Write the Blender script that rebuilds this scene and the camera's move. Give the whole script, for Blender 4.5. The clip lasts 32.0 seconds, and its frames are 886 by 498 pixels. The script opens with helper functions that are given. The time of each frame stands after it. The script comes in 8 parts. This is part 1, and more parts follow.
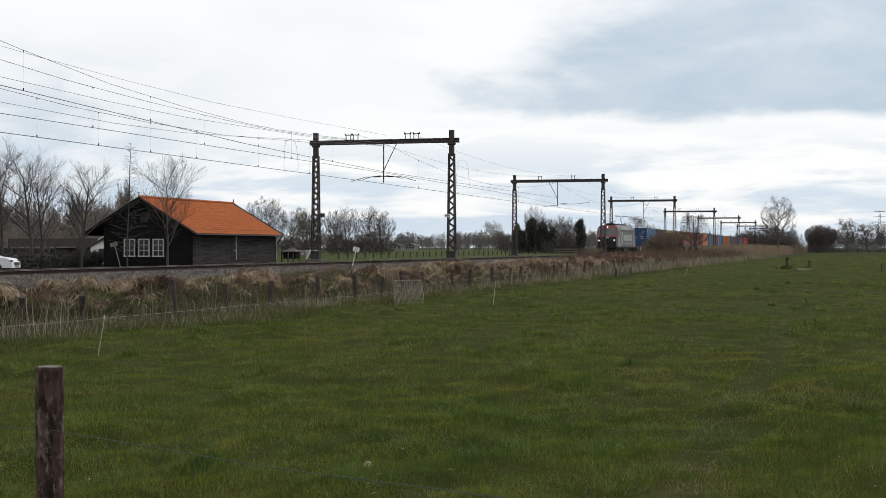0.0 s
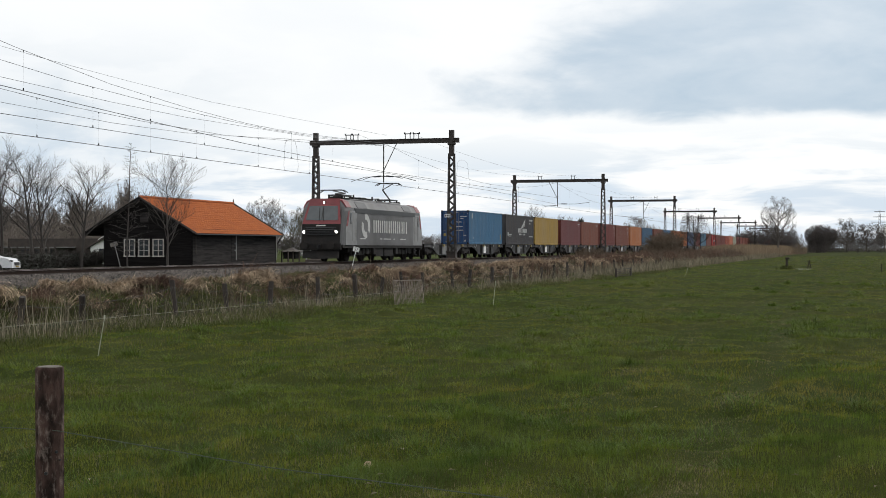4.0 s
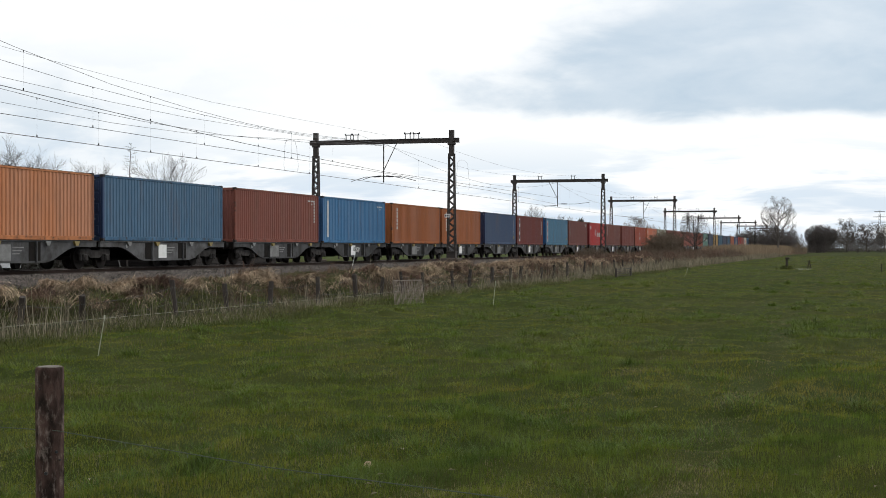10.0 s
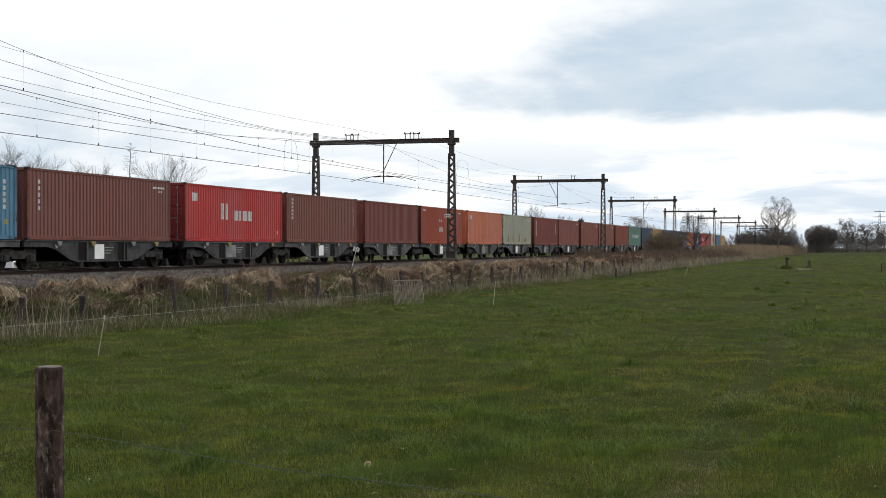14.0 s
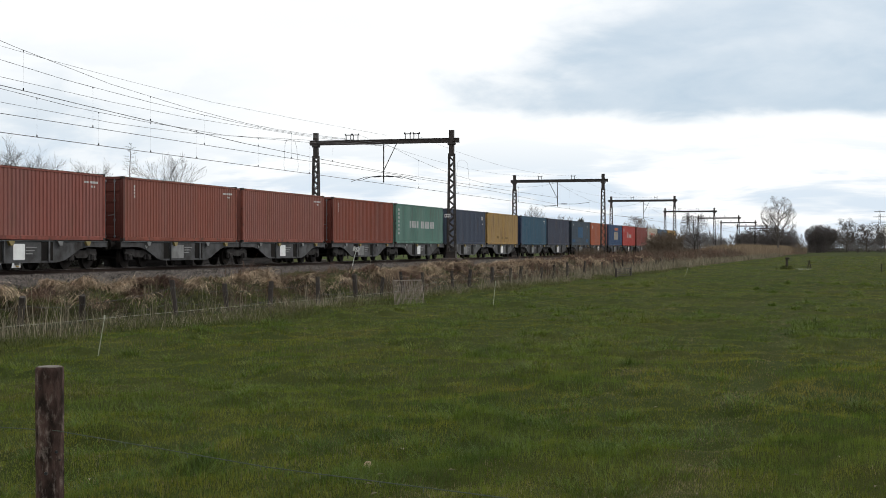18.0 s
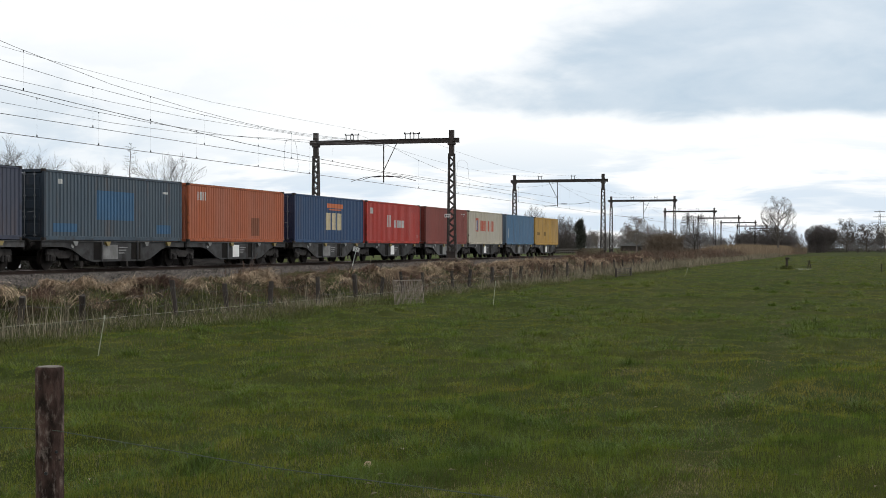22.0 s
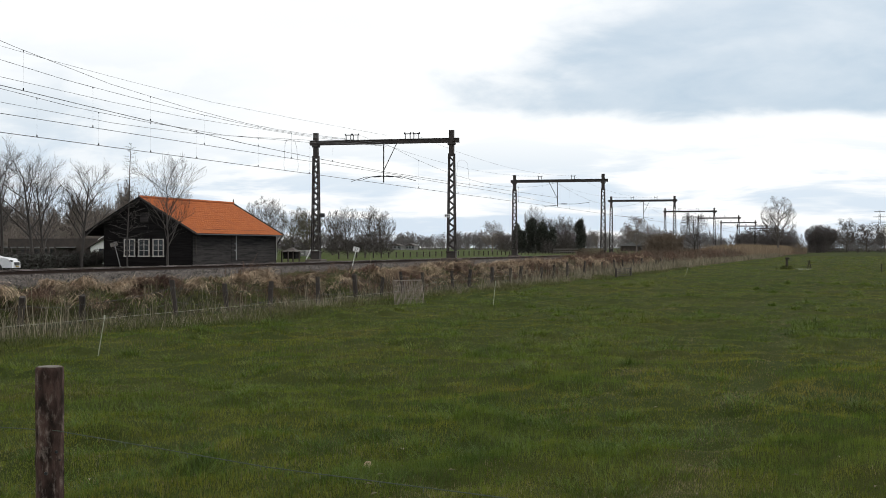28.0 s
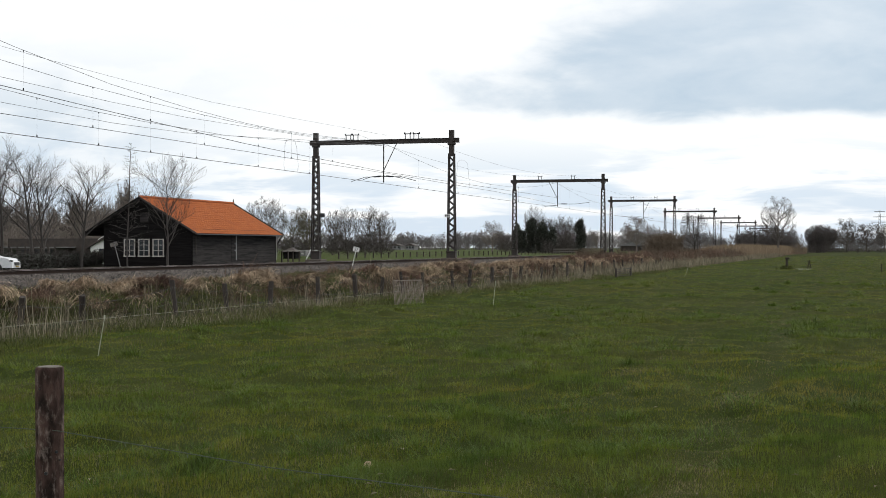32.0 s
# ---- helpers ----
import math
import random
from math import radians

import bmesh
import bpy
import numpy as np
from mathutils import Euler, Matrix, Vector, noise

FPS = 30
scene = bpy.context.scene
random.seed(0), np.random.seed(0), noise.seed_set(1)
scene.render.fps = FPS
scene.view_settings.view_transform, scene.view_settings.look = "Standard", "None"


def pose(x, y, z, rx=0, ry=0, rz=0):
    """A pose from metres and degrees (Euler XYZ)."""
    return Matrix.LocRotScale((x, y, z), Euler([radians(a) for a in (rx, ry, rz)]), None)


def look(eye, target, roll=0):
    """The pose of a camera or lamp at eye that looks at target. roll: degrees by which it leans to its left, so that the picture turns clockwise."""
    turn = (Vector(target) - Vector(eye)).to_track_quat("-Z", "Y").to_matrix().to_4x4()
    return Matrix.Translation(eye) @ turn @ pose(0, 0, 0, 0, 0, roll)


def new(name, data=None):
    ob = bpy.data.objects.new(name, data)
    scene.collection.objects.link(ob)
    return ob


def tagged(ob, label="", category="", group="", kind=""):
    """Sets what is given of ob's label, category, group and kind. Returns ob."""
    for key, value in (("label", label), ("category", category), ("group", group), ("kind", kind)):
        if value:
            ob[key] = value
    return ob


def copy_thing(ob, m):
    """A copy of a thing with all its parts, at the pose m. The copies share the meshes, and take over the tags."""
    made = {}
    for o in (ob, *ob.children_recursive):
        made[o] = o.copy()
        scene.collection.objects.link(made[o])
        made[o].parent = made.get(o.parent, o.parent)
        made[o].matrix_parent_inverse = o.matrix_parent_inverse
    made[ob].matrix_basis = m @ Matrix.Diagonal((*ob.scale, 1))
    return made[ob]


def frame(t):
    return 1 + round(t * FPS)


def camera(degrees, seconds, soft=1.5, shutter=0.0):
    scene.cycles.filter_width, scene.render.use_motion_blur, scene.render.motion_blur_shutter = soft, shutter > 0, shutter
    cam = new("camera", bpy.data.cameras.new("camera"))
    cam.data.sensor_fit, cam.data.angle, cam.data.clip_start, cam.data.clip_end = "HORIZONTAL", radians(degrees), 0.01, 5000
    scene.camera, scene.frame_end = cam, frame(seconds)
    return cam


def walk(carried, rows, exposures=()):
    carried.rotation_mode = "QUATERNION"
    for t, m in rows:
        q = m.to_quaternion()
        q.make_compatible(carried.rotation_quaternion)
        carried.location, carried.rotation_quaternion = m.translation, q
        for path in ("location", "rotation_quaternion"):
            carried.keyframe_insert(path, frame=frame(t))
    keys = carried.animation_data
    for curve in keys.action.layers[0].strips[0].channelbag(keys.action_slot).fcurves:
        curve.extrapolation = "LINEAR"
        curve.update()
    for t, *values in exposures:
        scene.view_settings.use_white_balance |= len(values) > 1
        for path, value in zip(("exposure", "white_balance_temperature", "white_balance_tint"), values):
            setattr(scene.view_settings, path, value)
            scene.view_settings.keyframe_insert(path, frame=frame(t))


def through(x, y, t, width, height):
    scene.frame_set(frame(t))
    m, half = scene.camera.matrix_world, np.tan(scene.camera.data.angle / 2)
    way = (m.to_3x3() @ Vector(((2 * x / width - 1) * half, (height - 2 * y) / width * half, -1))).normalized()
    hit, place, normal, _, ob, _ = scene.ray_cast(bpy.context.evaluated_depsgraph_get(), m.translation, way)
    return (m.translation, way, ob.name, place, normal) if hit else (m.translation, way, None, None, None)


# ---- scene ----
THETA = radians(16.457)            # the view leads this far to the left of the line of the track
EYE = Vector((0.0, 0.0, 1.65))
AHEAD = Vector((math.cos(THETA), math.sin(THETA), math.tan(radians(-0.057))))
cam = camera(34.6, 32.0, soft=0.88)
walk(cam, [(0.0, look(EYE, EYE + 100 * AHEAD)), (32.0, look(EYE, EYE + 100 * AHEAD))], exposures=[(0.0, -0.06), (3.0, -0.05), (6.0, 0.05), (32.0, 0.05)])

# the plan: x runs along the ditch and nearly along the track, y away from the meadow, z up
LINE = Matrix.Rotation(radians(0.661), 4, "Z")    # the railway bears a little away from the ditch
TRACK_Y = 31.84
RAIL_Z = 0.75
FAR_Z = 0.60
YARD_Z = 0.17                      # the yard round the barn lies lower than the field


PROFILE_Y = [-4000, 14.2, 15.2, 16.2, 17.2, 18.3, 19.3, 20.4, 22.0, 23.2, 29.4, 31.0, 36.4, 38.0, 41.0, 46.0, 4000]
PROFILE_Z = [0, 0, 0.02, -0.12, -0.62, -0.62, 0.04, 0.34, 0.36, 0.18, 0.20, 0.22, 0.22, 0.28, 0.55, 0.60, 0.60]

# ---- world and sun ----
SUN_AZ, SUN_EL = radians(-32), radians(36)


def math_node(nt, op, a, b=None, c=None, clamp=False):
    n = nt.nodes.new("ShaderNodeMath")
    n.operation, n.use_clamp = op, clamp
    for i, v in enumerate((a, b, c)):
        if v is None:
            continue
        if isinstance(v, (int, float)):
            n.inputs[i].default_value = v
        else:
            nt.links.new(v, n.inputs[i])
    return n.outputs[0]


def smooth(nt, v, lo, hi):
    n = nt.nodes.new("ShaderNodeMapRange")
    n.interpolation_type = "SMOOTHSTEP"
    n.inputs["From Min"].default_value, n.inputs["From Max"].default_value = lo, hi
    nt.links.new(v, n.inputs["Value"])
    return n.outputs[0]


def mix_rgb(nt, fac, a, b, blend="MIX"):
    n = nt.nodes.new("ShaderNodeMix")
    n.data_type, n.blend_type = "RGBA", blend
    for sock, v in ((n.inputs["Factor"], fac), (n.inputs["A"], a), (n.inputs["B"], b)):
        if isinstance(v, (int, float)):
            sock.default_value = v
        elif isinstance(v, (tuple, list)):
            sock.default_value = (*v, 1.0) if len(v) == 3 else v
        else:
            nt.links.new(v, sock)
    return n.outputs["Result"]


def noise_node(nt, vec, scale, detail=4.0, rough=0.55, distortion=0.0):
    n = nt.nodes.new("ShaderNodeTexNoise")
    n.inputs["Scale"].default_value = scale
    n.inputs["Detail"].default_value = detail
    n.inputs["Roughness"].default_value = rough
    n.inputs["Distortion"].default_value = distortion
    if vec is not None:
        nt.links.new(vec, n.inputs["Vector"])
    return n.outputs["Fac"]


def build_world():
    world = bpy.data.worlds.new("sky")
    scene.world = world
    world.use_nodes = True
    nt = world.node_tree
    nt.nodes.clear()
    out = nt.nodes.new("ShaderNodeOutputWorld")
    back = nt.nodes.new("ShaderNodeBackground")
    nt.links.new(back.outputs[0], out.inputs[0])
    sky = nt.nodes.new("ShaderNodeTexSky")
    sky.sky_type, sky.sun_disc = "NISHITA", False
    sky.sun_elevation, sky.sun_rotation = SUN_EL, math.pi / 2 - SUN_AZ
    co = nt.nodes.new("ShaderNodeTexCoord").outputs["Generated"]
    turn = nt.nodes.new("ShaderNodeVectorRotate")
    turn.rotation_type = "Z_AXIS"
    turn.inputs["Angle"].default_value = -THETA
    nt.links.new(co, turn.inputs["Vector"])
    sep = nt.nodes.new("ShaderNodeSeparateXYZ")
    nt.links.new(turn.outputs[0], sep.inputs[0])
    side = math_node(nt, "MULTIPLY", sep.outputs[1], -1.0)     # to the right of the view's middle
    up = sep.outputs[2]
    # soft cloud texture, stretched along the horizon
    flat = nt.nodes.new("ShaderNodeMapping")
    flat.inputs["Scale"].default_value = (1.0, 1.0, 2.8)
    nt.links.new(turn.outputs[0], flat.inputs["Vector"])
    big = noise_node(nt, flat.outputs[0], 5.0, 6.0, 0.55, 0.4)
    fine = noise_node(nt, flat.outputs[0], 16.0, 6.0, 0.55, 0.3)
    low = nt.nodes.new("ShaderNodeMapping")
    low.inputs["Scale"].default_value = (1.0, 1.0, 7.0)
    low.inputs["Location"].default_value = (3.1, 1.7, 0.4)
    nt.links.new(turn.outputs[0], low.inputs["Vector"])
    streak = noise_node(nt, low.outputs[0], 9.0, 5.0, 0.55, 0.3)
    wob = math_node(nt, "SUBTRACT", big, 0.5)
    wob2 = math_node(nt, "SUBTRACT", fine, 0.5)
    # the large grey bank of cloud: bounded below and to one side by wavering edges
    edge = math_node(nt, "ADD", up, math_node(nt, "MULTIPLY", wob, 0.022))
    edge = math_node(nt, "ADD", edge, math_node(nt, "MULTIPLY", wob2, 0.018))
    over = smooth(nt, edge, 0.085, 0.098)
    s2 = math_node(nt, "ADD", side, math_node(nt, "MULTIPLY", wob, 0.16))
    s2 = math_node(nt, "ADD", s2, math_node(nt, "MULTIPLY", wob2, 0.10))
    s2 = math_node(nt, "SUBTRACT", s2, math_node(nt, "MULTIPLY", math_node(nt, "SUBTRACT", up, 0.09), 1.05))
    right = smooth(nt, s2, -0.03, 0.075)
    top = math_node(nt, "SUBTRACT", 1.0, math_node(nt, "MULTIPLY", smooth(nt, edge, 0.13, 0.30), 0.6))
    bank = math_node(nt, "MULTIPLY", math_node(nt, "MULTIPLY", over, right), top)
    # thinner grey elsewhere: by the horizon, and a veil of patches
    near_h = math_node(nt, "SUBTRACT", 1.0, smooth(nt, up, 0.03, 0.10))
    bands = math_node(nt, "MULTIPLY", near_h, smooth(nt, streak, 0.38, 0.58))
    veil = math_node(nt, "MULTIPLY", smooth(nt, big, 0.52, 0.70), 0.10)
    grey = math_node(nt, "MAXIMUM", math_node(nt, "MULTIPLY", math_node(nt, "MULTIPLY", bank, math_node(nt, "ADD", math_node(nt, "MULTIPLY", smooth(nt, big, 0.34, 0.66), 0.30), 0.68)), 0.98), math_node(nt, "MULTIPLY", bands, 0.70))
    grey = math_node(nt, "MAXIMUM", grey, veil)
    shade = math_node(nt, "ADD", grey, math_node(nt, "MULTIPLY", math_node(nt, "MULTIPLY", wob2, bank), 0.5), clamp=True)
    left = math_node(nt, "MULTIPLY", math_node(nt, "SUBTRACT", 1.0, smooth(nt, s2, -0.26, -0.02)), math_node(nt, "SUBTRACT", 1.0, smooth(nt, edge, 0.07, 0.17)))
    haze = math_node(nt, "MULTIPLY", left, math_node(nt, "ADD", math_node(nt, "MULTIPLY", smooth(nt, fine, 0.38, 0.62), 0.40), 0.30))
    shade = math_node(nt, "MAXIMUM", shade, haze)
    dim = mix_rgb(nt, near_h, (0.53, 0.645, 0.76), (0.52, 0.67, 0.84))
    cloud = mix_rgb(nt, shade, (1.05, 1.06, 1.065), dim)
    clear = mix_rgb(nt, 1.0, sky.outputs[0], (0.10, 0.10, 0.10), "MULTIPLY")
    nt.links.new(mix_rgb(nt, 0.94, clear, cloud), back.inputs["Color"])
    back.inputs["Strength"].default_value = 1.0

    sun = new("sun", bpy.data.lights.new("sun", "SUN"))
    sun.data.energy, sun.data.angle, sun.data.color = 1.4, radians(14), (1.0, 0.96, 0.9)
    d = Vector((math.cos(SUN_AZ) * math.cos(SUN_EL), math.sin(SUN_AZ) * math.cos(SUN_EL), math.sin(SUN_EL)))
    sun.matrix_world = look(d * 200, (0, 0, 0))


build_world()

# ---- materials ----
def material(name, colour, rough=0.7, metal=0.0, second=None, scale=2.0, amount=0.5, grain=0.12, grain_scale=40.0,
             bump=0.2, bump_scale=30.0, island=0.0, stretch=(1, 1, 1), spec=0.5, dirt=None, dirt_amount=0.0, dirt_scale=1.2, vary=0.0):
    """A surface that varies at two scales: broad patches towards a second colour, and fine grain, with relief."""
    m = bpy.data.materials.new(name)
    m.use_nodes = True
    nt = m.node_tree
    bsdf = nt.nodes["Principled BSDF"]
    bsdf.inputs["Roughness"].default_value, bsdf.inputs["Metallic"].default_value = rough, metal
    bsdf.inputs["Specular IOR Level"].default_value = spec
    co = nt.nodes.new("ShaderNodeTexCoord").outputs["Object"]
    mp = nt.nodes.new("ShaderNodeMapping")
    mp.inputs["Scale"].default_value = stretch
    nt.links.new(co, mp.inputs["Vector"])
    rnd = nt.nodes.new("ShaderNodeObjectInfo").outputs["Random"]
    shift = nt.nodes.new("ShaderNodeVectorMath")
    shift.operation = "ADD"
    nt.links.new(mp.outputs[0], shift.inputs[0])
    nt.links.new(math_node(nt, "MULTIPLY", rnd, 37.0), shift.inputs[1])
    vec = shift.outputs[0]
    second = second or tuple(c * 0.7 for c in colour)
    broad = smooth(nt, noise_node(nt, vec, scale, 5.0, 0.6), 0.35, 0.68)
    col = mix_rgb(nt, math_node(nt, "MULTIPLY", broad, amount), colour, second)
    if dirt:
        d = smooth(nt, noise_node(nt, vec, dirt_scale, 6.0, 0.65), 0.50, 0.72)
        col = mix_rgb(nt, math_node(nt, "MULTIPLY", d, dirt_amount), col, dirt)
    fine = noise_node(nt, vec, grain_scale, 3.0, 0.6)
    v = math_node(nt, "ADD", math_node(nt, "MULTIPLY", math_node(nt, "SUBTRACT", fine, 0.5), grain * 2), 1.0)
    if vary:
        v = math_node(nt, "MULTIPLY", v, math_node(nt, "ADD", math_node(nt, "MULTIPLY", rnd, vary), 1 - vary / 2))
    if island:
        isl = nt.nodes.new("ShaderNodeNewGeometry").outputs["Random Per Island"]
        v = math_node(nt, "MULTIPLY", v, math_node(nt, "ADD", math_node(nt, "MULTIPLY", isl, island), 1 - island / 2))
    hsv = nt.nodes.new("ShaderNodeHueSaturation")
    nt.links.new(col, hsv.inputs["Color"])
    nt.links.new(v, hsv.inputs["Value"])
    nt.links.new(hsv.outputs[0], bsdf.inputs["Base Color"])
    if bump:
        b = nt.nodes.new("ShaderNodeBump")
        b.inputs["Strength"].default_value = bump
        b.inputs["Distance"].default_value = 0.02
        nt.links.new(noise_node(nt, vec, bump_scale, 4.0, 0.6), b.inputs["Height"])
        nt.links.new(b.outputs[0], bsdf.inputs["Normal"])
    return m


def emitter(name, colour, strength):
    m = bpy.data.materials.new(name)
    m.use_nodes = True
    b = m.node_tree.nodes["Principled BSDF"]
    b.inputs["Base Color"].default_value = (*colour, 1)
    b.inputs["Emission Color"].default_value = (*colour, 1)
    b.inputs["Emission Strength"].default_value = strength
    return m


def glass(name, colour, rough=0.08):
    m = material(name, colour, rough, 0.0, bump=0.0, grain=0.03, spec=0.6)
    return m


STEEL_DARK = material("weathered_gantry_steel", (0.032, 0.028, 0.026), 0.75, 0.2, (0.052, 0.040, 0.034), 3.0, 0.8, bump=0.3)
RUST = material("rusted_rail_steel", (0.032, 0.021, 0.017), 0.9, 0.0, (0.018, 0.013, 0.011), 5.0, 0.7, spec=0.1)
RAIL_TOP = material("worn_rail_head", (0.15, 0.13, 0.12), 0.6, 0.5, bump=0.05)
CONCRETE = material("grey_concrete", (0.095, 0.08, 0.07), 0.9, 0.0, (0.07, 0.058, 0.05), 2.0, 0.8, spec=0.2)
SLEEPER = material("grimy_brown_sleeper", (0.042, 0.034, 0.029), 0.95, 0.0, (0.035, 0.028, 0.024), 2.0, 0.8, spec=0.15)
OILY = material("oil_stained_track_bed", (0.030, 0.024, 0.021), 0.95, 0.0, (0.016, 0.013, 0.012), 1.5, 0.8, 0.5, 22.0, 1.0, 14.0, spec=0.15)
WIRE = material("dull_copper_wire", (0.05, 0.05, 0.055), 0.6, 0.3, bump=0)
WHITE = material("white_paint", (0.78, 0.78, 0.76), 0.5, 0.0, (0.62, 0.61, 0.58), 3.0, 0.5, bump=0.05)
BLACK = material("black_enamel", (0.015, 0.015, 0.016), 0.45, 0.0, bump=0.05)
STONE = material("ballast_stone", (0.040, 0.034, 0.031), 0.95, 0.0, (0.026, 0.022, 0.020), 1.4, 0.8, 0.5, 22.0, 1.0, 14.0, spec=0.2)
STONES = material("loose_ballast_stones", (0.118, 0.105, 0.096), 0.95, 0.0, (0.040, 0.034, 0.030), 1.4, 0.7, 0.2, 30.0, 0.3, 24.0, island=1.75, spec=0.2)
# gable near black, side weathered grey; the side's lighter exposure is in its colour too
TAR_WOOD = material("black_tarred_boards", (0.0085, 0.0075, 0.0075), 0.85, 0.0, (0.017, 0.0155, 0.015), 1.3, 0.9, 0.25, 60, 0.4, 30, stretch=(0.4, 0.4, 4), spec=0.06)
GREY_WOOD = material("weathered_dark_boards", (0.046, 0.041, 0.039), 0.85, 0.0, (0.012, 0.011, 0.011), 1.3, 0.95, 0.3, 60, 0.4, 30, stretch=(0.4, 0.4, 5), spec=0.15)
TILE = material("orange_clay_roof_tile", (0.37, 0.105, 0.028), 0.85, 0.0, (0.28, 0.075, 0.022), 1.2, 0.8, 0.22, 8, 0.2, 30, spec=0.2)
WOOD_POST = material("weathered_fence_post", (0.092, 0.056, 0.046), 0.95, 0.0, (0.016, 0.011, 0.009), 15.0, 1.0, 0.7, 60, 1.0, 30, stretch=(1.5, 1.5, 0.62), dirt=(0.25, 0.20, 0.17), dirt_amount=0.8, dirt_scale=22.0, spec=0.12)
GLASS_DARK = glass("dark_window_glass", (0.02, 0.023, 0.026))


def ground_material():
    """Meadow, rough bank and verge by their place across the track."""
    m = bpy.data.materials.new("meadow_and_bank")
    m.use_nodes = True
    nt = m.node_tree
    bsdf = nt.nodes["Principled BSDF"]
    bsdf.inputs["Roughness"].default_value = 0.95
    bsdf.inputs["Specular IOR Level"].default_value = 0.03
    pos = nt.nodes.new("ShaderNodeNewGeometry").outputs["Position"]
    sep = nt.nodes.new("ShaderNodeSeparateXYZ")
    nt.links.new(pos, sep.inputs[0])
    broad = noise_node(nt, pos, 0.16, 5.0, 0.6)
    mid = noise_node(nt, pos, 1.1, 5.0, 0.65)
    fine = noise_node(nt, pos, 14.0, 4.0, 0.7)
    meadow = mix_rgb(nt, smooth(nt, broad, 0.36, 0.66), (0.027, 0.038, 0.008), (0.040, 0.044, 0.011))
    meadow = mix_rgb(nt, math_node(nt, "MULTIPLY", smooth(nt, mid, 0.52, 0.75), 0.5), meadow, (0.020, 0.030, 0.006))
    bank = mix_rgb(nt, smooth(nt, mid, 0.40, 0.62), (0.024, 0.030, 0.010), (0.036, 0.029, 0.018))
    far = mix_rgb(nt, smooth(nt, broad, 0.4, 0.6), (0.044, 0.064, 0.018), (0.058, 0.066, 0.024))
    y = math_node(nt, "ADD", sep.outputs[1], math_node(nt, "MULTIPLY", math_node(nt, "SUBTRACT", mid, 0.5), 1.8))
    col = mix_rgb(nt, smooth(nt, y, 14.0, 15.2), meadow, bank)
    yard = math_node(nt, "MULTIPLY", math_node(nt, "SUBTRACT", 1.0, smooth(nt, sep.outputs[0], 112.0, 124.0)), math_node(nt, "SUBTRACT", 1.0, smooth(nt, y, 62.0, 70.0)))
    far = mix_rgb(nt, yard, far, (0.030, 0.026, 0.019))
    col = mix_rgb(nt, smooth(nt, y, 39.5, 42.0), col, far)
    hsv = nt.nodes.new("ShaderNodeHueSaturation")
    nt.links.new(col, hsv.inputs["Color"])
    nt.links.new(math_node(nt, "ADD", math_node(nt, "MULTIPLY", fine, 0.9), 0.55), hsv.inputs["Value"])
    nt.links.new(hsv.outputs[0], bsdf.inputs["Base Color"])
    b = nt.nodes.new("ShaderNodeBump")
    b.inputs["Strength"].default_value, b.inputs["Distance"].default_value = 0.8, 0.05
    nt.links.new(noise_node(nt, pos, 9.0, 6.0, 0.7), b.inputs["Height"])
    nt.links.new(b.outputs[0], bsdf.inputs["Normal"])
    return m


GROUND = ground_material()

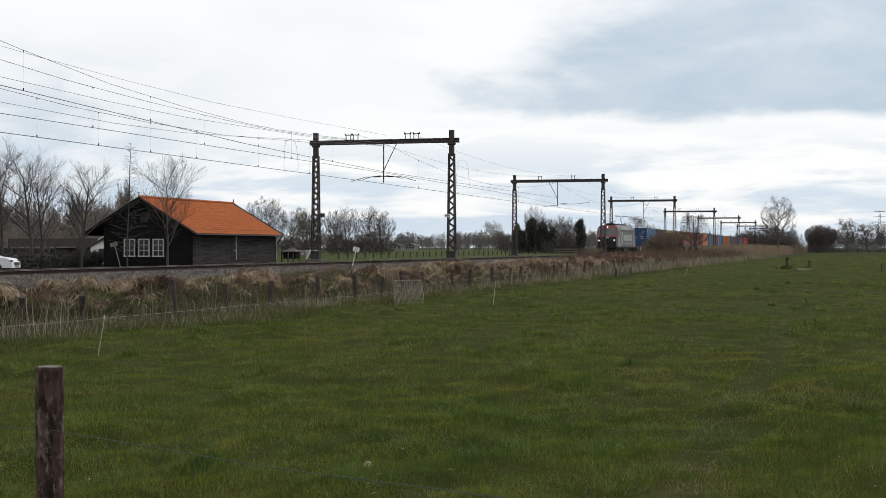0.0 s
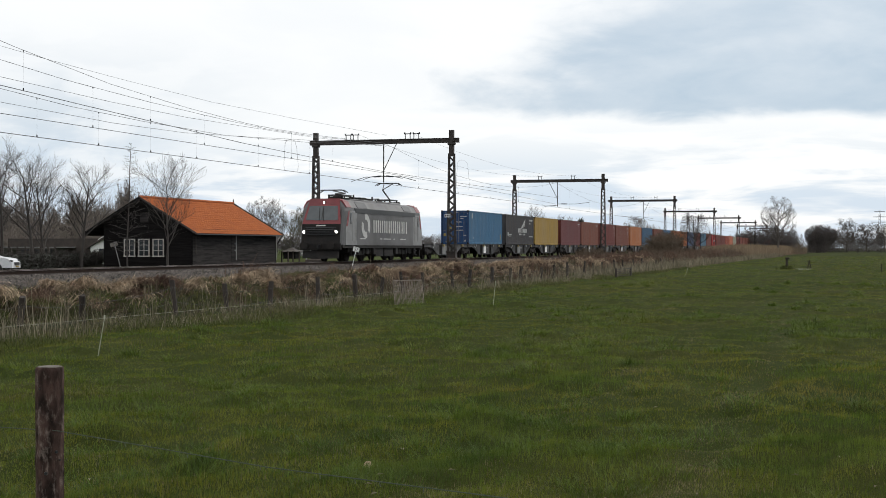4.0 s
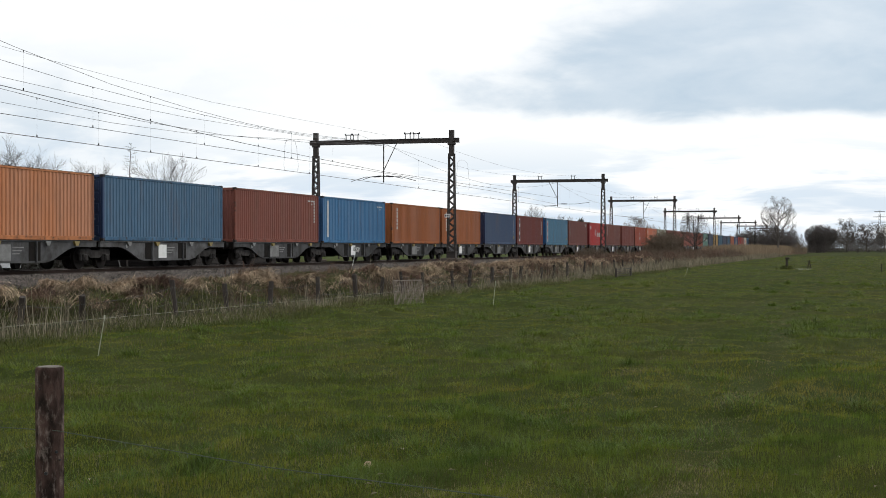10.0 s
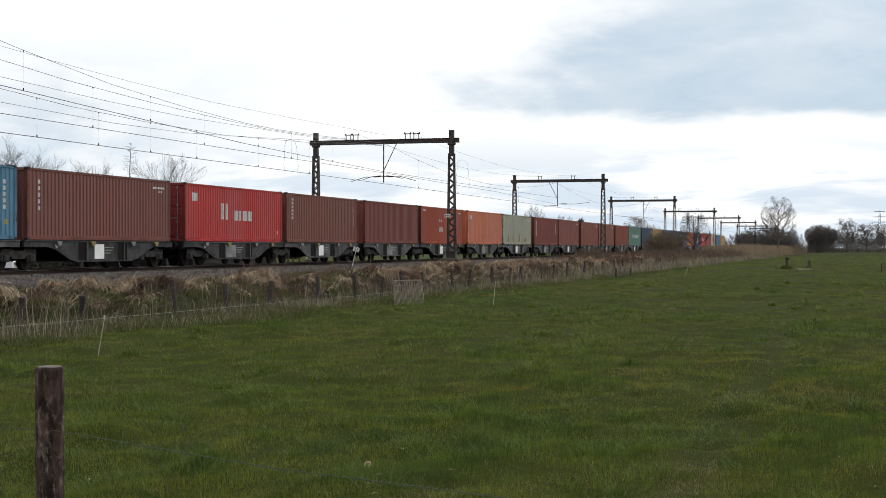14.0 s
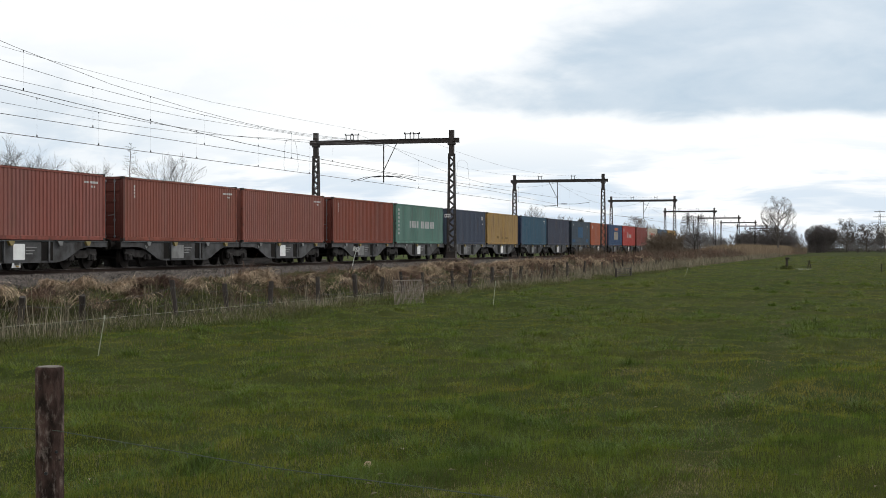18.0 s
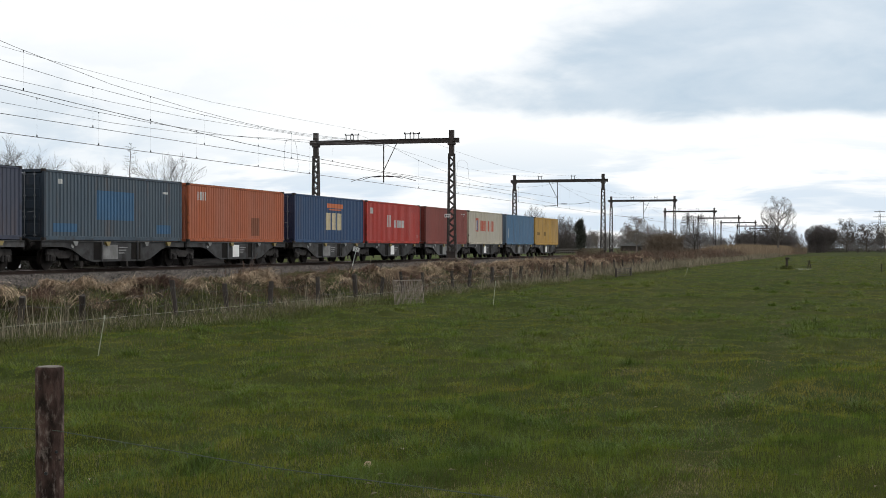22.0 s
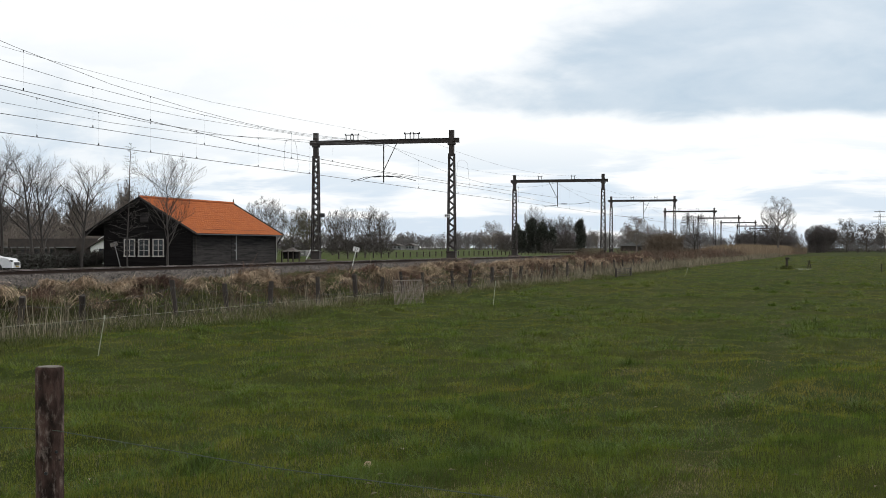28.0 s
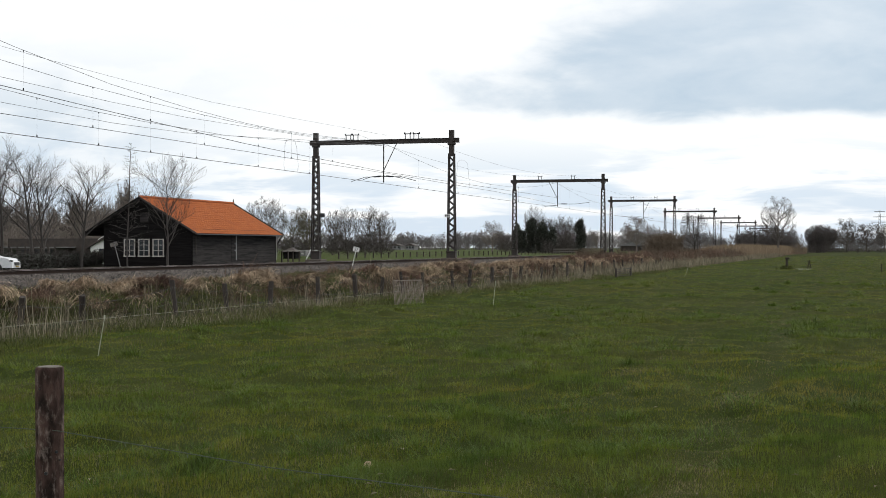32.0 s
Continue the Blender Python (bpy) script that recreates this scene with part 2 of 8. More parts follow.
# ---- mesh helpers ----
class Geo:
    """Vertices and faces gathered into one mesh."""

    def __init__(self):
        self.v, self.f = [], []

    def add(self, verts, faces):
        n = len(self.v)
        self.v.extend(verts)
        self.f.extend([tuple(i + n for i in fc) for fc in faces])
        return self

    def box(self, x0, x1, y0, y1, z0, z1, chamfer=0.0):
        if chamfer <= 0:
            return self.add([(x0, y0, z0), (x1, y0, z0), (x1, y1, z0), (x0, y1, z0), (x0, y0, z1), (x1, y0, z1), (x1, y1, z1), (x0, y1, z1)],
                            [(0, 3, 2, 1), (4, 5, 6, 7), (0, 1, 5, 4), (1, 2, 6, 5), (2, 3, 7, 6), (3, 0, 4, 7)])
        bm = bmesh.new()
        bmesh.ops.create_cube(bm, size=1.0)
        for v in bm.verts:
            v.co = Vector(((x0 + x1) / 2 + v.co.x * (x1 - x0), (y0 + y1) / 2 + v.co.y * (y1 - y0), (z0 + z1) / 2 + v.co.z * (z1 - z0)))
        bmesh.ops.bevel(bm, geom=bm.edges[:], offset=chamfer, segments=1, affect="EDGES")
        bm.verts.index_update()
        self.add([tuple(v.co) for v in bm.verts], [tuple(v.index for v in f.verts) for f in bm.faces])
        bm.free()
        return self

    def tube(self, a, b, r0, r1=None, n=8, caps=True):
        """A tapered round bar from a to b."""
        a, b = Vector(a), Vector(b)
        r1 = r0 if r1 is None else r1
        d = (b - a).normalized()
        side = d.orthogonal().normalized()
        other = d.cross(side)
        ring = [(math.cos(2 * math.pi * i / n), math.sin(2 * math.pi * i / n)) for i in range(n)]
        verts = [tuple(a + (side * c + other * s) * r0) for c, s in ring] + [tuple(b + (side * c + other * s) * r1) for c, s in ring]
        faces = [(i, (i + 1) % n, n + (i + 1) % n, n + i) for i in range(n)]
        if caps:
            faces += [tuple(range(n - 1, -1, -1)), tuple(range(n, 2 * n))]
        return self.add(verts, faces)

    def line(self, points, r, n=5):
        for a, b in zip(points, points[1:]):
            self.tube(a, b, r, r, n, False)
        return self

    def bar(self, a, b, w, h, up=(0, 0, 1)):
        """A square bar from a to b, w across and h along 'up'."""
        a, b = Vector(a), Vector(b)
        d = (b - a).normalized()
        side = d.cross(Vector(up))
        side = (side if side.length > 1e-4 else d.orthogonal()).normalized()
        u = side.cross(d).normalized()
        vs = []
        for p in (a, b):
            vs += [tuple(p + side * sx * w / 2 + u * sy * h / 2) for sx, sy in ((-1, -1), (1, -1), (1, 1), (-1, 1))]
        return self.add(vs, [(0, 1, 2, 3), (7, 6, 5, 4), (0, 4, 5, 1), (1, 5, 6, 2), (2, 6, 7, 3), (3, 7, 4, 0)])

    def prism(self, outline, axis, lo, hi):
        """An outline of 2D points pulled along an axis ('x', 'y' or 'z')."""
        def place(p, t):
            return {"x": (t, p[0], p[1]), "y": (p[0], t, p[1]), "z": (p[0], p[1], t)}[axis]
        n = len(outline)
        verts = [place(p, lo) for p in outline] + [place(p, hi) for p in outline]
        faces = [(i, (i + 1) % n, n + (i + 1) % n, n + i) for i in range(n)] + [tuple(range(n - 1, -1, -1)), tuple(range(n, 2 * n))]
        return self.add(verts, faces)

    def loft(self, rings, close=True):
        """Skins rings of the same number of points."""
        n = len(rings[0])
        verts = [tuple(p) for r in rings for p in r]
        faces = []
        for k in range(len(rings) - 1):
            for i in range(n):
                faces.append((k * n + i, k * n + (i + 1) % n, (k + 1) * n + (i + 1) % n, (k + 1) * n + i))
        if close:
            faces += [tuple(range(n - 1, -1, -1)), tuple(range((len(rings) - 1) * n, len(rings) * n))]
        return self.add(verts, faces)

    def mesh(self, name, fix=True):
        me = bpy.data.meshes.new(name)
        me.from_pydata(self.v, [], self.f)
        if fix:
            bm = bmesh.new()
            bm.from_mesh(me)
            bmesh.ops.recalc_face_normals(bm, faces=bm.faces)
            bm.to_mesh(me)
            bm.free()
        return me


def part(name, geo, mat, parent, label="", at=None, smooth_faces=False):
    """Links a mesh as one object under a thing or a part."""
    me = geo if isinstance(geo, bpy.types.Mesh) else geo.mesh(name)
    if not me.materials:
        me.materials.append(mat)
    if smooth_faces:
        me.polygons.foreach_set("use_smooth", [True] * len(me.polygons))
    ob = new(name, me)
    ob.parent = parent
    if at is not None:
        ob.matrix_basis = at if isinstance(at, Matrix) else Matrix.Translation(at)
    return tagged(ob, label)


def thing(name, label, category, at=(0, 0, 0), group="", kind=""):
    ob = new(name)
    ob.empty_display_size = 0.2
    ob.matrix_basis = at if isinstance(at, Matrix) else Matrix.Translation(at)
    return tagged(ob, label, category, group, kind)


def solid(name, geo, mat, label, category="", at=None, group="", kind="", smooth_faces=False):
    """A thing that is one mesh."""
    ob = part(name, geo, mat, None, "", at, smooth_faces)
    return tagged(ob, label, category, group, kind)


def raw_mesh(name, verts, faces_flat, size, mat):
    """A mesh from arrays: every face has the same number of corners."""
    me = bpy.data.meshes.new(name)
    n = len(faces_flat) // size
    me.vertices.add(len(verts))
    me.vertices.foreach_set("co", np.asarray(verts, dtype=np.float32).ravel())
    me.loops.add(n * size)
    me.loops.foreach_set("vertex_index", np.asarray(faces_flat, dtype=np.int32))
    me.polygons.add(n)
    me.polygons.foreach_set("loop_start", np.arange(0, n * size, size, dtype=np.int32))
    me.update(calc_edges=True)
    me.materials.append(mat)
    return me


def text_mesh(words, size, depth=0.004):
    """Letters of the built-in font as a mesh, upright in the xz plane, facing -y."""
    cu = bpy.data.curves.new("letters", "FONT")
    cu.body, cu.size, cu.extrude = words, size, depth
    cu.align_x, cu.align_y = "CENTER", "CENTER"
    cu.resolution_u = 3
    ob = bpy.data.objects.new("letters", cu)
    scene.collection.objects.link(ob)
    me = bpy.data.meshes.new_from_object(ob.evaluated_get(bpy.context.evaluated_depsgraph_get()))
    bpy.data.objects.remove(ob)
    bpy.data.curves.remove(cu)
    me.transform(Matrix.Rotation(radians(90), 4, "X"))
    return me

# ---- ground ----
def spread(knots):
    """Grid lines: (from, to, step) stretches joined."""
    out = []
    for a, b, st in knots:
        out += list(np.arange(a, b - 1e-6, st))
    return np.array(out + [knots[-1][1]])


def value_noise(x, y, seed):
    """Smooth value noise over arrays."""
    xi, yi = np.floor(x), np.floor(y)
    fx, fy = x - xi, y - yi
    fx, fy = fx * fx * (3 - 2 * fx), fy * fy * (3 - 2 * fy)

    def h(a, b):
        v = np.sin(a * 127.1 + b * 311.7 + seed * 74.7) * 43758.5453
        return v - np.floor(v)
    return (h(xi, yi) * (1 - fx) + h(xi + 1, yi) * fx) * (1 - fy) + (h(xi, yi + 1) * (1 - fx) + h(xi + 1, yi + 1) * fx) * fy - 0.5


def ground_height(x, y):
    """Height of the ground sheet, for arrays."""
    x, y = np.asarray(x, float), np.asarray(y, float)
    z = np.interp(y, PROFILE_Y, PROFILE_Z)
    near = np.exp(-((np.abs(x - 60) / 400) ** 2))
    meadow = np.clip((15.0 - y) / 2.0, 0, 1)
    z = z + meadow * near * (0.10 * value_noise(x / 5.0, y / 4.0, 1) + 0.11 * value_noise(x / 1.6, y / 1.2, 2) + 0.10 * value_noise(x / 0.5, y / 0.4, 3) + 0.34 * np.clip(value_noise(x / 1.1, y / 0.7, 6) - 0.20, 0, 1))
    bank = np.clip((y - 14.5) / 1.5, 0, 1) * np.clip((29.5 - y) / 2.0, 0, 1)
    z = z + bank * near * (0.50 * value_noise(x / 2.3, y / 1.4, 4) + 0.26 * value_noise(x / 0.8, y / 0.6, 5) + np.exp(-((y - 20.6) / 1.1) ** 2) * (0.12 + 0.45 * value_noise(x / 1.5, y / 1.0, 7)))
    # the yard beyond the track lies lower
    z = z - 0.43 * np.clip((y - 40) / 3, 0, 1) * np.clip((123.0 - x) / 3, 0, 1)
    return z


def build_ground():
    xs = spread([(-1500, -60, 60), (-60, 0, 3), (0, 6, 0.5), (6, 34, 0.17), (34, 80, 0.4), (80, 150, 0.9), (150, 400, 3), (400, 4600, 70)])
    ys = spread([(-1600, -40, 60), (-40, -7, 1.5), (-7, 15, 0.17), (15, 31, 0.3), (31, 60, 0.8), (60, 140, 5), (140, 3000, 60)])
    gx, gy = np.meshgrid(xs, ys)
    verts = np.stack([gx.ravel(), gy.ravel(), ground_height(gx, gy).ravel()], 1)
    nx, ny = len(xs), len(ys)
    i = np.arange(ny - 1)[:, None] * nx + np.arange(nx - 1)[None, :]
    faces = np.stack([i, i + 1, i + nx + 1, i + nx], -1).ravel()
    me = raw_mesh("ground", verts, faces, 4, GROUND)
    me.polygons.foreach_set("use_smooth", [True] * len(me.polygons))
    tagged(new("ground", me), "green meadow with a rough ditch bank beside the railway", "ground", kind="structure")


build_ground()

# ---- the railway ----
RAIL_FROM, RAIL_TO = -760.0, 1100.0


def build_track():
    c = TRACK_Y
    bed = Geo().prism([(c - 4.6, 0.05), (c - 4.3, 0.24), (c - 2.15, 0.565), (c - 1.25, 0.58), (c + 1.25, 0.58), (c + 2.15, 0.565), (c + 4.2, 0.26), (c + 4.5, 0.05)], "x", RAIL_FROM, RAIL_TO)
    tagged(part("ballast_bed", bed, STONE, None, at=LINE), "grey crushed-stone ballast bed under the track", "ballast", kind="structure")
    tagged(part("track_zone", Geo().prism([(c - 2.3, 0.50), (c - 1.95, 0.585), (c - 1.45, 0.595), (c + 1.45, 0.595), (c + 1.5, 0.52)], "x", RAIL_FROM, RAIL_TO), OILY, None, at=LINE), "oil-darkened ballast between and beside the rails", "ballast", kind="structure")
    # loose stones on the near shoulder and between the sleepers
    rng = np.random.default_rng(5)
    n = 46000
    x = 44 + 120 * rng.random(n) ** 1.5
    y = c - 4.5 + rng.random(n) * 2.45
    z = np.interp(y, [c - 4.6, c - 4.3, c - 2.15, c - 1.25, c], [0.05, 0.24, 0.565, 0.58, 0.58])
    base = np.array([(1, 0, -.5), (-.5, .87, -.5), (-.5, -.87, -.5), (.3, .1, .7)])
    a = rng.random(n) * 6.283
    r = 0.036 + 0.070 * rng.random(n) ** 1.5
    ca, sa = np.cos(a), np.sin(a)
    vx = base[None, :, 0] * ca[:, None] - base[None, :, 1] * sa[:, None]
    vy = base[None, :, 0] * sa[:, None] + base[None, :, 1] * ca[:, None]
    vz = base[None, :, 2] * (0.7 + 0.5 * rng.random(n))[:, None]
    v = np.stack([x[:, None] + vx * r[:, None], y[:, None] + vy * r[:, None], z[:, None] + 0.012 + vz * r[:, None]], -1).reshape(-1, 3)
    f = (np.arange(n)[:, None, None] * 4 + np.array([(0, 1, 3), (1, 2, 3), (2, 0, 3), (0, 2, 1)])[None]).ravel()
    tagged(part("ballast_stones", raw_mesh("ballast_stones", v, f, 3, STONES), STONES, None, at=LINE), "loose grey and brown ballast stones beside the rails", "ballast", kind="stuff")
    # rails: foot, web and head
    for side, name in ((-0.7525, "rail"), (0.7525, "rail")):
        y0 = c + side
        t = thing(name, "long brown rusted steel rail with a worn bright top", "rail", LINE @ Matrix.Translation((0, y0, RAIL_Z - 0.16)), kind="structure")
        sec = [(-0.07, 0), (0.07, 0), (0.07, 0.012), (0.012, 0.03), (0.009, 0.118), (0.036, 0.128), (0.036, 0.152), (-0.036, 0.152), (-0.036, 0.128), (-0.009, 0.118), (-0.012, 0.03), (-0.07, 0.012)]
        part("rail_body", Geo().prism(sec, "x", RAIL_FROM, RAIL_TO), RUST, t)
        part("rail_head", Geo().prism([(-0.034, 0.152), (0.034, 0.152), (0.030, 0.160), (-0.030, 0.160)], "x", RAIL_FROM, RAIL_TO), RAIL_TOP, t, "bright worn rail head")
    # sleepers
    track = thing("sleepers", "row of grimy brown sleepers bedded in ballast", "sleeper", LINE @ Matrix.Translation((0, c, 0)), kind="structure")
    sec = [(-0.15, 0.0), (0.15, 0.0), (0.12, 0.17), (-0.12, 0.17)]
    g = Geo()
    vs = [(p[0], s * 1.26, p[1]) for s in (-1, 1) for p in sec]
    g.add(vs, [(0, 1, 5, 4), (1, 2, 6, 5), (2, 3, 7, 6), (3, 0, 4, 7), (3, 2, 1, 0), (4, 5, 6, 7)])
    me = g.mesh("sleeper")
    for k in range(240):
        part("sleeper", me, SLEEPER, track, at=(40 + 0.6 * k, 0, RAIL_Z - 0.33))
    rest = Geo()
    for k in list(range(-60, 0)) + list(range(240, 700)):
        rest.box(40 + 0.6 * k - 0.13, 40 + 0.6 * k + 0.13, -1.26, 1.26, RAIL_Z - 0.33, RAIL_Z - 0.165)
    tagged(part("sleeper_run", rest, SLEEPER, track), kind="stuff")


build_track()

# ---- overhead line ----
LEG_NEAR, LEG_FAR, BEAM_Z = TRACK_Y - 5.2, TRACK_Y + 5.1, 9.29
# where the gantries stand along the track, and how far each is set off sideways
GANTRY_S = [34.0, 97.6, 160.3, 231.6, 303.5, 373.5, 445.0, 515.0, 585.0, 655.0, 725.0, 795.0]
GANTRY_OFF = [0.0, 0.33, -0.18, -0.05, -0.1, -0.2, -0.1, 0.0, 0.0, 0.0, 0.0, 0.0]


def lattice_leg():
    """A tapered riveted lattice leg: four angles, zigzag lacing on each face, solid ends."""
    h0, h1, top = 0.75, 8.15, 10.02
    chords, lacing, cap = Geo(), Geo(), Geo()

    def half(z):
        return 0.28 + (0.175 - 0.28) * (z - 0.5) / 8.0
    for sx in (-1, 1):
        for sy in (-1, 1):
            chords.bar((sx * half(0.4) * 0.75, sy * half(0.4), 0.4), (sx * half(h1) * 0.75, sy * half(h1), h1 + 0.2), 0.085, 0.085, (0, 1, 0))
    n = 17
    for k in range(n):
        z0 = h0 + 0.75 + (h1 - h0 - 0.75) * k / n
        z1 = h0 + 0.75 + (h1 - h0 - 0.75) * (k + 1) / n
        s = 1 if k % 2 else -1
        for sx in (-1, 1):
            lacing.bar((sx * half(z0) * 0.75, s * half(z0), z0), (sx * half(z1) * 0.75, -s * half(z1), z1), 0.075, 0.02, (1, 0, 0))
        for sy in (-1, 1):
            lacing.bar((s * half(z0) * 0.75, sy * half(z0), z0), (-s * half(z1) * 0.75, sy * half(z1), z1), 0.02, 0.06, (0, 1, 0))
    plinth = Geo().box(-0.25, 0.25, -0.33, 0.33, 0.35, 1.35, 0.02).box(-0.30, 0.30, -0.36, 0.36, 1.30, 1.40, 0.01)
    cap.box(-0.15, 0.15, -0.17, 0.17, h1, top, 0.015).box(-0.19, 0.19, -0.26, 0.26, BEAM_Z - 0.32, BEAM_Z - 0.17, 0.02)
    return chords.mesh("leg_angle"), lacing.mesh("leg_lacing"), plinth.mesh("leg_base"), cap.mesh("leg_head")


def insulator_frame(w=0.36, h=0.36):
    g = Geo()
    g.bar((0, -w / 2, 0), (0, -w / 2, h), 0.05, 0.05, (1, 0, 0)).bar((0, w / 2, 0), (0, w / 2, h), 0.05, 0.05, (1, 0, 0))
    g.bar((0, -w / 2 - 0.08, h), (0, w / 2 + 0.08, h), 0.06, 0.06)
    g.tube((0, -w / 2 - 0.05, h), (0, -w / 2 - 0.05, h + 0.1), 0.05).tube((0, w / 2 + 0.05, h), (0, w / 2 + 0.05, h + 0.1), 0.05)
    return g.mesh("insulator")


def build_gantry():
    """The first gantry, with two pairs of feeder frames, a hanger and two registration arms."""
    g = thing("catenary_gantry", "dark riveted steel portal gantry carrying the overhead line", "gantry", LINE @ Matrix.Translation((GANTRY_S[1], TRACK_Y + GANTRY_OFF[1], 0)), "overhead line gantries")
    near, far = LEG_NEAR - TRACK_Y, LEG_FAR - TRACK_Y
    chords, lacing, plinth, cap = lattice_leg()
    for y in (near, far):
        leg = part("leg", chords, STEEL_DARK, g, "tapered lattice leg", (0, y, 0))
        part("lacing", lacing, STEEL_DARK, leg)
        part("leg_base", plinth, STEEL_DARK, leg)
        part("leg_head", cap, STEEL_DARK, leg)
        part("foundation", Geo().box(-0.62, 0.62, -0.62, 0.62, -0.2, 0.92 if y < 0 else 0.80, 0.05), CONCRETE, g, "stained concrete footing", (0, y, 0))
    beam = Geo().box(-0.11, 0.11, near - 0.55, far + 0.45, BEAM_Z + 0.13, BEAM_Z + 0.17).box(-0.11, 0.11, near - 0.55, far + 0.45, BEAM_Z - 0.17, BEAM_Z - 0.13)
    beam.box(-0.07, 0.07, near - 0.55, far + 0.45, BEAM_Z - 0.135, BEAM_Z + 0.135)
    for k in range(9):
        y = near + 0.6 + k * 1.15
        beam.box(-0.10, 0.10, y - 0.02, y + 0.02, BEAM_Z - 0.14, BEAM_Z + 0.14)
    part("beam", beam, STEEL_DARK, g, "riveted crossbeam")
    return g


def dress_gantry(g, frames, flip, arms, mid=-0.27):
    me = insulator_frame()
    for y in frames:
        part("insulator_frame", me, BLACK, g, "feeder insulator frame", (0, y, BEAM_Z + 0.17))
    hang = Geo().tube((0, mid, BEAM_Z - 0.1), (0, mid, 6.35), 0.045).tube((0, mid, 7.2), (0, mid - flip * 1.0, BEAM_Z - 0.12), 0.03)
    part("hanger", hang, STEEL_DARK, g, "hanging bracket tube")
    for y1, z0, z1 in arms:
        a = Geo().line([(0, mid, z0), (0, mid + (y1 - mid) * 0.55, z0 - 0.03), (0.1, y1, z1)], 0.022, 6)
        a.tube((0, mid + (y1 - mid) * 0.12, z0), (0, mid + (y1 - mid) * 0.30, z0 - 0.01), 0.05)
        part("registration_arm", a, BLACK, g)
    return g


def build_gantries():
    first = dress_gantry(build_gantry(), (2.58, 2.03, -1.93, -2.57), 1, ((2.4, 6.78, 6.45), (1.5, 6.81, 6.58), (-2.5, 6.78, 6.45), (-1.5, 6.81, 6.63)), -0.11)
    sign = Geo().box(-0.02, 0.02, -0.21, 0.21, -0.12, 0.12)
    plate = part("plate", sign, WHITE, first, "white number plate", (-0.25, LEG_NEAR - TRACK_Y + 0.24, 3.92))
    marks = Geo()
    for y in (-0.12, 0.0, 0.12):
        marks.box(-0.026, -0.0205, y - 0.04, y + 0.04, -0.07, 0.07)
    part("number_bars", marks, BLACK, plate)
    part("switch_box", Geo().box(-0.12, 0.12, -0.16, 0.16, 0, 0.30, 0.02), BLACK, first, at=(-0.1, LEG_FAR - TRACK_Y - 0.55, 3.85))
    # vertical lead pipe beside the far leg
    part("lead_pipe", Geo().line([(-0.3, LEG_FAR - TRACK_Y + 0.75, 0.4), (-0.3, LEG_FAR - TRACK_Y + 0.6, 0.9), (-0.25, LEG_FAR - TRACK_Y + 0.3, 1.5)], 0.03), WHITE, first)
    second = dress_gantry(build_gantry(), (2.1, -1.75), -1, ((1.6, 6.5, 6.35), (-3.6, 6.65, 6.8)), 0.05)
    second.matrix_basis = LINE @ Matrix.Translation((GANTRY_S[2], TRACK_Y + GANTRY_OFF[2], 0))
    for k, (x, off) in enumerate(zip(GANTRY_S, GANTRY_OFF)):
        if k in (1, 2):
            continue
        m = LINE @ Matrix.Translation((x, TRACK_Y + off, 0))
        # the third one faces the other way
        copy_thing(second, m @ Matrix.Rotation(math.pi, 4, "Z") @ Matrix.Translation((0, 0.1, 0)) if k == 3 else m)


build_gantries()


def sag(x0, z0, x1, z1, drop, y0=TRACK_Y, y1=None, n=10):
    y1 = y0 if y1 is None else y1
    return [(x0 + (x1 - x0) * i / n, y0 + (y1 - y0) * i / n, z0 + (z1 - z0) * i / n - 4 * drop * (i / n) * (1 - i / n)) for i in range(n + 1)]


def z_on(pts, x):
    return float(np.interp(x, [p[0] for p in pts], [p[2] for p in pts]))


def wire(name, pts, r, label, droppers=()):
    t = thing(name, label, "wire", LINE @ Matrix.Translation(pts[0]))
    o = Vector(pts[0])
    part("strand", Geo().line([tuple(Vector(p) - o) for p in pts], r, 5), WIRE, t)
    for x, y, za, zb in droppers:
        part("dropper", Geo().tube(Vector((x, y, za)) - o, Vector((x, y, zb)) - o, 0.0024, n=4).tube(Vector((x, y, zb)) - o, Vector((x, y, zb + 0.10)) - o, 0.028, n=5).tube(Vector((x, y, za - 0.06)) - o, Vector((x, y, za)) - o, 0.025, n=5), WIRE, t)


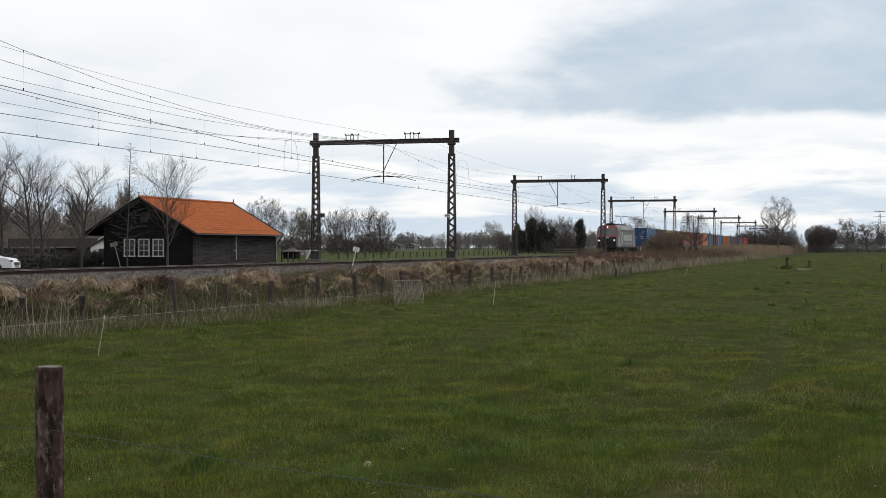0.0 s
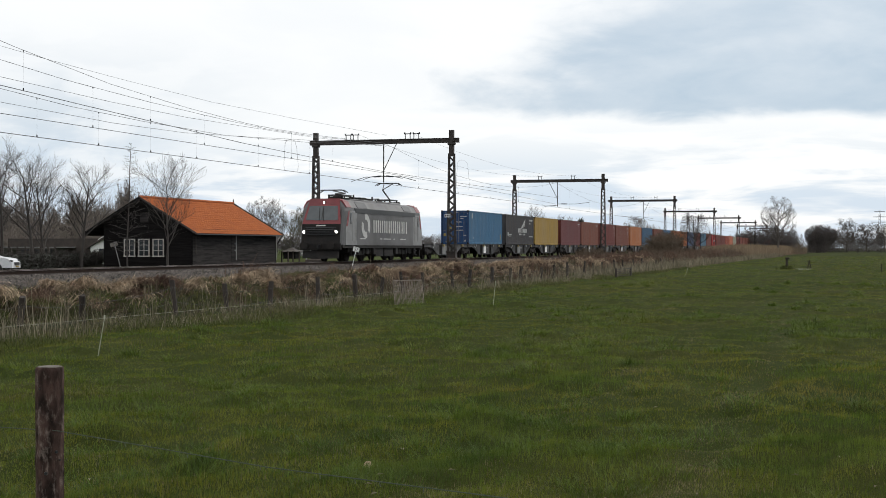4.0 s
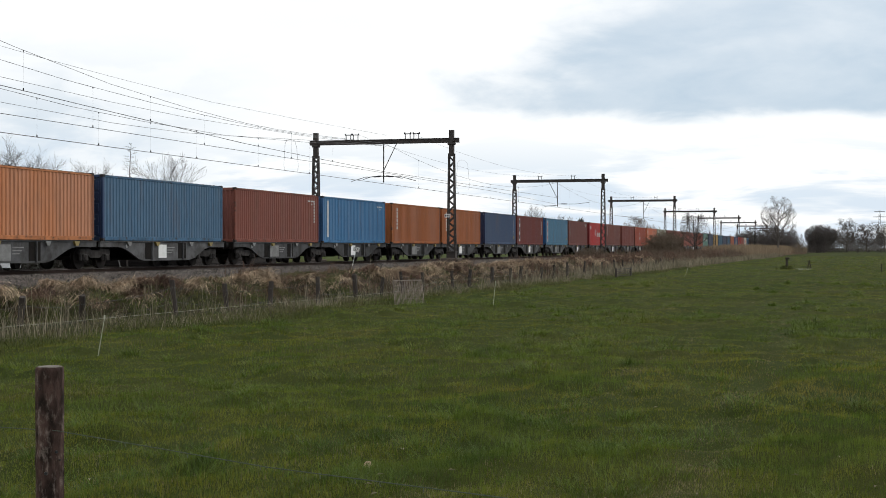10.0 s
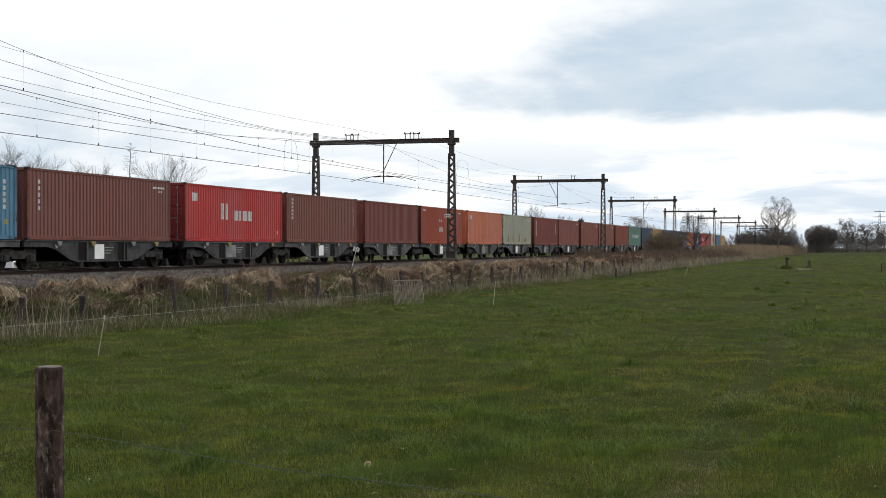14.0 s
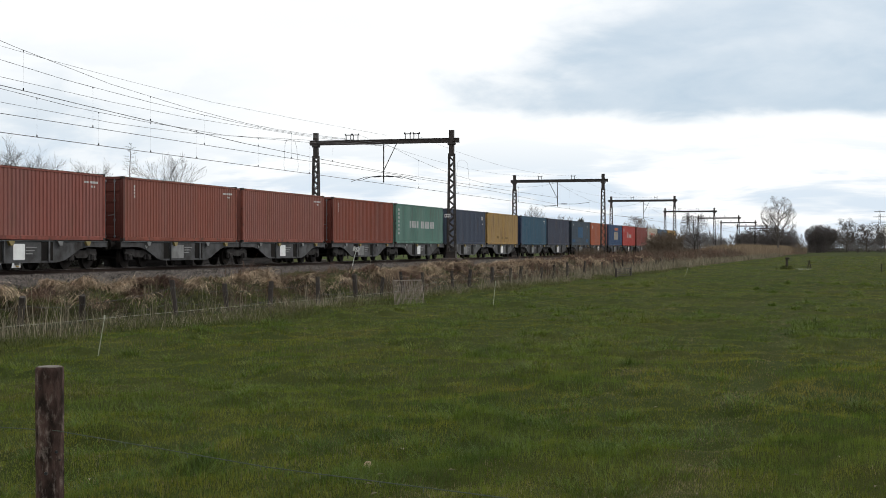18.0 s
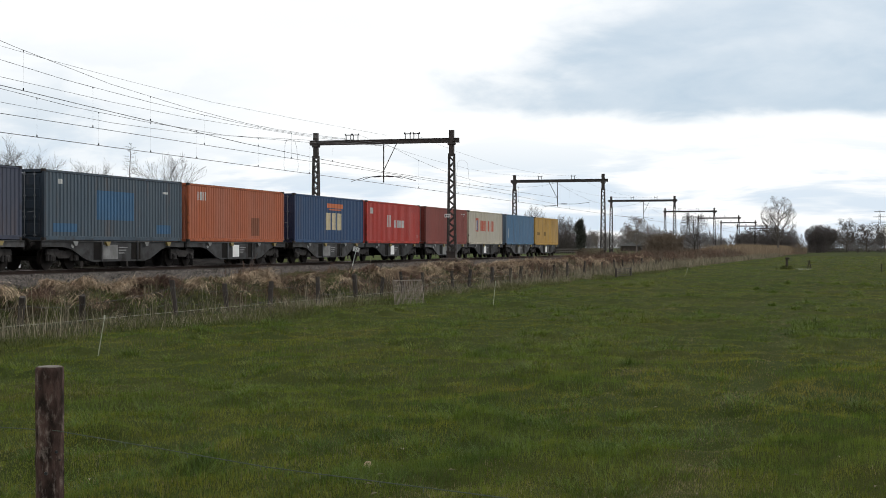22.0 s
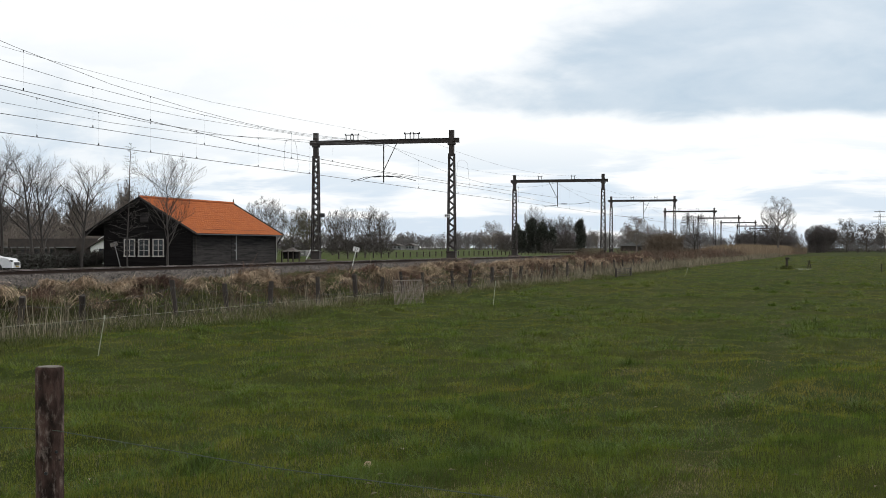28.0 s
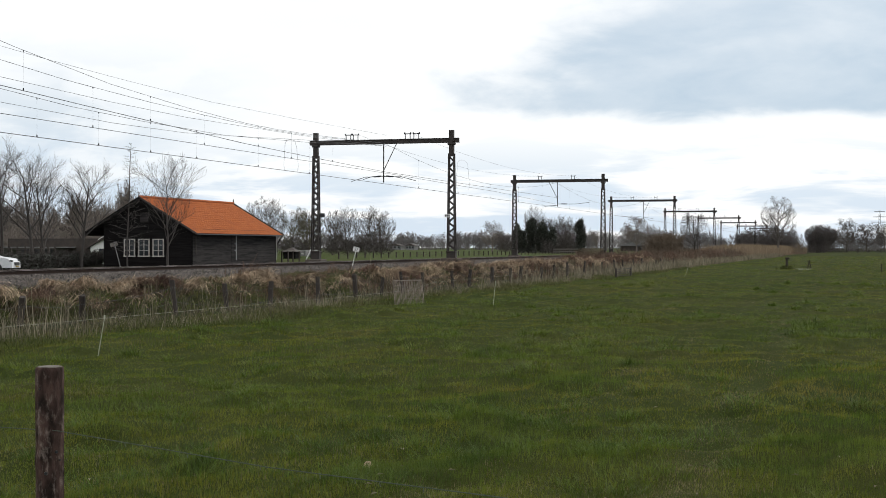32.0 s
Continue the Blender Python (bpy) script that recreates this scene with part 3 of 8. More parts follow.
def build_wires():
    y = TRACK_Y
    g = GANTRY_S

    def run(*pts):
        return [(x, y, z) for x, z in pts]
    contact = run((g[0], 6.15), (g[1], 6.23), *((x, 6.28) for x in g[2:]))
    lower = run((g[0], 6.88), (g[1], 7.01), (114.9, 6.97), (131.4, 6.94), (g[2], 6.62))
    lift = run((g[0], 8.51), (48.9, 8.01), (57.6, 7.77), (65.3, 7.57), (72.6, 7.38), (83.3, 7.24), (g[1], 7.09), (131.4, 7.24), (g[2], 7.37))
    mess_lift = run((g[0], 11.1), (48.9, 9.75), (50.2, 9.62), (57.6, 9.01), (65.3, 8.68), (72.7, 8.51), (77.3, 8.53), (83.4, 8.67), (g[1], 9.15))
    mess_low = run((g[0], 10.04), (48.9, 9.01), (53.6, 8.77), (61.3, 8.57), (69.0, 8.47), (75.3, 8.43), (83.4, 8.59), (g[1], 9.15))
    mess = run((g[0], 8.7), (48.9, 7.88), (54.0, 7.68), (60.6, 7.6), (69.9, 7.64), (82.3, 8.14), (g[1], 9.05))
    wire("contact_wire", contact, 0.015, "taut dark contact wire above the track",
         [(x, y, z_on(mess, x), z_on(contact, x)) for x in (51.5, 56.5, 61.4, 66.4, 74.3, 82.3)])
    wire("contact_wire", lower, 0.013, "dark contact wire rising out of use", [(x, y, z_on(mess_low, x), z_on(lower, x)) for x in (56.0, 67.3, 79.3)])
    wire("contact_wire", lift, 0.015, "dark contact wire lifted towards its anchor", [(x, y, z_on(mess_lift, x), z_on(lift, x)) for x in (50.5, 61.4, 74.3, 86.4)])
    for pts in (mess_lift, mess_low, mess):
        wire("messenger_wire", pts, 0.010, "thin sagging messenger wire of the overhead line")
    wire("feeder_wire", run((g[0], 9.85), (48.9, 9.55), (52.5, 9.45), (58.9, 9.34), (68.3, 9.25), (80.3, 9.41), (g[1], 9.75)), 0.007, "thin feeder wire slung between gantries")
    wire("feeder_wire", run((g[0], 8.8), (48.9, 8.34), (57.9, 8.21), (65.2, 8.19), (82.8, 8.51), (g[1], 8.96)), 0.009, "thin feeder wire slung between gantries")
    wire("feeder_wire", run((g[0], 7.64), (48.9, 7.35), (57.9, 7.28), (65.0, 7.4), (73.8, 7.83), (80.2, 8.18), (g[1], 8.96)), 0.009, "thin feeder wire slung between gantries")
    for k in range(1, len(g) - 1):
        m = sag(g[k], 9.1, g[k + 1], 9.1, 1.55)
        wire("messenger_wire", m, 0.010, "thin sagging messenger wire of the overhead line",
             [(x, y, z_on(m, x), 6.28) for x in np.linspace(g[k] + 8, g[k + 1] - 8, 5)] if k < 4 else ())
        for off in (2.2, -1.9):
            wire("feeder_wire", sag(g[k], 9.85, g[k + 1], 9.85, 0.8, y + off), 0.007, "thin feeder wire slung between gantries")
    # looped jumpers beside the first gantry
    for x, w, low, top in ((78.1, 2.3, 6.25, 8.1), (116.7, 4.4, 6.75, 9.2)):
        loop = Geo().line([(x + 0.1, y, low), (x, y, low + 0.3), (x + 0.08 * w, y, top - 0.35), (x + 0.2 * w, y, top - 0.06), (x + 0.45 * w, y, top), (x + 0.75 * w, y, top - 0.03), (x + 0.88 * w, y, top - 0.4), (x + w, y, low + 0.3), (x + 0.93 * w, y, low)], 0.008, 5)
        solid("jumper_cable", loop, WIRE, "looped jumper cable between overhead wires", "cable", LINE)


build_wires()

# ---- the barn beyond the track ----
FRAME_WHITE = material("dull_window_paint", (0.46, 0.43, 0.39), 0.6, 0.0, (0.34, 0.31, 0.28), 4.0, 0.7, bump=0.05)
BARN = (98.8, 53.7)      # front end of the ridge
RIDGE_Z, EAVE_Z = 5.56, 2.75


def roof_tile_mesh():
    """One wavy clay pantile, 0.37 wide along the eave (x) and 0.46 up the slope (y)."""
    n, verts = 5, []
    for i in range(n):
        u = i / (n - 1)
        z = 0.035 * math.sin(u * math.pi * 1.7 - 0.3)
        verts += [(u * 0.39, 0.0, z + 0.012), (u * 0.39, 0.47, z - 0.008), (u * 0.39, 0.0, z - 0.014)]
    faces = []
    for i in range(n - 1):
        a, b = i * 3, i * 3 + 3
        faces += [(a, b, b + 1, a + 1), (a + 2, b + 2, b, a)]
    return Geo().add(verts, faces)


def build_barn():
    x0, ridge_y = BARN
    barn = thing("barn", "long black-tarred wooden barn with an orange pantile roof", "barn", (x0, ridge_y, FAR_Z))
    top, eave = RIDGE_Z - FAR_Z, EAVE_Z - FAR_Z
    near, far, length = -4.85, 4.9, 17.2
    wn, wf, wx0, wx1 = -4.3, 3.24, 0.5, 16.7
    slope = (top - eave) / -near
    # gable walls: a thin core behind, boards each a piece
    def roof_at(y):
        return top - abs(y) * slope - 0.12
    gable = [(wn, -0.62), (wf, -0.62), (wf, roof_at(wf) - 0.02), (0, roof_at(0) - 0.02), (wn, roof_at(wn) - 0.02)]
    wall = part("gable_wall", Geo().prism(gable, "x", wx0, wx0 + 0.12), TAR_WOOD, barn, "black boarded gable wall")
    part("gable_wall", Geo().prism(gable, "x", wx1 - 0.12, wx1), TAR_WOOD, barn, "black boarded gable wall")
    rng = random.Random(3)
    z = -0.52
    while z < roof_at(0) - 0.15:
        h = 0.21
        lim = min(-wn, max(0.0, (top - 0.12 - z - h) / slope))
        limf = min(wf, lim)
        if lim > 0.15:
            part("board", Geo().box(-0.028, 0, -lim, limf, 0, h - 0.012), TAR_WOOD, wall, at=(wx0 - 0.001 - 0.004 * rng.random(), 0, z))
        z += h
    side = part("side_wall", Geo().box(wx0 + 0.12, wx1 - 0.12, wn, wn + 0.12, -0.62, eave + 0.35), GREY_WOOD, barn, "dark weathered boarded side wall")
    z = -0.52
    while z < eave + 0.1:
        cuts = [wx0 + 0.02, 4.6 + rng.random() * 3, 10 + rng.random() * 3, wx1 - 0.02]
        for a, b in zip(cuts, cuts[1:]):
            part("board", Geo().box(a + 0.004, b - 0.004, -0.03, 0, 0, 0.195), GREY_WOOD, side, at=(0, wn - 0.001 - 0.004 * rng.random(), z))
        z += 0.21
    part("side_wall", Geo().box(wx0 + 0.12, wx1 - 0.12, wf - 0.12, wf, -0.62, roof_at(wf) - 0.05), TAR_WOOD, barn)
    # corner boards, plinth
    for y in (wn - 0.035, wf - 0.05):
        part("corner_board", Geo().box(wx0 - 0.05, wx0 - 0.032, y, y + 0.13, -0.62, (eave if y < 0 else roof_at(wf)) + 0.05), TAR_WOOD, barn)
    # roof: two boarded planes with tiles as pieces on the side that shows
    ang = math.atan(slope)
    plane = math.hypot(-near, top - eave)
    for sgn, name in ((-1, "roof_plane"), (1, "roof_plane")):
        wdt = near if sgn < 0 else far
        ol = [(0, top - 0.14), (0, top - 0.04), (wdt, top - abs(wdt) * slope - 0.04), (wdt, top - abs(wdt) * slope - 0.14)]
        r = part(name, Geo().prism(ol, "x", 0.06, length - 0.06), GREY_WOOD, barn, "sloping pantile roof")
        if sgn < 0:
            base = roof_tile_mesh()
            course = 0.335
            rows = int(plane / course)
            for j in range(rows):
                run = Geo()
                ncol = int((length - 0.1) / 0.345)
                for i in range(ncol):
                    dz = rng.uniform(-0.006, 0.006)
                    run.add([(v[0] + i * 0.345, v[1], v[2] + dz) for v in base.v], base.f)
                d = plane - (j * course)
                part("tile_course", run, TILE, r, at=Matrix.Translation((0.05, -d * math.cos(ang), top - d * math.sin(ang) + 0.0)) @ Matrix.Rotation(ang, 4, "X"))
    ridge = Geo()
    for i in range(44):
        x = 0.02 + i * 0.39
        ridge.tube((x, 0, top + 0.01), (x + 0.40, 0, top + 0.03), 0.105, 0.12, 8)
    part("ridge_tiles", ridge, TILE, barn, "row of round clay ridge tiles")
    for y_to in (near, far):
        for x in (0.02, length - 0.02):
            g = Geo().bar((x, 0, top + 0.0), (x, y_to, top - abs(y_to) * slope + 0.0), 0.04, 0.12)
            part("barge_board", g, CONCRETE if y_to == near else TAR_WOOD, barn, "pale barge board" if y_to == near else "")
    for x in (0.0, length):
        part("finial", Geo().tube((x, 0, top), (x, 0, top + 0.28), 0.05, 0.03, 6).tube((x, 0, top + 0.28), (x, 0, top + 0.42), 0.06, 0.008, 6), BLACK, barn)
    gut = Geo().prism([(near - 0.14, eave - 0.11), (near - 0.02, eave - 0.11), (near - 0.02, eave - 0.10), (near - 0.03, eave - 0.03), (near - 0.13, eave - 0.03)], "x", 0.0, length)
    part("gutter", gut, BLACK, barn, "dark eaves gutter")
    # downpipe and brackets
    part("downpipe", Geo().line([(16.6, near + 0.02, eave - 0.1), (16.6, wn - 0.1, eave - 0.45), (16.6, wn - 0.1, 0)], 0.04, 8), FRAME_WHITE, barn, "pale grey downpipe")
    part("eaves_brace", Geo().bar((16.9, wn - 0.02, 1.35), (17.0, near + 0.1, eave - 0.12), 0.09, 0.09), TAR_WOOD, barn)
    # windows with white frames in the gable
    for y_mid in (54.75, 53.50, 52.27):
        y = y_mid - ridge_y
        w = part("window", Geo().box(-0.02, 0.02, -0.40, 0.40, -0.60, 0.60), GLASS_DARK, barn, "white-framed barn window", (wx0 - 0.035, y, 1.65 - FAR_Z))
        fr = Geo()
        for a, b in ((-0.48, -0.40), (0.40, 0.48)):
            fr.box(-0.075, 0.02, a, b, -0.62, 0.68)
        fr.box(-0.075, 0.02, -0.40, 0.40, 0.60, 0.68).box(-0.10, 0.02, -0.52, 0.52, -0.72, -0.62)
        part("window_frame", fr, FRAME_WHITE, w, "white painted frame")
        bars = Geo().box(-0.05, 0.0, -0.025, 0.025, -0.62, 0.60).box(-0.05, 0.0, -0.40, 0.40, 0.18, 0.215).box(-0.05, 0.0, -0.40, 0.40, -0.24, -0.205)
        part("glazing_bars", bars, FRAME_WHITE, w)
    # hatch high in the gable
    part("hatch", Geo().box(-0.03, 0.0, -0.35, 0.35, 0, 0.7), GREY_WOOD, barn, at=(wx0 - 0.035, -0.2, 3.0))
    # plank door in the side wall, with pale ironwork
    d = part("door", Geo().box(-0.5, 0.5, -0.03, 0, 0, 2.0), GREY_WOOD, barn, "dark plank door with pale fittings", (7.9, wn - 0.03, 0.02))
    fit = Geo().box(0.36, 0.46, -0.06, -0.032, 0.0, 2.0)
    fit.box(0.10, 0.44, -0.07, -0.032, 0.75, 0.85).box(0.10, 0.44, -0.07, -0.032, 1.3, 1.38)
    part("door_fittings", fit, material("zinc_fittings", (0.3, 0.3, 0.3), 0.5, 0.6), d, "pale zinc strips")
    part("pale_strip", Geo().box(-0.04, 0.04, -0.03, 0, 0.6, 1.9), CONCRETE, barn, "narrow pale board", (1.0, wn - 0.035, 0))


build_barn()

# ---- the train ----
def lin(c):
    c = c / 255
    return c / 12.92 if c <= 0.04045 else ((c + 0.055) / 1.055) ** 2.4


def paint(name, rgb, gain=1.0, fade=0.18, rust=0.35):
    """Sun-bleached container paint with rust and dirt streaks that run down."""
    col = tuple(min(0.8, lin(v) * gain) for v in rgb)
    grey = sum(col) / 3
    col = tuple(c * 0.97 + grey * 0.03 for c in col)
    second = tuple(c * (1 - fade) + grey * fade * 1.2 for c in col)
    return material(name, col, 0.55, 0.0, second, 0.5, 0.9, 0.24, 7.0, 0.08, 20.0, stretch=(1.0, 1.0, 0.16), spec=0.2,
                    dirt=(0.13, 0.075, 0.045), dirt_amount=rust, dirt_scale=1.9)


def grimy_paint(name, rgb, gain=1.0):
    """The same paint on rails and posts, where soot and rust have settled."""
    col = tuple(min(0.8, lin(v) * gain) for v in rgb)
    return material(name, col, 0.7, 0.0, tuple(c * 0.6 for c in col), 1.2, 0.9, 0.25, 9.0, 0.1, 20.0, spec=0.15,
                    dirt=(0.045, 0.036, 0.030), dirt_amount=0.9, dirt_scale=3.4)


WAGON_GREY = material("dirty_grey_wagon_paint", (0.090, 0.090, 0.092), 0.75, 0.0, (0.042, 0.040, 0.039), 1.4, 0.9, 0.2, 20, 0.1, dirt=(0.022, 0.018, 0.015), dirt_amount=0.8, spec=0.12, vary=0.9)
WAGON_DARK = material("grimy_dark_frame", (0.009, 0.0082, 0.0076), 0.9, 0.0, (0.016, 0.013, 0.011), 2.0, 0.8, 0.2, 20, 0.2, spec=0.08)
BOGIE_GREY = material("dusty_grey_bogie_steel", (0.042, 0.038, 0.036), 0.85, 0.0, (0.012, 0.010, 0.009), 3.0, 0.9, 0.3, 20, 0.2, spec=0.15)
PLATE_GREY = material("pale_grey_plate", (0.20, 0.20, 0.195), 0.7, 0.0, (0.10, 0.098, 0.092), 2.0, 0.8, 0.2, 20, 0.1)
HAZARD = material("yellow_bracket_paint", (0.24, 0.18, 0.05), 0.7, 0.0, (0.2, 0.15, 0.06), 6, 0.8)
WHEEL_MAT = material("brown_wheel_steel", (0.020, 0.016, 0.014), 0.85, 0.0, (0.010, 0.008, 0.0075), 4, 0.8, spec=0.12)
MARK_WHITE = material("faded_white_lettering", (0.52, 0.52, 0.50), 0.6, 0.0, (0.34, 0.33, 0.31), 4.0, 0.7, bump=0)
MARK_RED = material("faded_red_lettering", (0.50, 0.09, 0.05), 0.6, 0.0, (0.4, 0.14, 0.09), 4.0, 0.7, bump=0)
MARK_CREAM = material("faded_cream_lettering", (0.56, 0.47, 0.30), 0.6, 0.0, (0.4, 0.34, 0.22), 4.0, 0.7, bump=0)
MARK_ORANGE = material("faded_orange_lettering", (0.55, 0.15, 0.05), 0.6, bump=0)
MARK_NAVY = material("faded_navy_lettering", (0.05, 0.08, 0.20), 0.6, bump=0)
MARK_YELLOW = material("yellow_sticker", (0.36, 0.26, 0.05), 0.6, bump=0)
PATCH_BLUE = material("fresh_blue_patch_paint", (0.020, 0.090, 0.185), 0.55, 0.0, (0.020, 0.075, 0.15), 1.0, 0.6, bump=0.05)
GALV = material("dull_locking_bar_steel", (0.17, 0.18, 0.19), 0.6, 0.3, bump=0.05)

CASTING = material("grimy_corner_casting", (0.045, 0.038, 0.034), 0.85, 0.0, (0.022, 0.018, 0.016), 5.0, 0.8, spec=0.2)

CL, CW, CH = 12.192, 2.438, 2.865     # a forty-foot high-cube container


def corrugated(length, height, pitch, depth):
    """A trapezoid-corrugated sheet from x = 0 to length, facing -y, its crests at y = 0."""
    n = max(1, round(length / pitch))
    p = length / n
    g = Geo()
    prof = []
    for k in range(n):
        prof += [(k * p, 0.0), (k * p + 0.30 * p, 0.0), (k * p + 0.48 * p, depth), (k * p + 0.82 * p, depth)]
    prof.append((length, 0.0))
    verts = [(x, y, z) for z in (0, height) for x, y in prof]
    m = len(prof)
    faces = [(i, i + 1, m + i + 1, m + i) for i in range(m - 1)]
    return g.add(verts, faces)


SHARED = {}


def shared(key, make):
    """One mesh for alike pieces; the material sits on each object."""
    if key not in SHARED:
        SHARED[key] = make()
        if not SHARED[key].materials:
            SHARED[key].materials.append(BLACK)
    return SHARED[key]


def piece(name, me, mat, parent, at=(0, 0, 0), label=""):
    ob = part(name, me, mat, parent, label, at)
    ob.material_slots[0].link = "OBJECT"
    ob.material_slots[0].material = mat
    return ob


def door_leaf_mesh():
    w, h = 1.07, 2.5
    g = Geo().box(0.0, 0.05, -w / 2, w / 2, 0, h, 0.01)
    for k in range(5):
        z = 0.12 + k * 0.47
        g.box(-0.028, 0.0, -w / 2 + 0.09, w / 2 - 0.09, z, z + 0.36, 0.02)
    return g.mesh("door_leaf")


def lock_bar_mesh():
    g = Geo().tube((-0.05, 0, -0.06), (-0.05, 0, 2.56), 0.019, n=6)
    for z in (0.02, 0.75, 1.6, 2.45):
        g.box(-0.085, 0.0, -0.045, 0.045, z - 0.03, z + 0.03)
    g.bar((-0.07, 0.0, 0.98), (-0.085, 0.30, 0.94), 0.03, 0.03)
    return g.mesh("locking_bar")


def build_container(label, rgb, doors_lead, door_rgb=None, rust=0.3, gain=1.12):
    body = paint("container_paint", rgb, gain, rust=rust)
    # door ends turn from the sun; their shade is put into the paint colour
    endmat = paint("container_end_paint", door_rgb, gain, rust=rust) if door_rgb else body
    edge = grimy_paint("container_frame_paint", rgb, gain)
    c = thing("shipping_container", label, "container", group="containers on the train")
    half = CW / 2
    side = shared("side", lambda: corrugated(CL - 0.32, CH - 0.30, 0.278, 0.034).mesh("side_panel", fix=False))
    piece("side_panel", side, body, c, (0.16, -half + 0.012, 0.17))
    piece("side_panel", side, body, c, Matrix.Translation((CL - 0.16, half - 0.012, 0.17)) @ Matrix.Rotation(math.pi, 4, "Z"))
    roof = shared("roof", lambda: corrugated(CL - 0.2, CW - 0.16, 0.42, 0.022).mesh("roof_panel", fix=False))
    piece("roof_panel", roof, body, c, Matrix.Translation((0.1, -half + 0.08, CH - 0.012)) @ Matrix.Rotation(radians(-90), 4, "X"))
    piece("floor", shared("floor", lambda: Geo().box(0.1, CL - 0.1, -half + 0.08, half - 0.08, 0.06, 0.16).mesh("floor")), WAGON_DARK, c)
    post = shared("post", lambda: Geo().box(0, 0.16, 0, 0.10, 0.11, CH - 0.11, 0.012).mesh("corner_post"))
    cast = shared("cast", lambda: Geo().box(0, 0.178, 0, 0.162, 0, 0.118, 0.01).mesh("corner_casting"))
    for x, xc in ((0.0, 0.0), (CL - 0.16, CL - 0.178)):
        for y, yc in ((-half, -half - 0.003), (half - 0.10, half - 0.159)):
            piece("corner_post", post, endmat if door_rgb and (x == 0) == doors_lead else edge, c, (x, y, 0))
            for z in (-0.002, CH - 0.116):
                piece("corner_casting", cast, CASTING, c, (xc - 0.001 if x == 0 else xc + 0.001, yc, z))
    rail = shared("rail_low", lambda: Geo().box(0.165, CL - 0.165, 0, 0.05, 0.0, 0.165, 0.008).mesh("bottom_rail"))
    rail2 = shared("rail_top", lambda: Geo().box(0.165, CL - 0.165, 0, 0.06, 0, 0.07, 0.008).mesh("top_rail"))
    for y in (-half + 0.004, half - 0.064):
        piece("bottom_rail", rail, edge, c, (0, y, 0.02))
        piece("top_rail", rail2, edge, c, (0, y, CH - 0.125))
    # ends: doors with locking bars at one, a corrugated wall at the other
    sill_me = shared("end_sill", lambda: Geo().box(0, 0.10, -half + 0.165, half - 0.165, 0.02, 0.15, 0.01).mesh("end_sill"))
    header_me = shared("end_header", lambda: Geo().box(0, 0.10, -half + 0.165, half - 0.165, CH - 0.15, CH - 0.02, 0.01).mesh("end_header"))
    leaf, lock = shared("leaf", door_leaf_mesh), shared("lock", lock_bar_mesh)
    wall = shared("end_wall", lambda: corrugated(CW - 0.2, CH - 0.30, 0.25, 0.045).mesh("end_wall", fix=False))
    for lead in (True, False):
        flip = Matrix.Identity(4) if lead else Matrix.Translation((CL, 0, 0)) @ Matrix.Rotation(math.pi, 4, "Z")
        for name, me in (("end_sill", sill_me), ("end_header", header_me)):
            piece(name, me, endmat if lead == doors_lead else body, c, flip @ Matrix.Translation((0.004, 0, 0)))
        if lead == doors_lead:
            for y in (-0.555, 0.555):
                d = piece("door", leaf, endmat, c, flip @ Matrix.Translation((0.05, y, 0.19)), "ribbed container door")
                if lead:
                    for dy in (-0.24, 0.22):
                        piece("locking_bar", lock, GALV, d, (0, dy, 0))
        else:
            piece("end_wall", wall, body, c, flip @ Matrix.Translation((0.055, half - 0.1, 0.15)) @ Matrix.Rotation(radians(-90), 4, "Z"))
    return c


def side_depth(x):
    """How far the side panel lies behind its crests at x."""
    p = (CL - 0.32) / round((CL - 0.32) / 0.278)
    return float(np.interp(((x - 0.16) / p) % 1.0, [0, 0.30, 0.48, 0.82, 1.0], [0, 0, 0.034, 0.034, 0]))


def marks(c, mat, bars, label="", y=0.003, name="lettering"):
    """Plain bars of the lettering's size and colour, painted on the ribs of the near side: (x, z, width, height)."""
    g = Geo()
    p = (CL - 0.32) / round((CL - 0.32) / 0.278)
    for x, z, w, h in bars:
        cuts = {x, x + w}
        for k in range(int((x - 0.16) / p) - 1, int((x + w - 0.16) / p) + 2):
            cuts |= {q for q in (0.16 + (k + f) * p for f in (0, 0.30, 0.48, 0.82)) if x < q < x + w}
        xs = sorted(cuts)
        top = [(q, -CW / 2 + 0.012 + side_depth(q) - y, z + h) for q in xs]
        low = [(q, -CW / 2 + 0.012 + side_depth(q) - y, z) for q in xs]
        n = len(xs)
        g.add(low + top, [(i, i + 1, n + i + 1, n + i) for i in range(n - 1)])
    me = g.mesh(name, fix=False)
    return part(name, me, mat, c, label)


def row(x, z, widths, h, gap):
    """Bars in a row, left to right."""
    out = []
    for w in widths:
        out.append((x, z, w, h))
        x += w + gap
    return out


def column(x, z_top, n, w, h, gap):
    return [(x, z_top - (i + 1) * h - i * gap, w, h) for i in range(n)]


def codes(c, mat=None):
    """The small number block by the upper far corner, as bars."""
    marks(c, mat or MARK_WHITE, row(CL - 1.75, 2.42, [0.42, 0.10, 0.55], 0.09, 0.05) + row(CL - 1.2, 2.25, [0.2, 0.15], 0.08, 0.05))


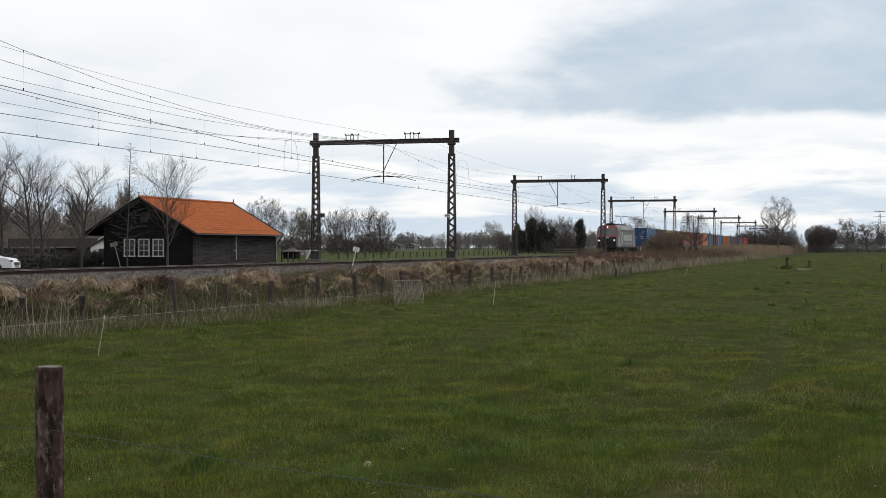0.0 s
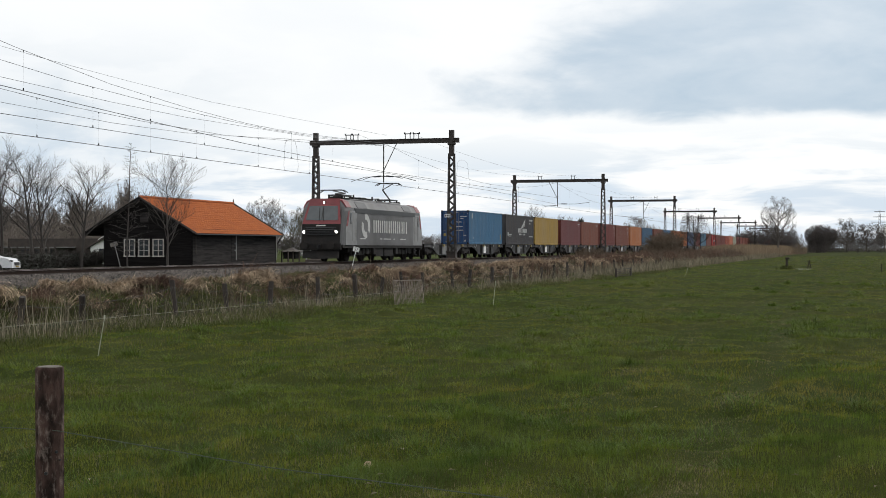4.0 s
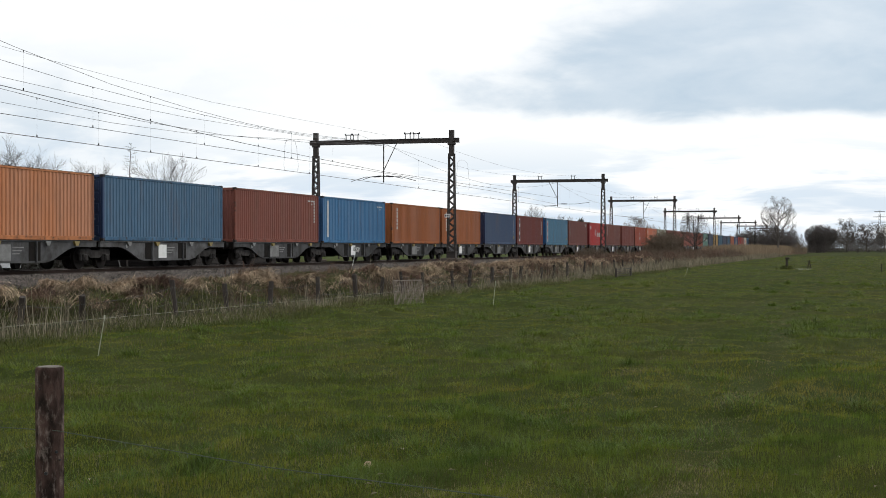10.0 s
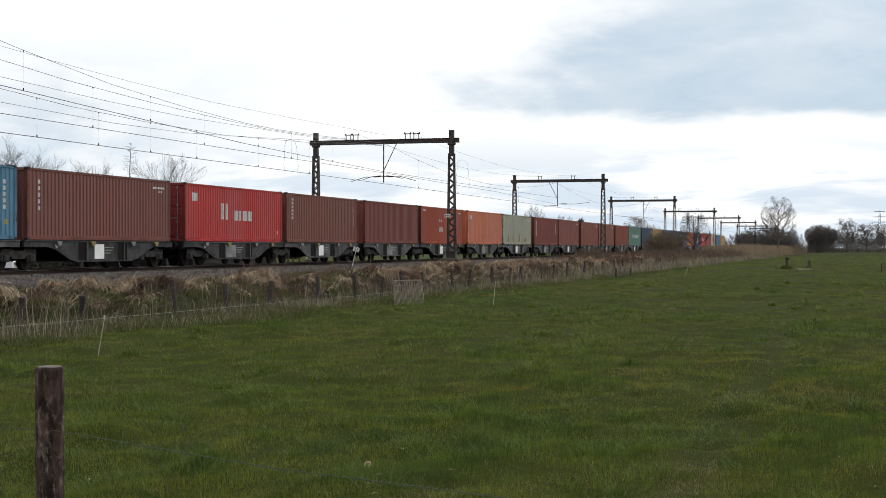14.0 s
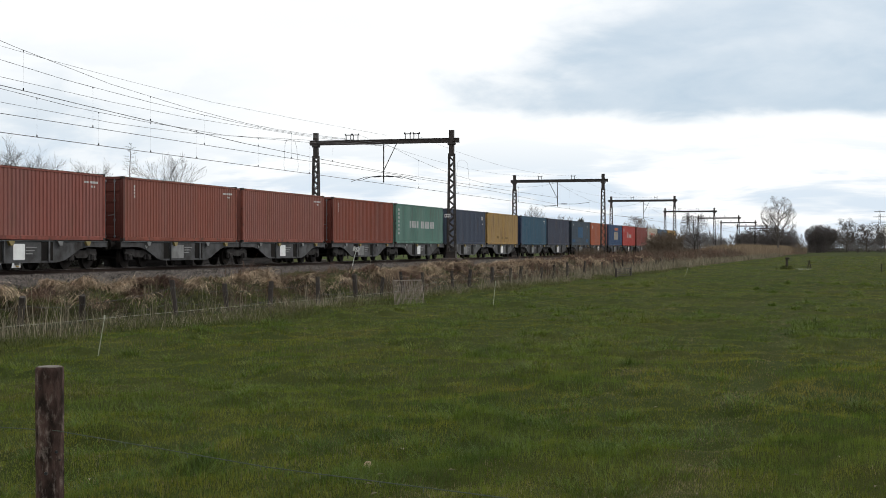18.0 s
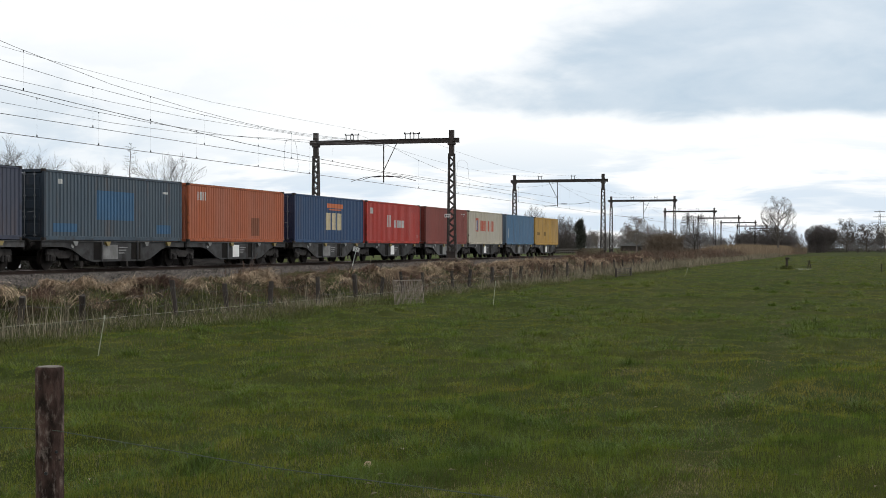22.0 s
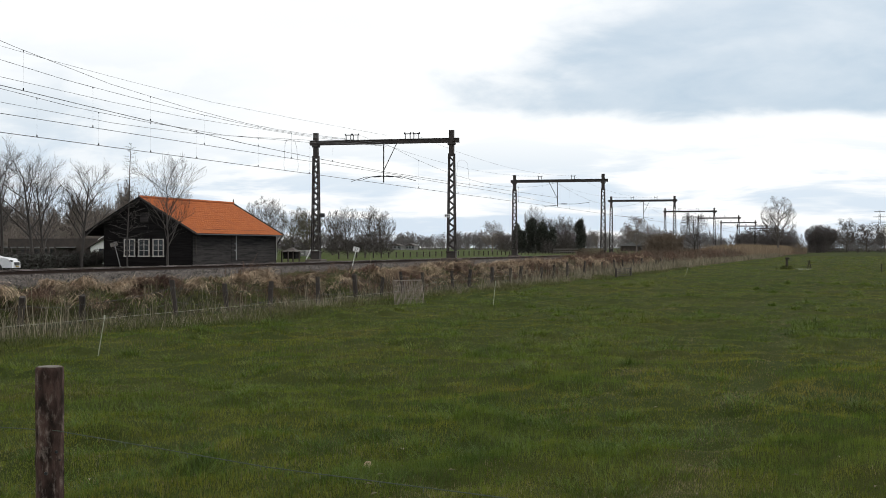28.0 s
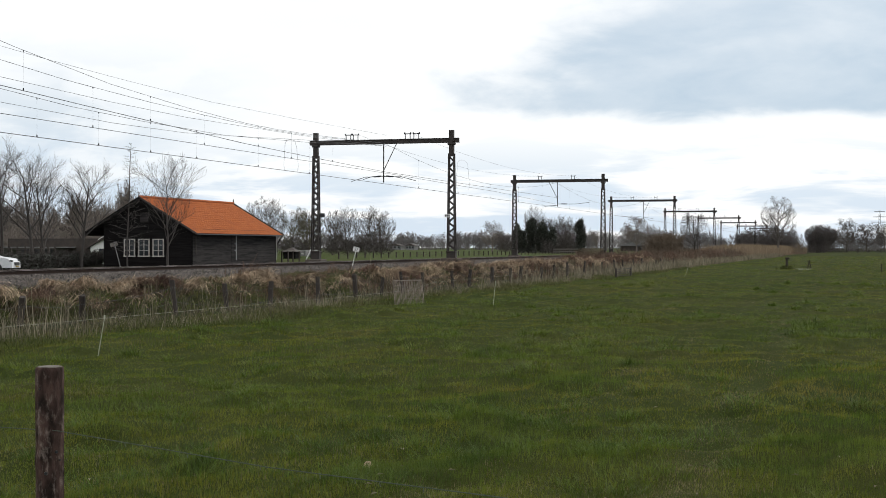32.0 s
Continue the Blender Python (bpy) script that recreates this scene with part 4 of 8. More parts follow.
def build_wagon():
    """An articulated container wagon: two decks on three bogies."""
    w = thing("container_wagon", "grey articulated container wagon with three bogies", "wagon", group="wagons of the train")
    deck = 1.18

    def sill_outline(x0, x1):
        """The fish-bellied side sill of one deck."""
        pts = [(x0, deck), (x0, deck - 0.26)]
        a, b = x0 + 2.9, x0 + 4.0
        for i in range(5):
            u = i / 4
            pts.append((a - 1.2 + 2.3 * u, deck - 0.26 - 0.62 * u * u * (3 - 2 * u)))
        for i in range(5):
            u = 1 - i / 4
            pts.append((x1 - (a - 1.2 + 2.3 * u - x0), deck - 0.26 - 0.62 * u * u * (3 - 2 * u)))
        return pts + [(x1, deck - 0.26), (x1, deck)]
    for x0, x1 in ((0.62, 13.18), (13.50, 26.06)):
        for sy in (-1, 1):
            y = sy * 1.16
            sill = part("side_sill", Geo().prism(sill_outline(x0, x1), "y", y - 0.05, y + 0.05), WAGON_GREY, w, "fish-bellied steel side sill")
            fl = Geo().box(x0, x1, y - 0.09, y + 0.09, deck - 0.03, deck + 0.004)
            part("flange", fl, WAGON_GREY, sill)
            for fx, wd, mt in ((4.05, 0.58, WAGON_DARK), (7.35, 0.84, WAGON_DARK)):
                part("pocket", Geo().box(x0 + fx, x0 + fx + wd, y + sy * 0.05 - 0.008, y + sy * 0.05 + 0.008, deck - 0.80, deck - 0.06), mt, sill)
            for fx in (4.66, 7.82):
                part("rib", Geo().box(x0 + fx, x0 + fx + 0.08, y + sy * 0.06 - 0.05, y + sy * 0.06 + 0.05, deck - 0.86, deck - 0.03), WAGON_GREY, sill)
            if x0 < 5:
                part("plate", Geo().box(x0 + 4.80, x0 + 6.1, y + sy * 0.058 - 0.006, y + sy * 0.058 + 0.006, deck - 0.78, deck - 0.16), PLATE_GREY, sill, "scuffed pale inscription panel")
            else:
                part("plate", Geo().box(x0 + 5.35, x0 + 6.15, y + sy * 0.058 - 0.006, y + sy * 0.058 + 0.006, deck - 0.76, deck - 0.14), WHITE, sill, "white inscription plate")
            ins = Geo()
            for k in range(3):
                ins.box(x0 + 6.2, x0 + 7.0 - 0.15 * k, y + sy * 0.056 - 0.004, y + sy * 0.056 + 0.004, deck - 0.30 - 0.12 * k, deck - 0.25 - 0.12 * k)
            part("round_mark", Geo().tube((x0 + 2.35, y + sy * 0.05, deck - 0.20), (x0 + 2.35, y + sy * 0.057, deck - 0.20), 0.11, n=14), MARK_WHITE, sill)
            part("inscription_bars", ins, PLATE_GREY, sill)
            for fx in (2.2, 4.9, 8.4, 10.6):
                part("bracket", Geo().prism([(x0 + fx, deck - 0.02), (x0 + fx + 0.42, deck - 0.02), (x0 + fx + 0.32, deck - 0.20), (x0 + fx + 0.14, deck - 0.20)], "y", y + sy * 0.05, y + sy * 0.16), HAZARD if fx in (4.9, 10.6) else PLATE_GREY, sill, "folding container bracket")
        mid = Geo().box(x0, x1, -0.30, 0.30, deck - 0.42, deck - 0.04)
        part("centre_sill", mid, WAGON_DARK, w)
        for fx in (0.2, 2.6, 5.0, 7.5, 9.9, 12.2):
            part("cross_member", Geo().box(x0 + fx - 0.12, x0 + fx + 0.12, -1.1, 1.1, deck - 0.30, deck - 0.03), WAGON_DARK, w)
        part("brake_gear", Geo().box(x0 + 5.0, x0 + 7.6, -0.8, 0.8, deck - 0.80, deck - 0.42, 0.03).tube((x0 + 4.2, 0.5, 0.55), (x0 + 5.0, 0.5, 0.55), 0.17).tube((x0 + 8.0, -0.5, 0.62), (x0 + 8.9, -0.5, 0.62), 0.16), WAGON_DARK, w)
        for fx in (5.4, 6.9):
            part("hand_wheel", Geo().tube((x0 + fx, -1.0, 0.28), (x0 + fx, -0.8, 0.28), 0.22, n=12), WAGON_DARK, w)
    # bogies
    def bogie(x):
        b = part("bogie", Geo().box(-0.15, 0.15, -1.0, 1.0, 0.48, 0.80, 0.02).box(-0.75, 0.75, -0.3, 0.3, 0.62, 0.9, 0.02), WAGON_DARK, w, "two-axle bogie", (x, 0, 0))
        for sy in (-1, 1):
            fr = [(-1.25, 0.62), (-1.2, 0.84), (-0.45, 0.86), (-0.3, 0.78), (0.3, 0.78), (0.45, 0.86), (1.2, 0.84), (1.25, 0.62), (0.62, 0.62), (0.4, 0.46), (-0.4, 0.46), (-0.62, 0.62)]
            part("side_frame", Geo().prism(fr, "y", sy * 1.0 - 0.06, sy * 1.0 + 0.06), BOGIE_GREY, b)
            for ax in (-0.9, 0.9):
                box = Geo().box(ax - 0.17, ax + 0.17, sy * 1.02 - 0.12, sy * 1.02 + 0.12, 0.34, 0.62, 0.03)
                for dx in (-0.25, 0.25):
                    box.tube((ax + dx, sy * 1.02, 0.36), (ax + dx, sy * 1.02, 0.64), 0.075, n=8)
                box.tube((ax, sy * 1.12, 0.46), (ax, sy * 1.16, 0.46), 0.11, n=10)
                part("axle_box", box, BOGIE_GREY, b)
        for ax in (-0.9, 0.9):
            for sy in (-1, 1):
                y = sy * 0.75
                wh = Geo().tube((ax, y - 0.065, 0.46), (ax, y + 0.065, 0.46), 0.46, n=28).tube((ax, y - sy * 0.065, 0.46), (ax, y - sy * 0.095, 0.46), 0.49, n=28)
                wh.tube((ax, y + sy * 0.06, 0.46), (ax, y + sy * 0.12, 0.46), 0.13, n=12)
                part("wheel", wh, WHEEL_MAT, b)
            part("axle", Geo().tube((ax, -0.7, 0.46), (ax, 0.7, 0.46), 0.085, n=10), WHEEL_MAT, b)
    for x in (2.50, 13.34, 24.18):
        bogie(x)
    for x, d in ((0.0, 1), (26.68, -1)):
        part("headstock", Geo().box(x + d * 0.62 - 0.08, x + d * 0.62 + 0.08, -1.2, 1.2, 0.82, 1.18, 0.02), WAGON_DARK, w)
        for y in (-0.875, 0.875):
            part("buffer", Geo().tube((x + d * 0.02, y, 1.03), (x + d * 0.08, y, 1.03), 0.24, n=16).tube((x + d * 0.08, y, 1.03), (x + d * 0.60, y, 1.03), 0.11, n=12), WAGON_DARK, w)
        part("coupling", Geo().bar((x - d * 0.02, 0, 0.92), (x + d * 0.6, 0, 1.0), 0.12, 0.14), WAGON_DARK, w)
        part("brake_hose", Geo().line([(x + d * 0.5, 0.4, 0.95), (x + d * 0.3, 0.38, 0.6), (x + d * 0.05, 0.3, 0.55)], 0.03, 6), BLACK, w)
    return w


# ---- what each container shows: colour, doors leading, end colour with its shade painted in, label ----
RED, BROWN = (116, 68, 64), (122, 70, 58)
LOADS = [
    ("bright blue ribbed steel container with two doors", (70, 110, 140), True, (30, 66, 108)),
    ("dark grey steel container with a white wing emblem", (72, 70, 71), False, (40, 36, 38)),
    ("mustard yellow corrugated steel container", (166, 136, 72), False, None),
    ("dull wine-red corrugated container", (116, 70, 70), True, (92, 40, 36)),
    ("rusty red-brown corrugated steel container", (128, 80, 66), False, None),
    ("dull wine-red corrugated container", (116, 64, 58), True, None),
    ("red-brown corrugated container with small white code", (124, 76, 64), False, None),
    ("faded orange corrugated container", (178, 114, 74), False, (110, 62, 34)),
    ("stained mid-blue corrugated container", (66, 98, 124), True, (36, 56, 88)),
    ("red-brown corrugated steel container", (122, 70, 58), False, (96, 38, 30)),
    ("blue container with a white upright name strip", (58, 108, 148), True, (38, 84, 128)),
    ("orange-brown container with white upright lettering", (150, 86, 46), False, (110, 62, 36)),
    ("orange-brown container with white upright lettering", (150, 86, 46), False, None),
    ("dark slate-blue corrugated container", (62, 78, 104), True, (40, 50, 80)),
    ("dark red container with white upright name strip", (108, 52, 46), False, (70, 34, 30)),
    ("sky-blue container with white upright name strip", (72, 114, 138), True, (36, 80, 124)),
    ("brown-red container with small white code", (112, 66, 58), False, (80, 40, 36)),
    ("bright red container with large white lettering", (168, 50, 47), True, (120, 34, 34)),
    ("brown-red container with white upright lettering", (114, 68, 58), False, None),
    ("red-brown corrugated steel container", (116, 62, 54), False, (84, 40, 34)),
    ("orange-red container with small white letters", (150, 68, 46), True, (96, 44, 36)),
    ("faded salmon-orange corrugated container", (186, 106, 76), False, None),
    ("pale grey-green rust-stained container", (150, 150, 132), False, None),
    ("dark red container with cream upright lettering", (120, 60, 52), True, (96, 46, 40)),
    ("red-brown corrugated steel container", (128, 72, 62), False, None),
    ("red-brown corrugated steel container", (128, 72, 58), True, (84, 42, 34)),
    ("red-brown corrugated steel container", (130, 76, 64), False, None),
    ("rust-red corrugated steel container", (126, 66, 50), True, (98, 48, 38)),
    ("grey-green container with white lettering", (90, 124, 112), False, None),
    ("dark slate-navy corrugated container", (62, 70, 86), False, (44, 46, 54)),
    ("stained mustard yellow corrugated container", (160, 128, 74), False, (130, 96, 40)),
    ("dark steel-blue corrugated container", (56, 88, 106), True, (34, 48, 76)),
    ("dark navy-grey corrugated container", (66, 70, 84), False, None),
    ("slate-blue container with bright blue paint patches", (68, 80, 90), True, (40, 50, 60)),
    ("burnt orange container with a rusty patch", (160, 88, 58), False, (140, 76, 48)),
    ("navy blue container with cream and orange emblem", (50, 74, 106), True, (34, 42, 66)),
    ("bright red container with large white lettering", (172, 58, 48), False, None),
    ("red-brown corrugated steel container", (132, 70, 62), True, (100, 46, 38)),
    ("cream container with red lettering and emblem", (180, 172, 154), False, (128, 96, 66)),
    ("light blue corrugated container", (80, 114, 142), True, (84, 106, 124)),
    ("mustard yellow container with dark stains", (180, 142, 70), False, (150, 106, 44)),
]
CONTAINERS, WAGONS = [], []


def build_rake():
    first = build_wagon()
    WAGONS.append(first)
    for k in range(20):
        WAGONS.append(copy_thing(first, Matrix.Identity(4)))
    for k, (label, rgb, doors, end) in enumerate(LOADS):
        rust = 0.55 if k in (22, 30, 40) else 0.3
        CONTAINERS.append(build_container(label, rgb, doors, end, rust))
    c = CONTAINERS
    # 0: white label and small codes
    marks(c[0], MARK_WHITE, [(1.05, 2.20, 0.42, 0.42)]); marks(c[0], MARK_WHITE, [(0.45, 0.30, 0.10, 0.22), (1.55, 0.42, 0.14, 0.2)])
    ends = Geo()
    for y, z, w, h in ((-0.75, 2.32, 0.55, 0.07), (-0.62, 2.15, 0.25, 0.06), (-0.35, 1.85, 0.5, 0.06), (-0.4, 1.45, 0.55, 0.07), (-0.4, 1.15, 0.6, 0.06), (-0.85, 0.72, 0.28, 0.06), (-0.9, 0.22, 0.12, 0.12)):
        ends.box(-0.006, 0.022, y - w / 2, y + w / 2, z, z + h)
    part("door_codes", ends, MARK_WHITE, c[0])
    part("door_sticker", Geo().box(-0.006, 0.022, 0.28, 0.55, 1.30, 1.48).box(-0.006, 0.022, 0.75, 0.98, 0.70, 0.92), MARK_YELLOW, c[0])
    marks(c[0], MARK_YELLOW, [(CL - 0.75, 0.45, 0.25, 0.45)])
    # 1: wing emblem and two lines of lettering
    wing = Geo()
    for i in range(6):
        z = 1.55 + i * 0.13
        wing.prism([(6.2 + 0.32 * i, z), (8.0 + 0.06 * i, z + 0.22), (8.0 + 0.06 * i, z + 0.28), (6.2 + 0.32 * i, z + 0.07)], "y", -CW / 2 - 0.006, -CW / 2 + 0.012)
    part("emblem", wing, MARK_WHITE, c[1], "white wing emblem")
    marks(c[1], MARK_WHITE, row(5.2, 1.18, [0.5, 0.42, 0.42, 0.2, 0.5, 0.42, 0.42, 0.42], 0.40, 0.10)); marks(c[1], MARK_WHITE, row(5.6, 0.92, [0.2] * 9, 0.16, 0.1))
    marks(c[1], MARK_WHITE, [(CL - 1.95, 2.35, 1.5, 0.15), (CL - 1.9, 2.05, 0.45, 0.1), (CL - 2.1, 0.75, 1.7, 0.1), (0.7, 0.85, 0.35, 0.35), (1.2, 0.9, 1.2, 0.07), (1.2, 0.78, 0.9, 0.06)])
    for k in (3, 4, 5, 6, 9, 24, 25, 26, 37):
        codes(c[k])
    for k in (5, 6, 9):
        marks(c[k], MARK_WHITE, column(CL - 0.75, 2.4, 7, 0.14, 0.12, 0.06))
    marks(c[5], MARK_YELLOW, [(CL - 0.7, 0.5, 0.16, 0.22)])
    marks(c[10], MARK_WHITE, [(0.75, 0.35, 0.42, 2.25)], "white name strip", name="name_strip"); codes(c[10])
    for k in (11, 12):
        marks(c[k], MARK_WHITE, column(1.1, 2.52, 6, 0.36, 0.20, 0.06))
    marks(c[13], MARK_YELLOW, [(CL - 0.75, 0.5, 0.28, 0.36)]); marks(c[13], MARK_WHITE, column(CL - 1.0, 2.4, 8, 0.13, 0.13, 0.05))
    marks(c[14], MARK_WHITE, [(0.85, 0.35, 0.55, 2.2)], "white name strip", name="name_strip")
    marks(c[14], BLACK, column(0.96, 2.42, 3, 0.32, 0.42, 0.30), y=0.006); marks(c[14], MARK_WHITE, column(CL - 0.8, 2.4, 8, 0.12, 0.12, 0.06))
    marks(c[15], MARK_WHITE, [(0.75, 0.30, 0.50, 2.3)], "white name strip", name="name_strip"); marks(c[15], MARK_WHITE, column(CL - 0.9, 2.3, 5, 0.18, 0.16, 0.08)); marks(c[15], MARK_YELLOW, [(CL - 0.8, 0.6, 0.2, 0.2)])
    marks(c[15], MARK_RED, column(0.93, 2.36, 3, 0.12, 0.30, 0.40), y=0.006)
    marks(c[16], MARK_WHITE, column(0.8, 2.4, 5, 0.16, 0.16, 0.1)); codes(c[16])
    for k, sx in ((17, 4.2), (36, 4.4)):
        marks(c[k], MARK_WHITE, [(sx, 1.15, 0.30, 0.82), (sx + 0.5, 1.15, 0.30, 0.82)], "large white bars")
        marks(c[k], MARK_WHITE, row(sx + 1.55, 1.12, [0.48, 0.22, 0.58, 0.5], 0.52, 0.18)); marks(c[k], MARK_WHITE, [(0.75, 2.0, 0.6, 0.4)])
        marks(c[k], MARK_WHITE, [(CL - 0.7, 0.45, 0.2, 0.2)])
    marks(c[18], MARK_WHITE, column(0.8, 2.55, 6, 0.24, 0.14, 0.07)); marks(c[18], MARK_WHITE, column(CL - 0.7, 2.3, 7, 0.10, 0.12, 0.06))
    marks(c[20], MARK_WHITE, row(5.1, 0.95, [0.30, 0.22, 0.30], 0.36, 0.07)); marks(c[20], MARK_WHITE, row(5.0, 1.75, [0.3, 0.4], 0.16, 0.12)); marks(c[20], MARK_WHITE, [(0.5, 2.5, 0.9, 0.12), (CL - 1.4, 2.45, 0.6, 0.12)])
    marks(c[21], MARK_WHITE, row(0.7, 2.15, [0.35, 0.30], 0.30, 0.10)); marks(c[21], MARK_RED, [(4.2, 0.7, 3.4, 0.05)])
    codes(c[22], MARK_WHITE)
    stain = random.Random(22)
    marks(c[22], material("brown_rust_runs", (0.20, 0.125, 0.065), 0.9, 0.0, (0.30, 0.24, 0.15), 6, 0.9), [(0.8 + 0.31 * i, 0.22 + 0.2 * stain.random(), 0.05 + 0.13 * stain.random(), 0.10 + 0.65 * stain.random() ** 2) for i in range(34) if stain.random() > 0.3], name="rust_runs")
    marks(c[22], MARK_YELLOW, [(CL - 0.65, 0.95, 0.26, 0.30)])
    marks(c[23], MARK_CREAM, column(0.75, 2.45, 4, 0.40, 0.30, 0.10)); marks(c[23], MARK_WHITE, column(CL - 1.1, 2.3, 6, 0.14, 0.12, 0.08))
    for k in (25, 27):
        marks(c[k], MARK_WHITE, column(1.0, 2.5, 4, 0.18, 0.10, 0.05))
    marks(c[28], MARK_WHITE, row(3.3, 1.15, [0.34] * 5, 0.52, 0.12) + row(6.2, 1.15, [0.34] * 8, 0.52, 0.12)); marks(c[28], MARK_WHITE, column(0.6, 2.5, 7, 0.30, 0.16, 0.12))
    marks(c[29], MARK_WHITE, [(CL - 1.3, 2.1, 0.5, 0.32), (CL - 1.2, 1.7, 0.3, 0.1)])
    rusty = material("dark_rust_stain", (0.25, 0.165, 0.06), 0.9, 0.0, (0.17, 0.11, 0.045), 5, 0.8)
    marks(c[30], rusty, [(3.6, 0.55, 0.8, 0.22), (5.6, 0.5, 0.5, 0.2), (7.0, 0.5, 0.9, 0.18)], name="rust_stain")
    codes(c[31])
    marks(c[33], PATCH_BLUE, [(4.2, 0.9, 3.3, 1.25), (0.7, 0.35, 1.9, 0.35), (9.6, 0.35, 1.5, 0.4)], name="paint_patch"); marks(c[33], MARK_WHITE, [(1.1, 2.3, 0.35, 0.2), (10.3, 2.2, 0.5, 0.1)])
    marks(c[34], MARK_WHITE, row(1.0, 2.05, [0.18, 0.3, 0.12, 0.18], 0.42, 0.08)); marks(c[34], material("rust_patch", (0.2, 0.07, 0.035), 0.85), [(7.6, 0.35, 1.1, 0.95)], name="rust_patch")
    marks(c[35], MARK_CREAM, [(5.2, 0.8, 0.80, 1.05), (6.25, 0.8, 0.75, 1.05), (7.2, 0.8, 0.85, 1.05)], "cream lettering bars")
    marks(c[35], MARK_ORANGE, [(5.4, 2.15, 2.9, 0.28), (5.8, 2.02, 2.2, 0.08)], "orange stripe emblem")
    marks(c[38], MARK_RED, row(4.0, 1.15, [0.34, 0.44, 0.44, 0.44], 0.92, 0.16) + row(6.7, 1.15, [0.5, 0.16, 0.44, 0.44], 0.92, 0.16), "red lettering bars")
    marks(c[38], MARK_RED, [(2.35, 1.1, 0.9, 1.15)], "red emblem", name="emblem"); marks(c[38], MARK_WHITE, [(2.5, 1.2, 0.16, 0.85), (2.96, 1.2, 0.16, 0.85)], y=0.006); marks(c[38], MARK_NAVY, [(2.66, 1.2, 0.3, 0.9)], y=0.006)
    marks(c[39], MARK_WHITE, [(0.9, 0.6, 0.08, 0.9)])
    marks(c[40], rusty, [(1.1, 1.0, 1.4, 0.3), (4.4, 0.95, 1.0, 0.4)], name="rust_stain")


build_rake()

# ---- the electric locomotive ----
SILVER = material("dusty_silver_grey_paint", (0.25, 0.25, 0.245), 0.45, 0.1, (0.17, 0.165, 0.16), 0.8, 0.9, 0.08, 20, 0.05, dirt=(0.12, 0.10, 0.085), dirt_amount=0.4)
LOCO_GREY = material("mid_grey_loco_paint", (0.128, 0.126, 0.126), 0.55, 0.1, (0.085, 0.082, 0.080), 0.8, 0.9, 0.08, 20, 0.05)
LOCO_RED = material("wine_red_cab_paint", (0.215, 0.036, 0.040), 0.5, 0.0, (0.14, 0.026, 0.030), 1.0, 0.8, bump=0.04)
LOCO_DARK = material("dark_underframe_paint", (0.016, 0.015, 0.0145), 0.8, 0.0, (0.028, 0.024, 0.021), 2, 0.8, spec=0.25)
# the grey of the reflected sky is painted into this glass colour
SCREEN = glass("tinted_windscreen_glass", (0.085, 0.095, 0.10), 0.06)
LAMP = emitter("headlamp_glow", (1.0, 0.97, 0.9), 6.0)
LL, LW = 18.98, 1.50


def loco_ring(x, w, slant, z_top=3.72):
    """A cross-section of the body at x; slant pulls its upper part inwards along x."""
    pts = [(-w, 0.78), (-w, 2.95), (-w + 0.04, 3.18), (-w * 0.80, 3.58), (-w * 0.55, z_top), (w * 0.55, z_top), (w * 0.80, 3.58), (w - 0.04, 3.18), (w, 2.95), (w, 0.78)]
    return [Vector((x + slant * max(0.0, z - 1.75), y, z)) for y, z in pts]


